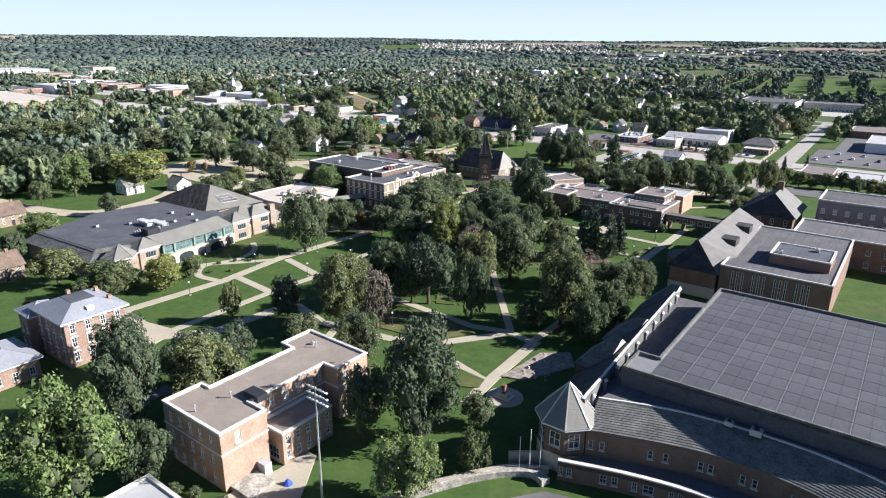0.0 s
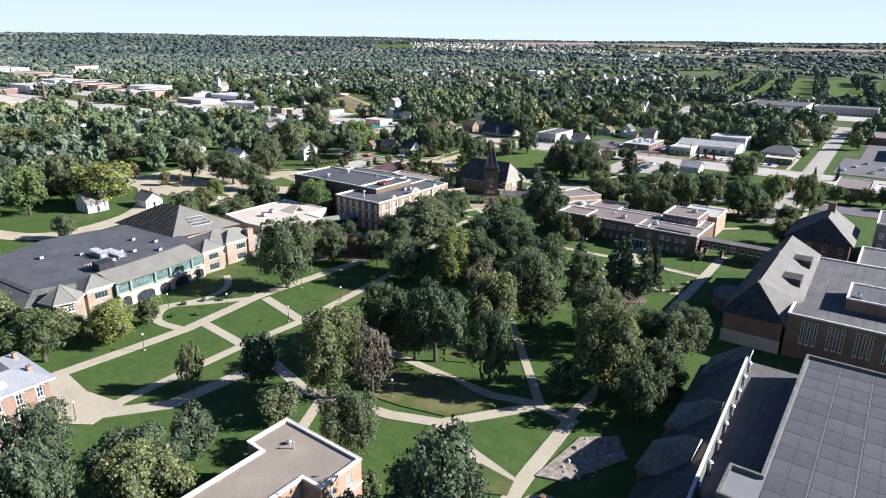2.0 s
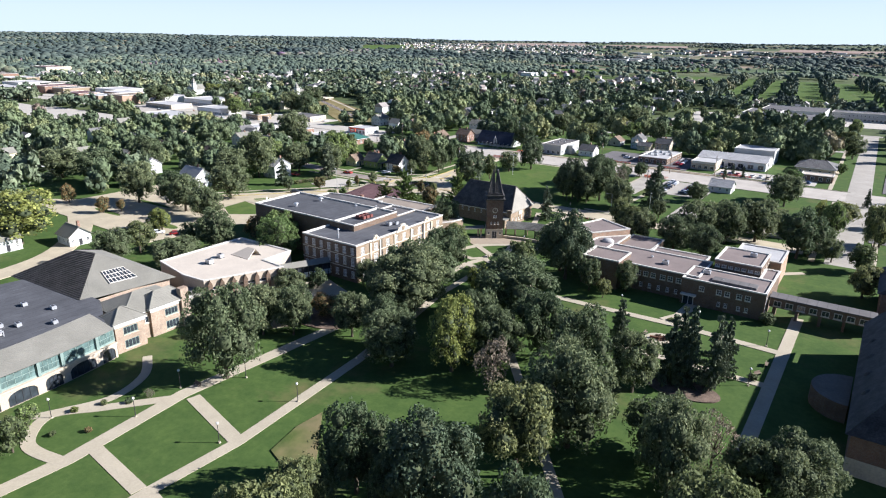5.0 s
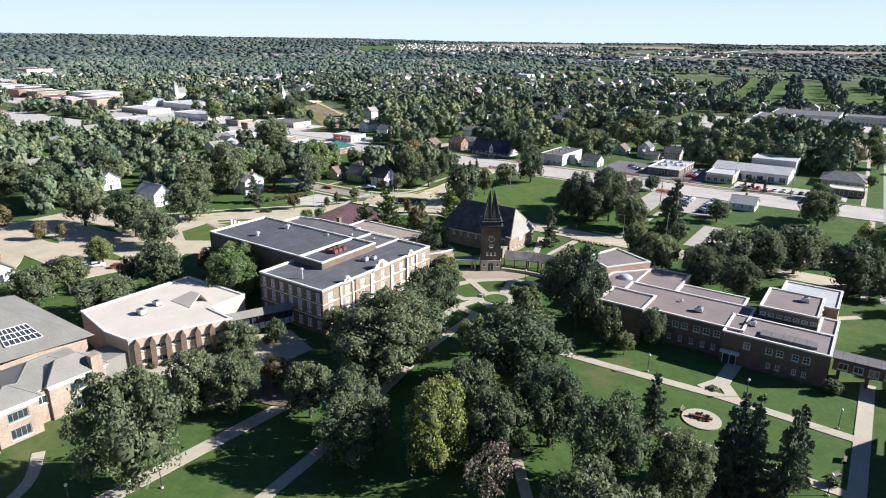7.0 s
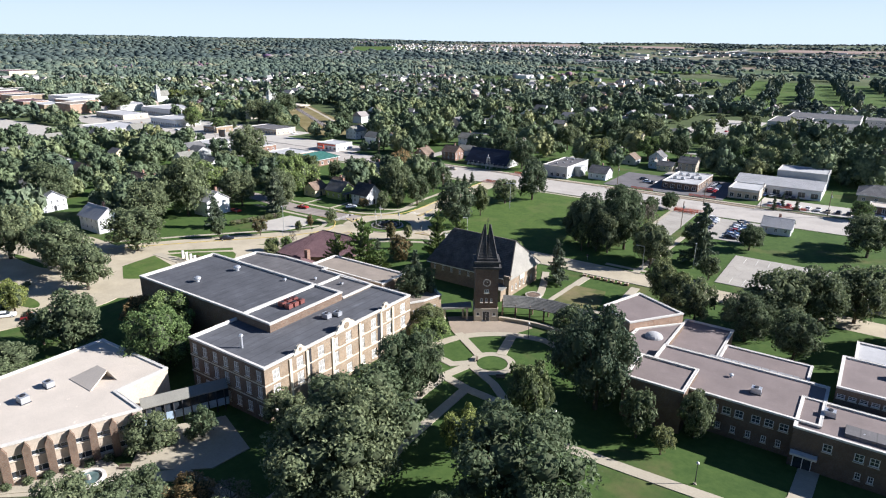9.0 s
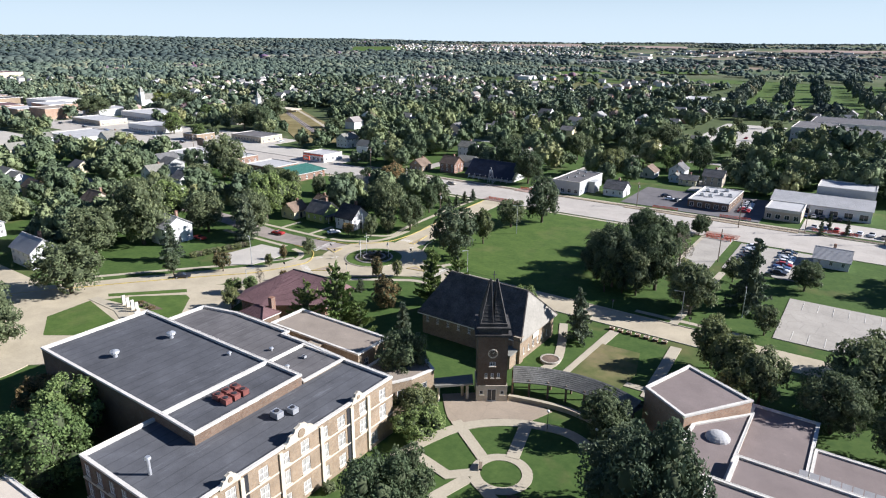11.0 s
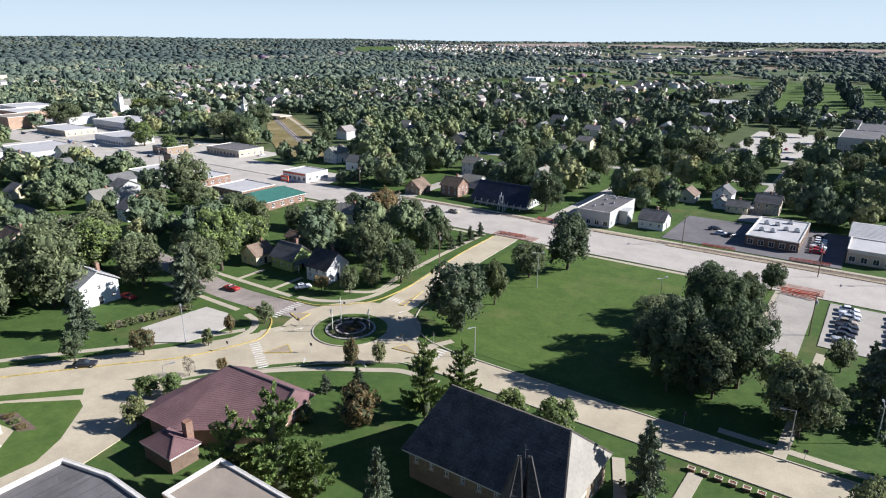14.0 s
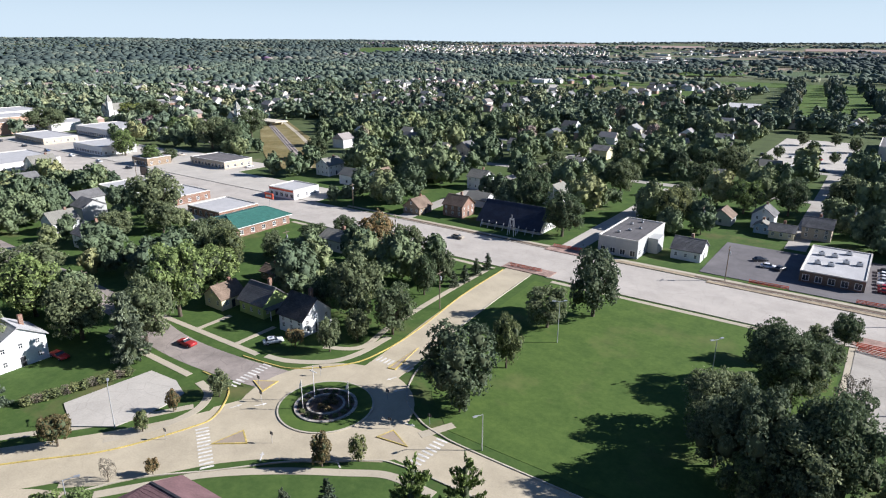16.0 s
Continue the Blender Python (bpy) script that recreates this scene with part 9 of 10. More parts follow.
def side_tree(rng, x0, x1):
    x, y = rng.uniform(x0, x1), rng.uniform(-20, 225)
    if x > -226 and y > 66 or x > -300 and y > 160:
        return None
    return x, y, rng.uniform(8, 16), rng.uniform(8, 14)


def fairway_tree(rng):
    """Rows of dark conifers and broadleaf trees between the fairways."""
    h = rng.uniform(10, 19)
    if rng.random() < 0.16:
        return rng.uniform(-250, 40), rng.uniform(775, 860), h * 0.7, h * 0.75
    x0, y = rng.choice((-232, -232, -190, -152, -105, -52, 0)), 850 + 500 * rng.random() ** 0.8
    if noise.noise(Vector((x0, y / 40, 2))) < -0.22:
        return None
    return x0 - 0.115 * (y - 856) + rng.uniform(-7, 7), y, h, h * rng.uniform(0.45, 0.75)


def park_tree(rng):
    """Single trees on the far sports grounds and along its paths."""
    x, y, h = rng.uniform(-690, -300), rng.uniform(960, 1250), rng.uniform(6, 12)
    return (x, y, h, h * 0.9) if noise.noise(Vector((x / 50, y / 30, 6))) > 0.15 else None


def tone_mat(name, tones):
    """A plain painted surface with a tone of its own for each building."""
    n = Nodes(name)
    geo = n.t.nodes.new("ShaderNodeNewGeometry")
    col = n.ramp(geo.outputs["Random Per Island"], [(i / (len(tones) - 1), c) for i, c in enumerate(tones)])
    col = n.mix(1.0, col, n.ramp(n.noise(0.3, 4), [(0.3, (0.85,) * 3), (0.7, (1.05,) * 3)]), "MULTIPLY")
    return n.done(col, 0.75)


# trees in the yards behind the shops along the avenue
for r in [(-251, 463, 13.0, 10.4, "g"), (-238, 449, 14.8, 12.4, "g"), (-239, 421, 16.6, 14.6, "d"), (-235, 469, 13.4, 12.4, "d"), (-223, 459, 15.2, 14.6, "d"), (-211, 455, 17.1, 13.6, "o"), (-213, 476, 13.9, 11.7, "d"), (-192, 426, 15.7, 13.8, "d"), (-198, 482, 17.5, 16.1, "o"), (-194, 492, 14.3, 13.8, "g"), (-179, 499, 16.1, 12.9, "d"), (-171, 505, 13.0, 10.9, "d"), (-169, 523, 14.8, 13.0, "g"), (-161, 512, 16.6, 15.3, "d"), (-152, 480, 13.4, 12.9, "d"), (-152, 524, 15.2, 12.2, "d"), (-149, 547, 17.1, 14.3, "d"), (-142, 488, 13.9, 12.2, "g"), (-197, 574, 15.7, 14.4, "d"), (-213, 562, 17.5, 16.8, "d"), (-227, 562, 14.3, 11.5, "d"), (-216, 514, 16.1, 13.6, "d"), (-230, 514, 13.0, 11.4, "o"), (-249, 536, 14.8, 13.6, "g"), (-246, 495, 16.6, 15.9, "d"), (-278, 480, 13.4, 10.8, "d"), (-267, 502, 15.2, 12.8, "y"), (-263, 446, 17.1, 15.0, "d"), (-276, 445, 13.9, 12.8, "d"), (-141, 553, 15.7, 15.1, "d"), (-265, 550, 17.5, 14.0, "d"), (-237, 550, 14.3, 12.1, "n"), (-208, 520, 16.1, 14.2, "d"), (-193, 517, 13.0, 12.0, "n"), (-184, 538, 14.8, 14.2, "d"), (-267, 529, 16.6, 13.3, "y"), (-287, 514, 13.4, 11.3, "d")]:
    if free(r[0], r[1], 3):
        tree(*r, where="yard")


M["town_walls"] = tone_mat("town_walls", [(0.72, 0.71, 0.68), (0.74, 0.72, 0.66), (0.5, 0.44, 0.34), (0.7, 0.7, 0.7), (0.33, 0.2, 0.14), (0.6, 0.6, 0.58)])
M["town_roofs"] = tone_mat("town_roofs", [(0.13, 0.13, 0.13), (0.22, 0.21, 0.2), (0.3, 0.29, 0.28), (0.17, 0.12, 0.09), (0.4, 0.39, 0.38)])


def far_buildings(name, label, n, spot, seed, flat):
    """Small buildings too far to pick apart: walls and pitched or flat roofs."""
    rng = random.Random(seed)
    V, Q, T, R, k, tries = [], [], [], [], 0, 0
    while k < n and tries < n * 10:
        tries += 1
        s = spot(rng)
        if s is None or not free(*s, 6):
            continue
        x, y = s
        z = land_height(x, y) - 0.3
        w, d, h = (rng.uniform(18, 60), rng.uniform(14, 34), rng.uniform(4, 8)) if flat else (rng.uniform(6.5, 10), rng.uniform(8, 12), rng.uniform(3.5, 6.5))
        if rng.random() < 0.5 and not flat:
            w, d = d, w
        k += 1
        block(x - w / 2 - 1, x + w / 2 + 5, y - d / 2 - 14, y + d / 2 + 1, 0)
        o = len(V)
        V += [(x + sx * w / 2, y + sy * d / 2, z + zz) for zz in (0, h) for sx, sy in ((-1, -1), (1, -1), (1, 1), (-1, 1))]
        Q += [(o, o + 1, o + 5, o + 4), (o + 1, o + 2, o + 6, o + 5), (o + 2, o + 3, o + 7, o + 6), (o + 3, o, o + 4, o + 7)]
        o = len(V)
        e = 0.5
        V += [(x + sx * (w / 2 + e), y + sy * (d / 2 + e), z + h) for sx, sy in ((-1, -1), (1, -1), (1, 1), (-1, 1))]
        if flat:
            R.append((o, o + 1, o + 2, o + 3))
        elif w > d:
            V += [(x - w / 2, y, z + h + d * 0.38), (x + w / 2, y, z + h + d * 0.38)]
            R += [(o, o + 1, o + 5, o + 4), (o + 2, o + 3, o + 4, o + 5)]
            T += [(o + 1, o + 2, o + 5), (o + 3, o, o + 4)]
        else:
            V += [(x, y - d / 2, z + h + w * 0.38), (x, y + d / 2, z + h + w * 0.38)]
            R += [(o + 1, o + 2, o + 5, o + 4), (o + 3, o, o + 4, o + 5)]
            T += [(o, o + 1, o + 4), (o + 2, o + 3, o + 5)]
    me = raw_mesh(name, V, np.array(Q + R), np.array(T) if T else np.zeros((0, 3), int), ["town_walls", "town_roofs"], 0)
    me.polygons.foreach_set("material_index", np.concatenate([np.zeros(len(Q)), np.ones(len(R)), np.zeros(len(T))]).astype(np.int32))
    return tagged(new(name, me), label, "houses", "", "stuff")


def town_spot(rng):
    x, y, r = sector(rng, 88, 166, 430, 1150)
    return (round(x / 22) * 22 + rng.uniform(-3, 3), round(y / 40) * 40 + rng.uniform(-5, 5)) if noise.noise(Vector((x / 200, y / 200, 1))) > -0.1 else None


def suburb_spot(rng):
    x, y, r = sector(rng, 112, 129, 2350, 3450)
    return round(x / 40) * 40 + rng.uniform(-8, 8), round(y / 70) * 70 + rng.uniform(-10, 10)


def store_spot(rng):
    if rng.random() < 0.45:
        return rng.uniform(-960, -680), rng.uniform(1880, 2460)
    return rng.uniform(-960, -230), rng.uniform(2640, 3150)


def draped(name, pts, mat, label, category):
    """A field or yard that follows the land, given its four corners counter-clockwise."""
    a, b, c, d = map(Vector, pts)
    n = max(2, int(max((b - a).length, (d - a).length) / 60))
    lift = 0.5 + 0.4 * len(QUADS) % 1.6
    bm = bmesh.new()
    g = [[None] * (n + 1) for _ in range(n + 1)]
    for i in range(n + 1):
        for j in range(n + 1):
            p = a.lerp(b, i / n).lerp(d.lerp(c, i / n), j / n)
            g[i][j] = bm.verts.new((p.x, p.y, land_height(p.x, p.y) + lift))
    for i in range(n):
        for j in range(n):
            bm.faces.new((g[i][j], g[i + 1][j], g[i + 1][j + 1], g[i][j + 1]))
    if category != "lawn" or name == "golf_course":
        QUADS.append([tuple(p) for p in (a, b, c, d)])
    return fixed(name, bm, mat, label, category)


M["stubble"] = plain("ploughed_pinkish_earth", (0.30, 0.215, 0.175), 0.95, 0.5, 0.02, 0.2, 0.0)
M["straw"] = plain("pale_stubble", (0.40, 0.35, 0.26), 0.95, 0.5, 0.02, 0.15, 0.0)
draped("field", [(-1923, 3020), (-1467, 3349), (-1640, 3800), (-2120, 3360)], "stubble", "distant ploughed pinkish field", "field")
draped("field", [(-1330, 3240), (-944, 3330), (-1010, 3700), (-1440, 3620)], "stubble", "distant ploughed pinkish field", "field")
draped("field", [(-520, 3250), (-120, 3260), (-130, 3600), (-560, 3560)], "stubble", "distant ploughed pinkish field", "field")
draped("field", [(-3632, 1740), (-3665, 1648), (-3987, 1780), (-3966, 1880)][::-1], "straw", "distant pale stubble field", "field")
draped("field", [(-3526, 1885), (-3634, 1762), (-3893, 1877), (-3777, 2010)][::-1], "straw", "distant pale stubble field", "field")
draped("field", [(-3266, 2113), (-3290, 2044), (-3497, 2165), (-3484, 2247)][::-1], "straw", "distant pale stubble field", "field")
draped("field", [(-3440, 1371), (-3459, 1236), (-3961, 1419), (-3971, 1586)][::-1], "straw", "distant pale stubble field", "field")
draped("field", [(-1921, 2120), (-1859, 2554), (-2062, 2878), (-2225, 2485)], "lawn", "distant green meadow between woods", "field")
draped("golf_course", [(-222, 850), (60, 850), (60, 1390), (-290, 1390)], "lawn", "open green golf course with mown fairways", "lawn")
draped("field", [(-690, 1010), (-330, 960), (-330, 1150), (-690, 1240)], "grass", "open grass sports grounds", "field")
draped("field", [(-600, 1170), (-470, 1190), (-440, 1060), (-470, 1010)][::-1], "worn_grass", "worn grass sports field", "field")
draped("fairway", [(-640, 1290), (-600, 1500), (-720, 1640), (-790, 1500)], "lawn", "smooth green golf fairway", "lawn")
draped("fairway", [(-520, 1560), (-420, 1640), (-480, 1880), (-600, 1760)], "lawn", "smooth green golf fairway", "lawn")
draped("car_park", [(-570, 985), (-524, 1028), (-600, 1160), (-650, 1110)], "lot", "pale car park beside a store", "car park")
draped("road", [(-745, 2640), (-715, 2640), (-672, 3560), (-704, 3560)], "lot", "pale straight highway far off", "road")
draped("car_park", [(-796, 878), (-774, 924), (-826, 1010), (-853, 987)], "lot", "pale yard far off among trees", "car park")
block(-300, 80, 850, 1390, 0)
far_buildings("far_houses", "small pale houses scattered among the town trees", 330, town_spot, 51, False)
far_buildings("far_suburb_houses", "small pale houses in far suburbs", 420, suburb_spot, 53, False)
far_buildings("far_sheds", "long pale sheds and stores at the town edge", 110, store_spot, 52, True)
woods("town_trees", "broadleaf trees between the houses of the town", 330, lambda g: town_tree(g, 110, 310), (850, 10), 21, "woods")
woods("town_trees", "broadleaf trees between the houses of the town", 600, lambda g: town_tree(g, 310, 540), (300, 7), 24, "woods")
woods("side_trees", "broadleaf trees round the edge of the campus", 230, lambda g: side_tree(g, -330, -180), (300, 6), 22, "woods")
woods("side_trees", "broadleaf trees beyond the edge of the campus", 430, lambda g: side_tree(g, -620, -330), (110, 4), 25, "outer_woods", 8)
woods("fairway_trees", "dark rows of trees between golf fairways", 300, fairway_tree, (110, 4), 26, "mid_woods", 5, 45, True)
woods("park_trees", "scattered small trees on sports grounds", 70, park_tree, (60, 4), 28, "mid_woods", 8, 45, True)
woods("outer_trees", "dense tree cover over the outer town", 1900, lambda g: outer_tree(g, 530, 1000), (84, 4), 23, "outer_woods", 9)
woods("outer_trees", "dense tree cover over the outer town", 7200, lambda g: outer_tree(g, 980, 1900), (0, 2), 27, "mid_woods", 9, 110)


def far_tree(rng):
    """Woods on the raised far land, with clearings and hedgerows."""
    a, r = rng.uniform(76, 176), 1800 * (4640 / 1800) ** (rng.random() ** 0.85)
    x, y = -100 + r * math.cos(radians(a)), 150 + r * math.sin(radians(a))
    west = a - 121 + 9 * noise.noise(Vector((x / 500, y / 500, 2)))
    v = noise.noise(Vector((x / 520, y / 210, 7))) + 0.4 * noise.noise(Vector((x / 130, y / 90, 5)))
    if v < (-0.5 if west > 3 else 0.2 if 2300 < r < 3400 else 0.02) and abs(noise.noise(Vector((x / 700, y / 240, 12)))) > 0.03:
        return None
    k = rng.random() ** 2
    low = 1 - 0.55 * max(0.0, (r - 3600) / 1040)
    return x, y, (rng.uniform(5.5, 9) + 6 * k) * low * (1 + 0.7 * noise.noise(Vector((x / 330, y / 160, 23)))), 12 + 17 * k


woods("far_woods", "distant woods on raised land and hills reaching the horizon", 19000, far_tree, (0, 1), 31, "far_woods", 4, 300)


# ---- lamps, cars, shrubs and small things ----
def lamp_post(x, y, h, arm=0.0, turn=0.0, kind="street_lamp"):
    """A tall lamp on a tapered pole, with an arm where it has one."""
    e = thing("street_lamp", "tall grey metal street lamp on a slim pole", "street lamp", x, y, 0, "street lamps")
    bm = bmesh.new()
    tube(bm, (x, y, 0), (x, y, h), 0.12, 0.07, 8)
    part("pole", bm, "metal", e)
    dx, dy = math.cos(radians(turn)), math.sin(radians(turn))
    for s in ((1, -1) if arm == 0 else (1,)):
        a = arm or 0.9
        bm = bmesh.new()
        beam(bm, (x, y, h - 0.1), (x + s * dx * a, y + s * dy * a, h + 0.1), 0.09)
        part("arm", bm, "metal", e)
        bm = bmesh.new()
        beam(bm, (x + s * dx * a, y + s * dy * a, h + 0.08), (x + s * dx * (a + 0.8), y + s * dy * (a + 0.8), h + 0.12), 0.35, 0.16)
        part("lamp_head", bm, "metal", e)


for x, y, h, arm, turn in ((-170.5, 345.5, 9.8, 0, 60), (-203.5, 344.1, 10.2, 0, 40), (-252.2, 267.8, 8.4, 1.6, 150), (-135.5, 302.6, 7.6, 1.6, 200), (-234.6, 252.0, 7.0, 1.4, 60), (-196, 300.2, 7.0, 1.2, 250), (-248, 313, 7, 1.2, 300), (-123.6, 313.4, 7.2, 1.4, 100)):
    lamp_post(x, y, h, arm, turn)


def utility_pole(x, y, h=10.6):
    e = thing("utility_pole", "weathered wooden utility pole with a crossarm", "utility pole", x, y, 0, "utility poles")
    bm = bmesh.new()
    tube(bm, (x, y, 0), (x, y, h), 0.16, 0.11, 7)
    part("pole", bm, "wood_pole", e)
    part("crossarm", boxes((x - 0.06, x + 0.06, y - 1.2, y + 1.2, h - 0.9, h - 0.75)), "wood_pole", e)
    bm = bmesh.new()
    tube(bm, (x + 0.35, y, h - 2.6), (x + 0.35, y, h - 1.7), 0.24, 0.24, 8)
    part("transformer", bm, "metal", e)


for x, y in ((-236.4, 344), (-141, 399.5), (-138.2, 354.1), (-156.4, 480.3), (-295.2, 345.5), (-325.2, 406.5), (-308.4, 291.2), (-447.2, 383.8), (-280, 379), (-120, 405.8), (-200, 452), (-182, 408.6), (-96, 405.8)):
    utility_pole(x, y)


def path_lamp(x, y):
    e = thing("path_lamp", "dark post top lamp with a pale globe beside a footpath", "path lamp", x, y, 0, "path lamps")
    bm = bmesh.new()
    tube(bm, (x, y, 0), (x, y, 3.6), 0.08, 0.05, 7)
    part("pole", bm, "dark_metal", e)
    bm = bmesh.new()
    bmesh.ops.create_icosphere(bm, subdivisions=2, radius=0.26, matrix=Matrix.Translation((x, y, 3.8)))
    part("globe", bm, "trim", e, "", True)
    bm = bmesh.new()
    tube(bm, (x, y, 0), (x, y, 0.25), 0.28, 0.22, 8)
    part("footing", bm, "path", e)


for x, y in ((-78.9, 212.6), (-63.5, 210.9), (-63.3, 189.6), (-152.9, 122.6), (-130.9, 132.6), (-145.9, 132.6), (-145.3, 86.9), (-150.4, 112.0), (-131.9, 116.0), (-162.0, 103.0), (-89.6, 104.8), (-129.4, 65.0), (-141.9, 241.6), (-132.9, 241.2), (-121.5, 212), (-97.6, 211.5)):
    path_lamp(x, y)


def flood_mast(x, y, h):
    e = thing("floodlight_mast", "tall pale floodlight mast with a cluster of lamps", "floodlight", x, y)
    bm = bmesh.new()
    tube(bm, (x, y, 0), (x, y, h), 0.2, 0.09, 10)
    part("mast", bm, "metal", e)
    for k in range(3):
        z = h - 0.4 - 1.0 * k
        bar = part("crossbar", boxes((x - 1.9, x + 1.9, y - 0.06, y + 0.06, z, z + 0.12)), "metal", e)
        for j in range(6):
            bm = bmesh.new()
            px = x - 1.75 + 0.7 * j
            tube(bm, (px, y + 0.1, z - 0.1), (px + 0.08, y + 0.4, z - 0.3), 0.1, 0.2, 9)
            part("floodlight", bm, "metal", bar)


flood_mast(-56.7, 51.9, 20.6)


CARS = {}


def car(x, y, turn, paint="white", van=False):
    """A saloon, or a pick-up or van, with its glass and wheels."""
    key = (paint, van)
    m = pose(x, y, 0.03, 0, 0, turn)
    if key not in CARS:
        e = new("car")
        L, W = (2.45, 0.95) if van else (2.25, 0.9)
        side = [(-L, 0.35), (L, 0.35), (L, 0.72), (L - 0.15, 0.86), (0.95, 0.98), (0.9, 1.0), (-1.5, 1.02), (-L, 0.95)]
        bm = bmesh.new()
        f = [[bm.verts.new((u, s * W * (1.0 if v < 0.8 else 0.95), v)) for u, v in side] for s in (-1, 1)]
        bm.faces.new(f[0])
        bm.faces.new(f[1][::-1])
        for k in range(len(side)):
            j = (k + 1) % len(side)
            bm.faces.new((f[0][k], f[1][k], f[1][j], f[0][j]))
        bmesh.ops.bevel(bm, geom=bm.edges[:], offset=0.05, segments=1, affect="EDGES")
        ob = new("body", mesh_of("body", bm, "car_" + paint, True))
        ob.parent = e
        for nm, z0, z1, mt, k in (("cabin_glass", 0.98, 1.42, "glass", 1.0), ("cabin_roof", 1.40, 1.50, "car_" + paint, 0.72)):
            bm = bmesh.new()
            back = -1.75 if not van else -0.4
            lo = [bm.verts.new((u, v, z0)) for u, v in ((back, -W * 0.9), (0.95, -W * 0.9), (0.95, W * 0.9), (back, W * 0.9))] if nm == "cabin_glass" else [bm.verts.new((u, v, z0)) for u, v in ((back + 0.45, -W * 0.76), (0.25, -W * 0.76), (0.25, W * 0.76), (back + 0.45, W * 0.76))]
            hi = [bm.verts.new((u, v, z1)) for u, v in ((back + 0.5, -W * 0.74), (0.22, -W * 0.74), (0.22, W * 0.74), (back + 0.5, W * 0.74))]
            bm.faces.new(hi)
            bm.faces.new(lo[::-1])
            for k in range(4):
                bm.faces.new((lo[k], lo[(k + 1) % 4], hi[(k + 1) % 4], hi[k]))
            g = new(nm, mesh_of(nm, bm, mt))
            g.parent = e
        wb = bmesh.new()
        tube(wb, (0, -0.11, 0), (0, 0.11, 0), 0.33, 0.33, 12)
        wm = mesh_of("wheel", wb, "tyre")
        rb = bmesh.new()
        tube(rb, (0, -0.12, 0), (0, 0.12, 0), 0.19, 0.19, 10)
        rm = mesh_of("rim", rb, "metal")
        for u in (-1.4, 1.4):
            for s in (-1, 1):
                w = new("wheel", wm)
                w.parent = e
                w.location = (u, s * (W - 0.08), 0.33)
                r = new("rim", rm)
                r.parent = w
        CARS[key] = e
        ob = e
        ob.matrix_basis = m
    else:
        ob = copy_thing(CARS[key], m)
    return tagged(ob, "parked %s %s on pavement" % (paint, "pickup truck" if van else "saloon car"), "car", "parked cars")


# car park beside the avenue
PAINTS = ("white", "silver", "black", "white", "blue", "black", "silver", "red", "black", "tan")
for k in range(8):
    car(-131.6 + (k % 3) * 0.2, 375.5 - 3.0 * k, 4 + (k * 37) % 5, PAINTS[(k * 3) % 10], k % 3 == 1)
for k in range(9):
    car(-121.0 + (k % 2) * 0.3, 376.0 - 2.9 * k, -3 + (k * 31) % 6, PAINTS[(k * 7 + 2) % 10], k % 4 == 2)
for k, c in enumerate(("black", "white", "white", "silver", "white", "red", "red")):
    car(-144.6 + 0.15 * k, 442.5 - 3.1 * k, 3, c, k == 4)
for x, y, t, c in ((-177.1, 433.0, 40, "black"), (-173.8, 427.7, 10, "white"), (-170.6, 427.6, 70, "black"), (-259.6, 249.3, 46, "black"), (-267.3, 397.5, 0, "tan"), (-287.3, 274.6, 5, "red"), (-270.5, 294.2, 185, "red"), (-255.5, 306.2, 60, "white")):
    car(x, y, t, c, c == "red" and x < -260)
for k in range(12):
    car(-118 + 3.6 * k, 414.5 + (k % 3) * 0.4, 86, PAINTS[(k * 3 + 1) % 10], k % 5 == 0)
for k in range(7):
    car(-128.5 + 2.9 * k, 432.2, 92, PAINTS[(k * 7) % 10])
for k in range(9):
    car(-262 + 3.0 * k, 171.5 + 1.6 * k, 60, PAINTS[(k * 7 + 5) % 10]) if k not in (2, 5) else None
for k in range(16):
    car(-44 + 4.3 * k, 424 + (k % 3) * 15, 90, PAINTS[(k * 3 + k // 4) % 10], k % 5 == 3)
for k in range(10):
    car(-225 + 5.2 * k, 612 + 18 * (k % 3), 88, PAINTS[(k * 7 + 1) % 10])
for k in range(14):
    car(-640 + 16 * k + (k * 7) % 5, 398.0 + (k % 2) * 40, 0 if k % 2 == 0 else 90, PAINTS[(k * 3 + 2) % 10], k % 4 == 1)


SHRUBS = {}


def shrub(x, y, r, h, kind="d", label="rounded green shrub beside a path"):
    if kind not in SHRUBS:
        SHRUBS[kind] = crown_mesh(kind, 77, 0)
    ob = new("shrub", SHRUBS[kind])
    ob.matrix_basis = Matrix.LocRotScale((x, y, -0.13 * h), Euler((0, 0, x * 3.1 + y)), (r * 2.1, r * 2.1, h * 1.15))
    return tagged(ob, label, "shrub", "shrubs")


for x, y, r, h, k in ((-84.9, 211.9, 1.3, 0.7, "o"), (-65.3, 224.3, 1.9, 3.0, "d"), (-160.7, 106.4, 0.9, 1.1, "y"), (-158.8, 110.8, 0.8, 1.0, "o"), (-155.6, 113.8, 0.9, 1.0, "d"), (-154.4, 117.2, 1.1, 1.9, "b"), (-156.4, 100.6, 0.8, 0.9, "o"), (-152.6, 104.8, 0.8, 0.9, "r"), (-63.0, 192.6, 1.3, 1.6, "d"), (-88, 198, 0.6, 0.8, "o"), (-79, 196, 0.6, 0.7, "r"), (-207.6, 262.0, 1.9, 3.0, "o"), (-251.6, 231.8, 1.2, 0.9, "r"), (-248.8, 231.6, 1.1, 0.9, "o"), (-246.2, 231.6, 1.2, 0.8, "r")):
    shrub(x, y, r, h, k)
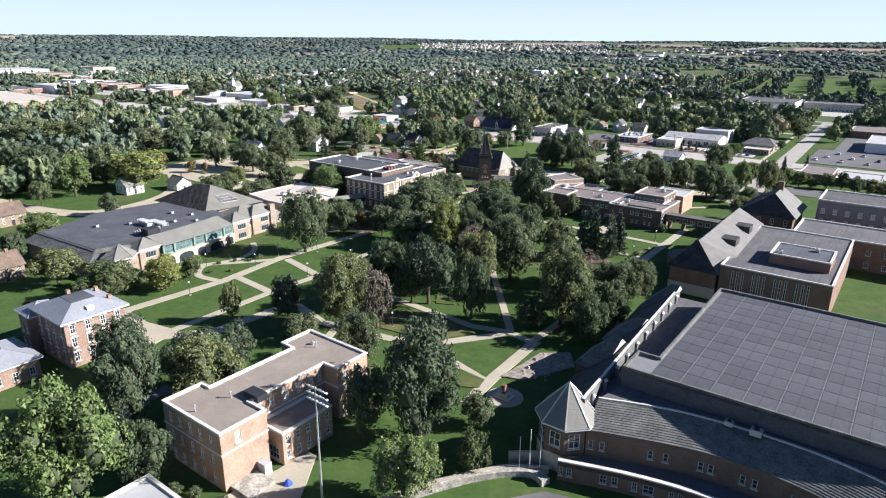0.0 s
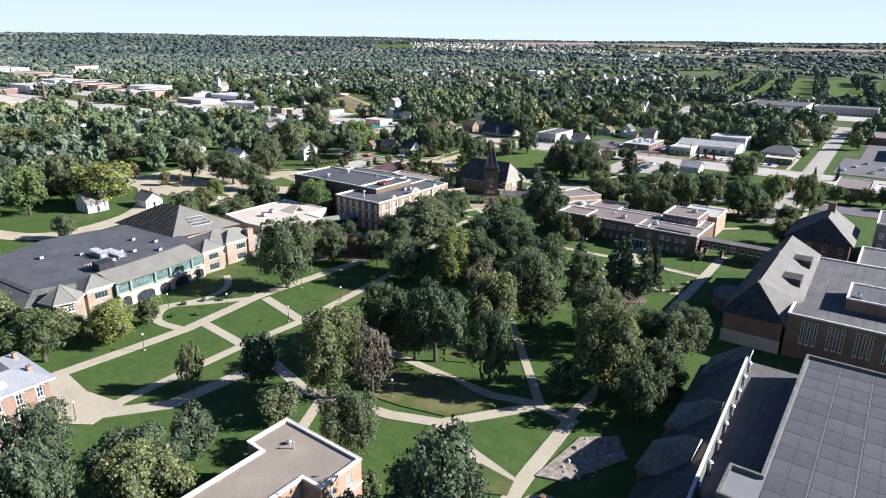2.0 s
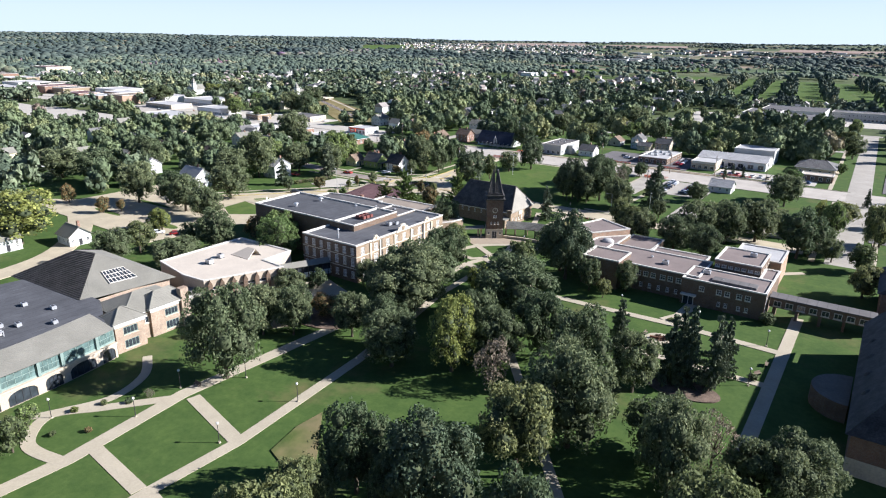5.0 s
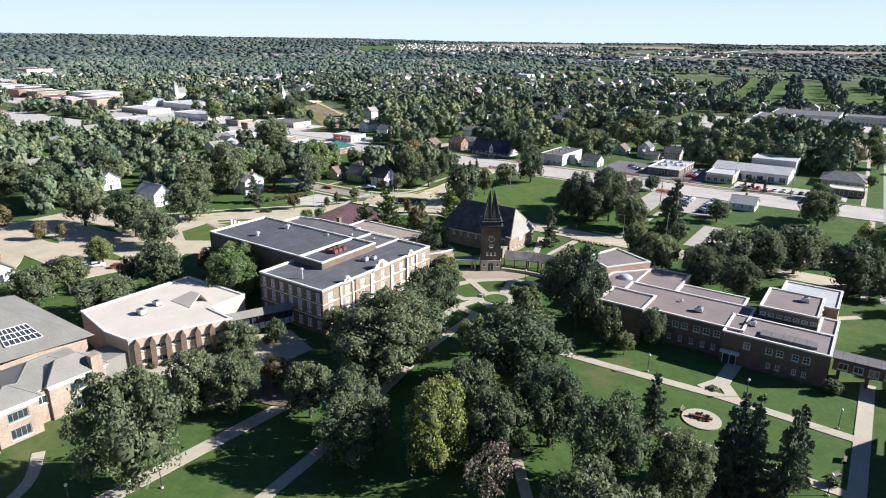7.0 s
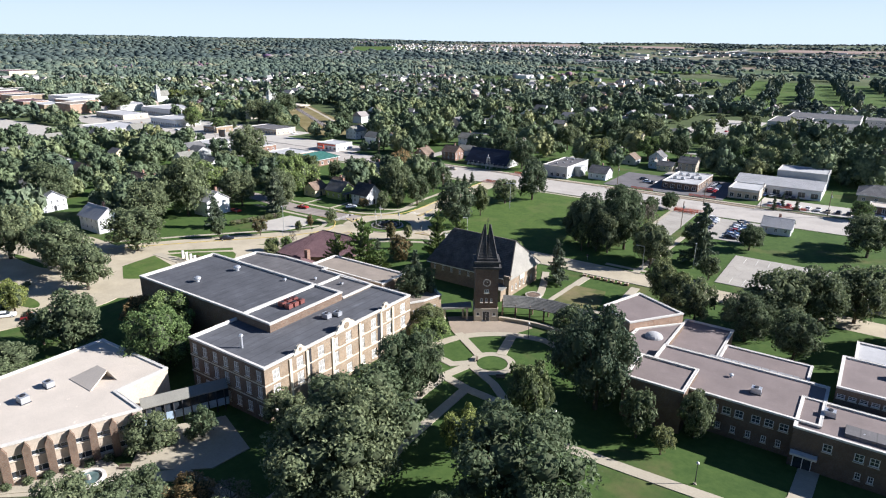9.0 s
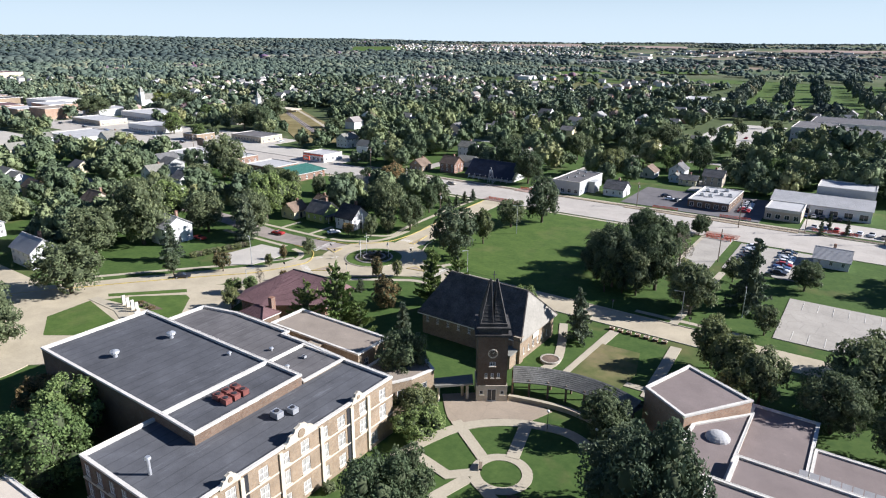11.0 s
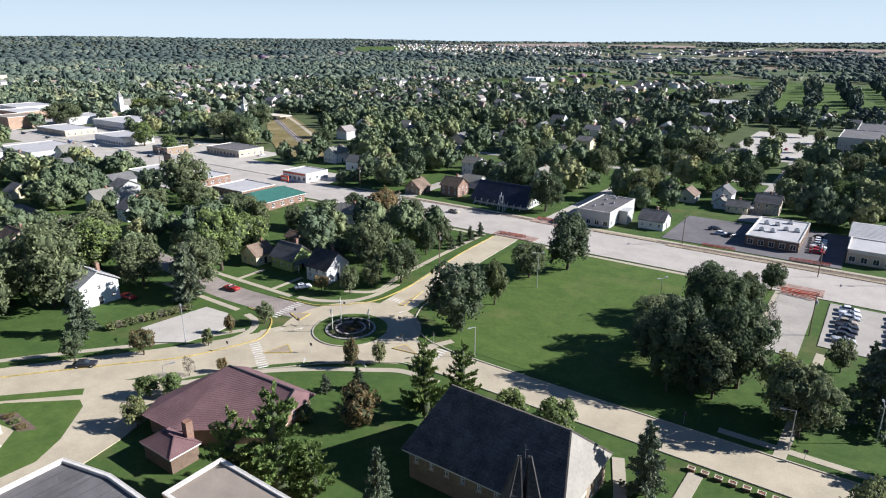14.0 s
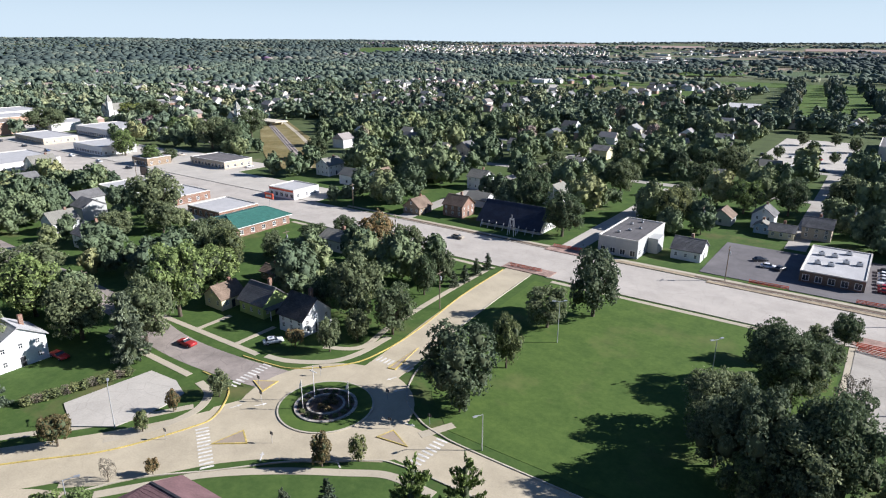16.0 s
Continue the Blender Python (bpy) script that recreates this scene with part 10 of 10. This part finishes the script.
for k in range(8):
    shrub(-181.6 + 1.12 * k, 150.2 + 2.5 * k, 1.0, 1.3, "d", "clipped round shrub before a concrete hall")
for k in range(16):
    a = k * 2 * math.pi / 16
    shrub(-227 + 4.6 * math.cos(a), 294.6 + 4.6 * math.sin(a), 0.75, 1.0, "dodo"[k % 4], "low shrub in the roundabout flower bed")
for k in range(7):
    a = k * 2.4
    shrub(-227 + 0.55 * math.sqrt(k) * 1.7 * math.cos(a), 294.6 + 0.55 * math.sqrt(k) * 1.7 * math.sin(a), 1.0, 1.3, "rbr"[k % 3], "reddish shrub in the roundabout flower bed")
for k in range(12):
    shrub(-272.6 + 1.0 * k * 0.42, 262.0 + 1.55 * k, 1.6, 1.9, "obo"[k % 3], "scrubby hedge beside a parking pad")
for k in range(26):
    shrub(-268 + 1.25 * k, 192.6 - 1.05 * k - 2, 1.1, 1.3, "d", "clipped dark hedge along a car park")
for x, y, r in ((-57, 76, 1.5), (-46, 74, 1.2), (-44.5, 73, 1.0), (-43, 74.6, 1.2), (-52, 70, 1.1), (-68.5, 43, 1.6), (-77, 41, 1.5), (-74, 42.5, 1.2), (-89, 50, 1.3), (-89, 60, 1.2), (-164, 186, 1.3), (-161.8, 192, 1.2), (-161.6, 200, 1.4), (-161.6, 208, 1.3), (-172, 171, 1.7), (-170.6, 174, 1.5)):
    shrub(x, y, r, r * 1.4, "d", "dark shrub beside a building wall")

# roundabout flagpoles and signs
for x, y, h, f in ((-229.5, 291.2, 6.4, True), (-222.6, 296.2, 6.0, True), (-230.2, 294.8, 7.4, False)):
    p = thing("flagpole", "white flagpole in the roundabout flower bed", "flagpole", x, y, 0, "roundabout flagpoles")
    bm = bmesh.new()
    tube(bm, (x, y, 0.2), (x, y, h), 0.08, 0.05, 8)
    part("pole", bm, "trim", p)
    if f:
        bm = bmesh.new()
        for k in range(5):
            quad(bm, (x - 0.05 - 0.12 * k, y + 0.05 * (k % 2), h - 0.2 - 0.25 * k), (x - 0.17 - 0.12 * k, y + 0.05 * ((k + 1) % 2), h - 0.45 - 0.25 * k), (x - 0.17 - 0.12 * k, y + 0.05 * ((k + 1) % 2), h - 1.35 - 0.2 * k), (x - 0.05 - 0.12 * k, y + 0.05 * (k % 2), h - 1.3 - 0.2 * k))
        part("flag", bm, "trim", p, "limp white flag")
    else:
        part("crossbar", boxes((x - 0.9, x + 0.9, y - 0.05, y + 0.05, h - 1.3, h - 1.15)), "trim", p)


def sign_post(x, y, mat="dark_metal", h=2.3):
    e = thing("road_sign", "small road sign on a thin post", "road sign", x, y, 0, "road signs")
    bm = bmesh.new()
    tube(bm, (x, y, 0), (x, y, h), 0.04, 0.04, 6)
    part("post", bm, "metal", e)
    part("plate", boxes((x - 0.35, x + 0.35, y - 0.02, y + 0.02, h - 0.6, h)), mat, e)


for x, y in ((-238, 288.5), (-219, 303), (-212.5, 296), (-236, 302), (-241.5, 271), (-207.5, 301), (-243, 292), (-226, 281), (-133, 300.6), (-152, 300.4)):
    sign_post(x, y)

# five pale pillars on the triangular lawn
for x, y in ((-254.2, 229.0), (-252.0, 228.8), (-249.6, 228.6), (-247.3, 228.4), (-243.4, 226.6), (-242.0, 225.2), (-240.8, 224.0)):
    e = thing("memorial_pillar", "slim white memorial pillar on a lawn", "pillar", x, y, 0, "memorial pillars")
    part("shaft", boxes((x - 0.18, x + 0.18, y - 0.4, y + 0.4, 0.25, 2.6)), "coping", e)
    part("base", boxes((x - 0.35, x + 0.35, y - 0.6, y + 0.6, 0, 0.25)), "stone", e)
walkway([(-264.6, 226.6), (-252, 226.4), (-241.4, 223.2)], 2.4, "footpath across a triangular lawn")
# bollards along the street
for k in range(7):
    x = -147.4 + 2.05 * k
    e = thing("bollard_planter", "low rust brown planter bollard beside a street", "bollard", x, 287.7, 0, "planter bollards")
    part("tub", boxes((x - 0.55, x + 0.55, 287.3, 288.1, 0, 0.55)), "rust_steel", e)
    part("rim", ring(bmesh.new(), rect(x - 0.6, x + 0.6, 287.25, 288.15), 0.12, 0.5, 0.62), "stone", e)
# sculpture on the round patio
s = thing("sculpture", "rusty steel sculpture lying on a round patio", "sculpture", -84.2, 199.4)
bm = bmesh.new()
for k in range(6):
    beam(bm, (-85.6 + 0.5 * k, 198.6 + 0.2 * (k % 3), 0.2), (-84.9 + 0.4 * k, 200.2 - 0.2 * (k % 2), 0.9 + 0.12 * (k % 3)), 0.35, 0.25)
beam(bm, (-86.2, 199.2, 0.5), (-82.2, 199.8, 0.65), 0.5, 0.4)
part("figure", bm, "rust_steel", s)
# fountain court
f = thing("fountain", "round fountain with a pale rim and a dark basin", "fountain", -173.9, 158.4)
part("rim", ring(bmesh.new(), arc(-173.9, 158.4, 2.4, 0, 360, 32)[:-1], 0.55, 0, 0.55), "coping", f)
part("basin", prism(bmesh.new(), arc(-173.9, 158.4, 1.9, 0, 360, 32)[:-1], 0, 0.3), "green_glass", f, "still dark water")
bm = bmesh.new()
tube(bm, (-173.9, 158.4, 0.2), (-173.9, 158.4, 1.1), 0.35, 0.2, 10)
part("spout", bm, "rubble", f)
paved("pavement", arc(-174.2, 157.6, 5.2, 0, 360, 30)[:-1], "path", "round concrete court round a fountain", category="footpath")
walkway([(-170.5, 161), (-163, 167.5), (-152, 168)], 2.6)
walkway([(-178, 153.4), (-184.5, 147.4)], 2.0)
# rock garden and monument by the gymnasium
paved("rock_bed", [(-56.6, 100.6), (-52.0, 102.2), (-46.4, 113.4), (-50.0, 118.6), (-55.2, 114.4)], "rock_gravel", "gravel bed strewn with boulders", category="rock bed")
rk = random.Random(8)
for k in range(26):
    x, y = -54.6 + rk.random() * 6, 104 + rk.random() * 11
    bm = bmesh.new()
    bmesh.ops.create_icosphere(bm, subdivisions=1, radius=rk.uniform(0.25, 0.75), matrix=Matrix.LocRotScale((x, y, 0.12), Euler((rk.random() * 3, rk.random() * 3, 0)), (1, rk.uniform(0.6, 1), rk.uniform(0.4, 0.8))))
    fixed("boulder", bm, "rubble", "pale weathered boulder in a gravel bed", "boulder", "thing")
mo = thing("monument", "stepped stone monument with a dark figure block", "monument", -52.0, 94.4)
part("base", boxes((-54.0, -50.2, 93.2, 95.6, 0, 0.5)), "stone", mo)
part("step", boxes((-53.2, -51.0, 93.6, 95.2, 0.5, 1.0)), "stone", mo)
part("block", boxes((-52.5, -51.8, 94.0, 94.8, 1.0, 2.7)), "rust_steel", mo)
fixed("patio", prism(bmesh.new(), arc(-52.0, 94.4, 3.6, 0, 360, 26)[:-1], -0.2, 0.11), "path", "round pale patio round a monument", "patio")


def bench(x, y, turn):
    m = pose(x, y, 0, 0, 0, turn)
    e = new("bench")
    for nm, b, mt in (("seat", (-0.9, 0.9, -0.25, 0.25, 0.42, 0.48), "wood_pole"), ("backrest", (-0.9, 0.9, 0.22, 0.28, 0.5, 0.9), "wood_pole")):
        o = new(nm, mesh_of(nm, boxes(b), mt))
        o.parent = e
    for s in (-0.7, 0.7):
        o = new("leg", mesh_of("leg", boxes((s - 0.05, s + 0.05, -0.22, 0.26, 0, 0.42)), "dark_metal"))
        o.parent = e
    e.matrix_basis = m
    return tagged(e, "wooden park bench on dark metal legs", "bench", "park benches")


for x, y, t in ((-61.8, 200.9, 90), (-62.6, 195.4, 60), (-151, 125, 0), (-138, 222, 30), (-146, 226, 120), (-172, 163, 40), (-87.6, 200.6, 90)):
    bench(x, y, t)


def barrier_fence(x0, y0, x1, y1):
    e = thing("barrier_fence", "red orange plastic safety fence at roadworks", "barrier", x0, y0, 0, "roadworks barriers")
    n = max(2, int(math.hypot(x1 - x0, y1 - y0) / 2.2))
    for k in range(n + 1):
        x, y = x0 + (x1 - x0) * k / n, y0 + (y1 - y0) * k / n
        part("post", boxes((x - 0.05, x + 0.05, y - 0.05, y + 0.05, 0, 1.15)), "barrier", e)
    for z in (0.35, 0.7, 1.05):
        bm = bmesh.new()
        beam(bm, (x0, y0, z), (x1, y1, z), 0.05, 0.2)
        part("rail", bm, "barrier", e)


for q in ((-148, 381.8, -139, 382.4), (-147.6, 379.6, -139.4, 378.6), (-176, 410.6, -166, 411.0), (-150, 411.2, -139, 411.8), (-118, 411, -104, 411.6), (-236, 408.5, -226, 409), (-238, 383.2, -228, 383.8)):
    barrier_fence(*q)
# roadside board and shop signs
e = thing("roadside_sign", "red rounded shop sign on a post", "sign", -352, 386)
bm = bmesh.new()
tube(bm, (-352, 386, 0), (-352, 386, 5), 0.14, 0.12, 8)
part("post", bm, "metal", e)
part("board", boxes((-354.4, -349.6, 385.8, 386.2, 4.2, 6.6)), "barrier", e)
part("lettering_bar", boxes((-353.6, -350.4, 385.66, 385.78, 5.0, 5.8)), "trim", e)
e = thing("billboard", "dark roadside billboard on a post", "billboard", -440, 384)
part("post", boxes((-440.2, -439.8, 383.8, 384.2, 0, 4)), "metal", e)
part("board", boxes((-443, -437, 383.7, 384.3, 3.5, 8)), "dark_metal", e)
part("picture", boxes((-442.5, -437.5, 383.6, 383.68, 4, 7.5)), "red_clay", e)

# ---- pieces ----
# roofing sheets of the gymnasium
sheet = {}
for i in range(15):
    for j in range(12):
        x0, y0 = -25.6 + 4.68 * i, 95.9 + 3.78 * j
        if "m" not in sheet:
            sheet["m"] = mesh_of("roof_sheet", boxes((0.05, 4.58, 0.05, 3.70, 0, 0.05)), "membrane")
        ob = new("roof_sheet", sheet["m"])
        ob.location = (x0, y0, 13.44)
        gym = bpy.data.objects["gymnasium"]
        ob.parent = gym
        ob.matrix_parent_inverse = Matrix.Translation(-gym.location)
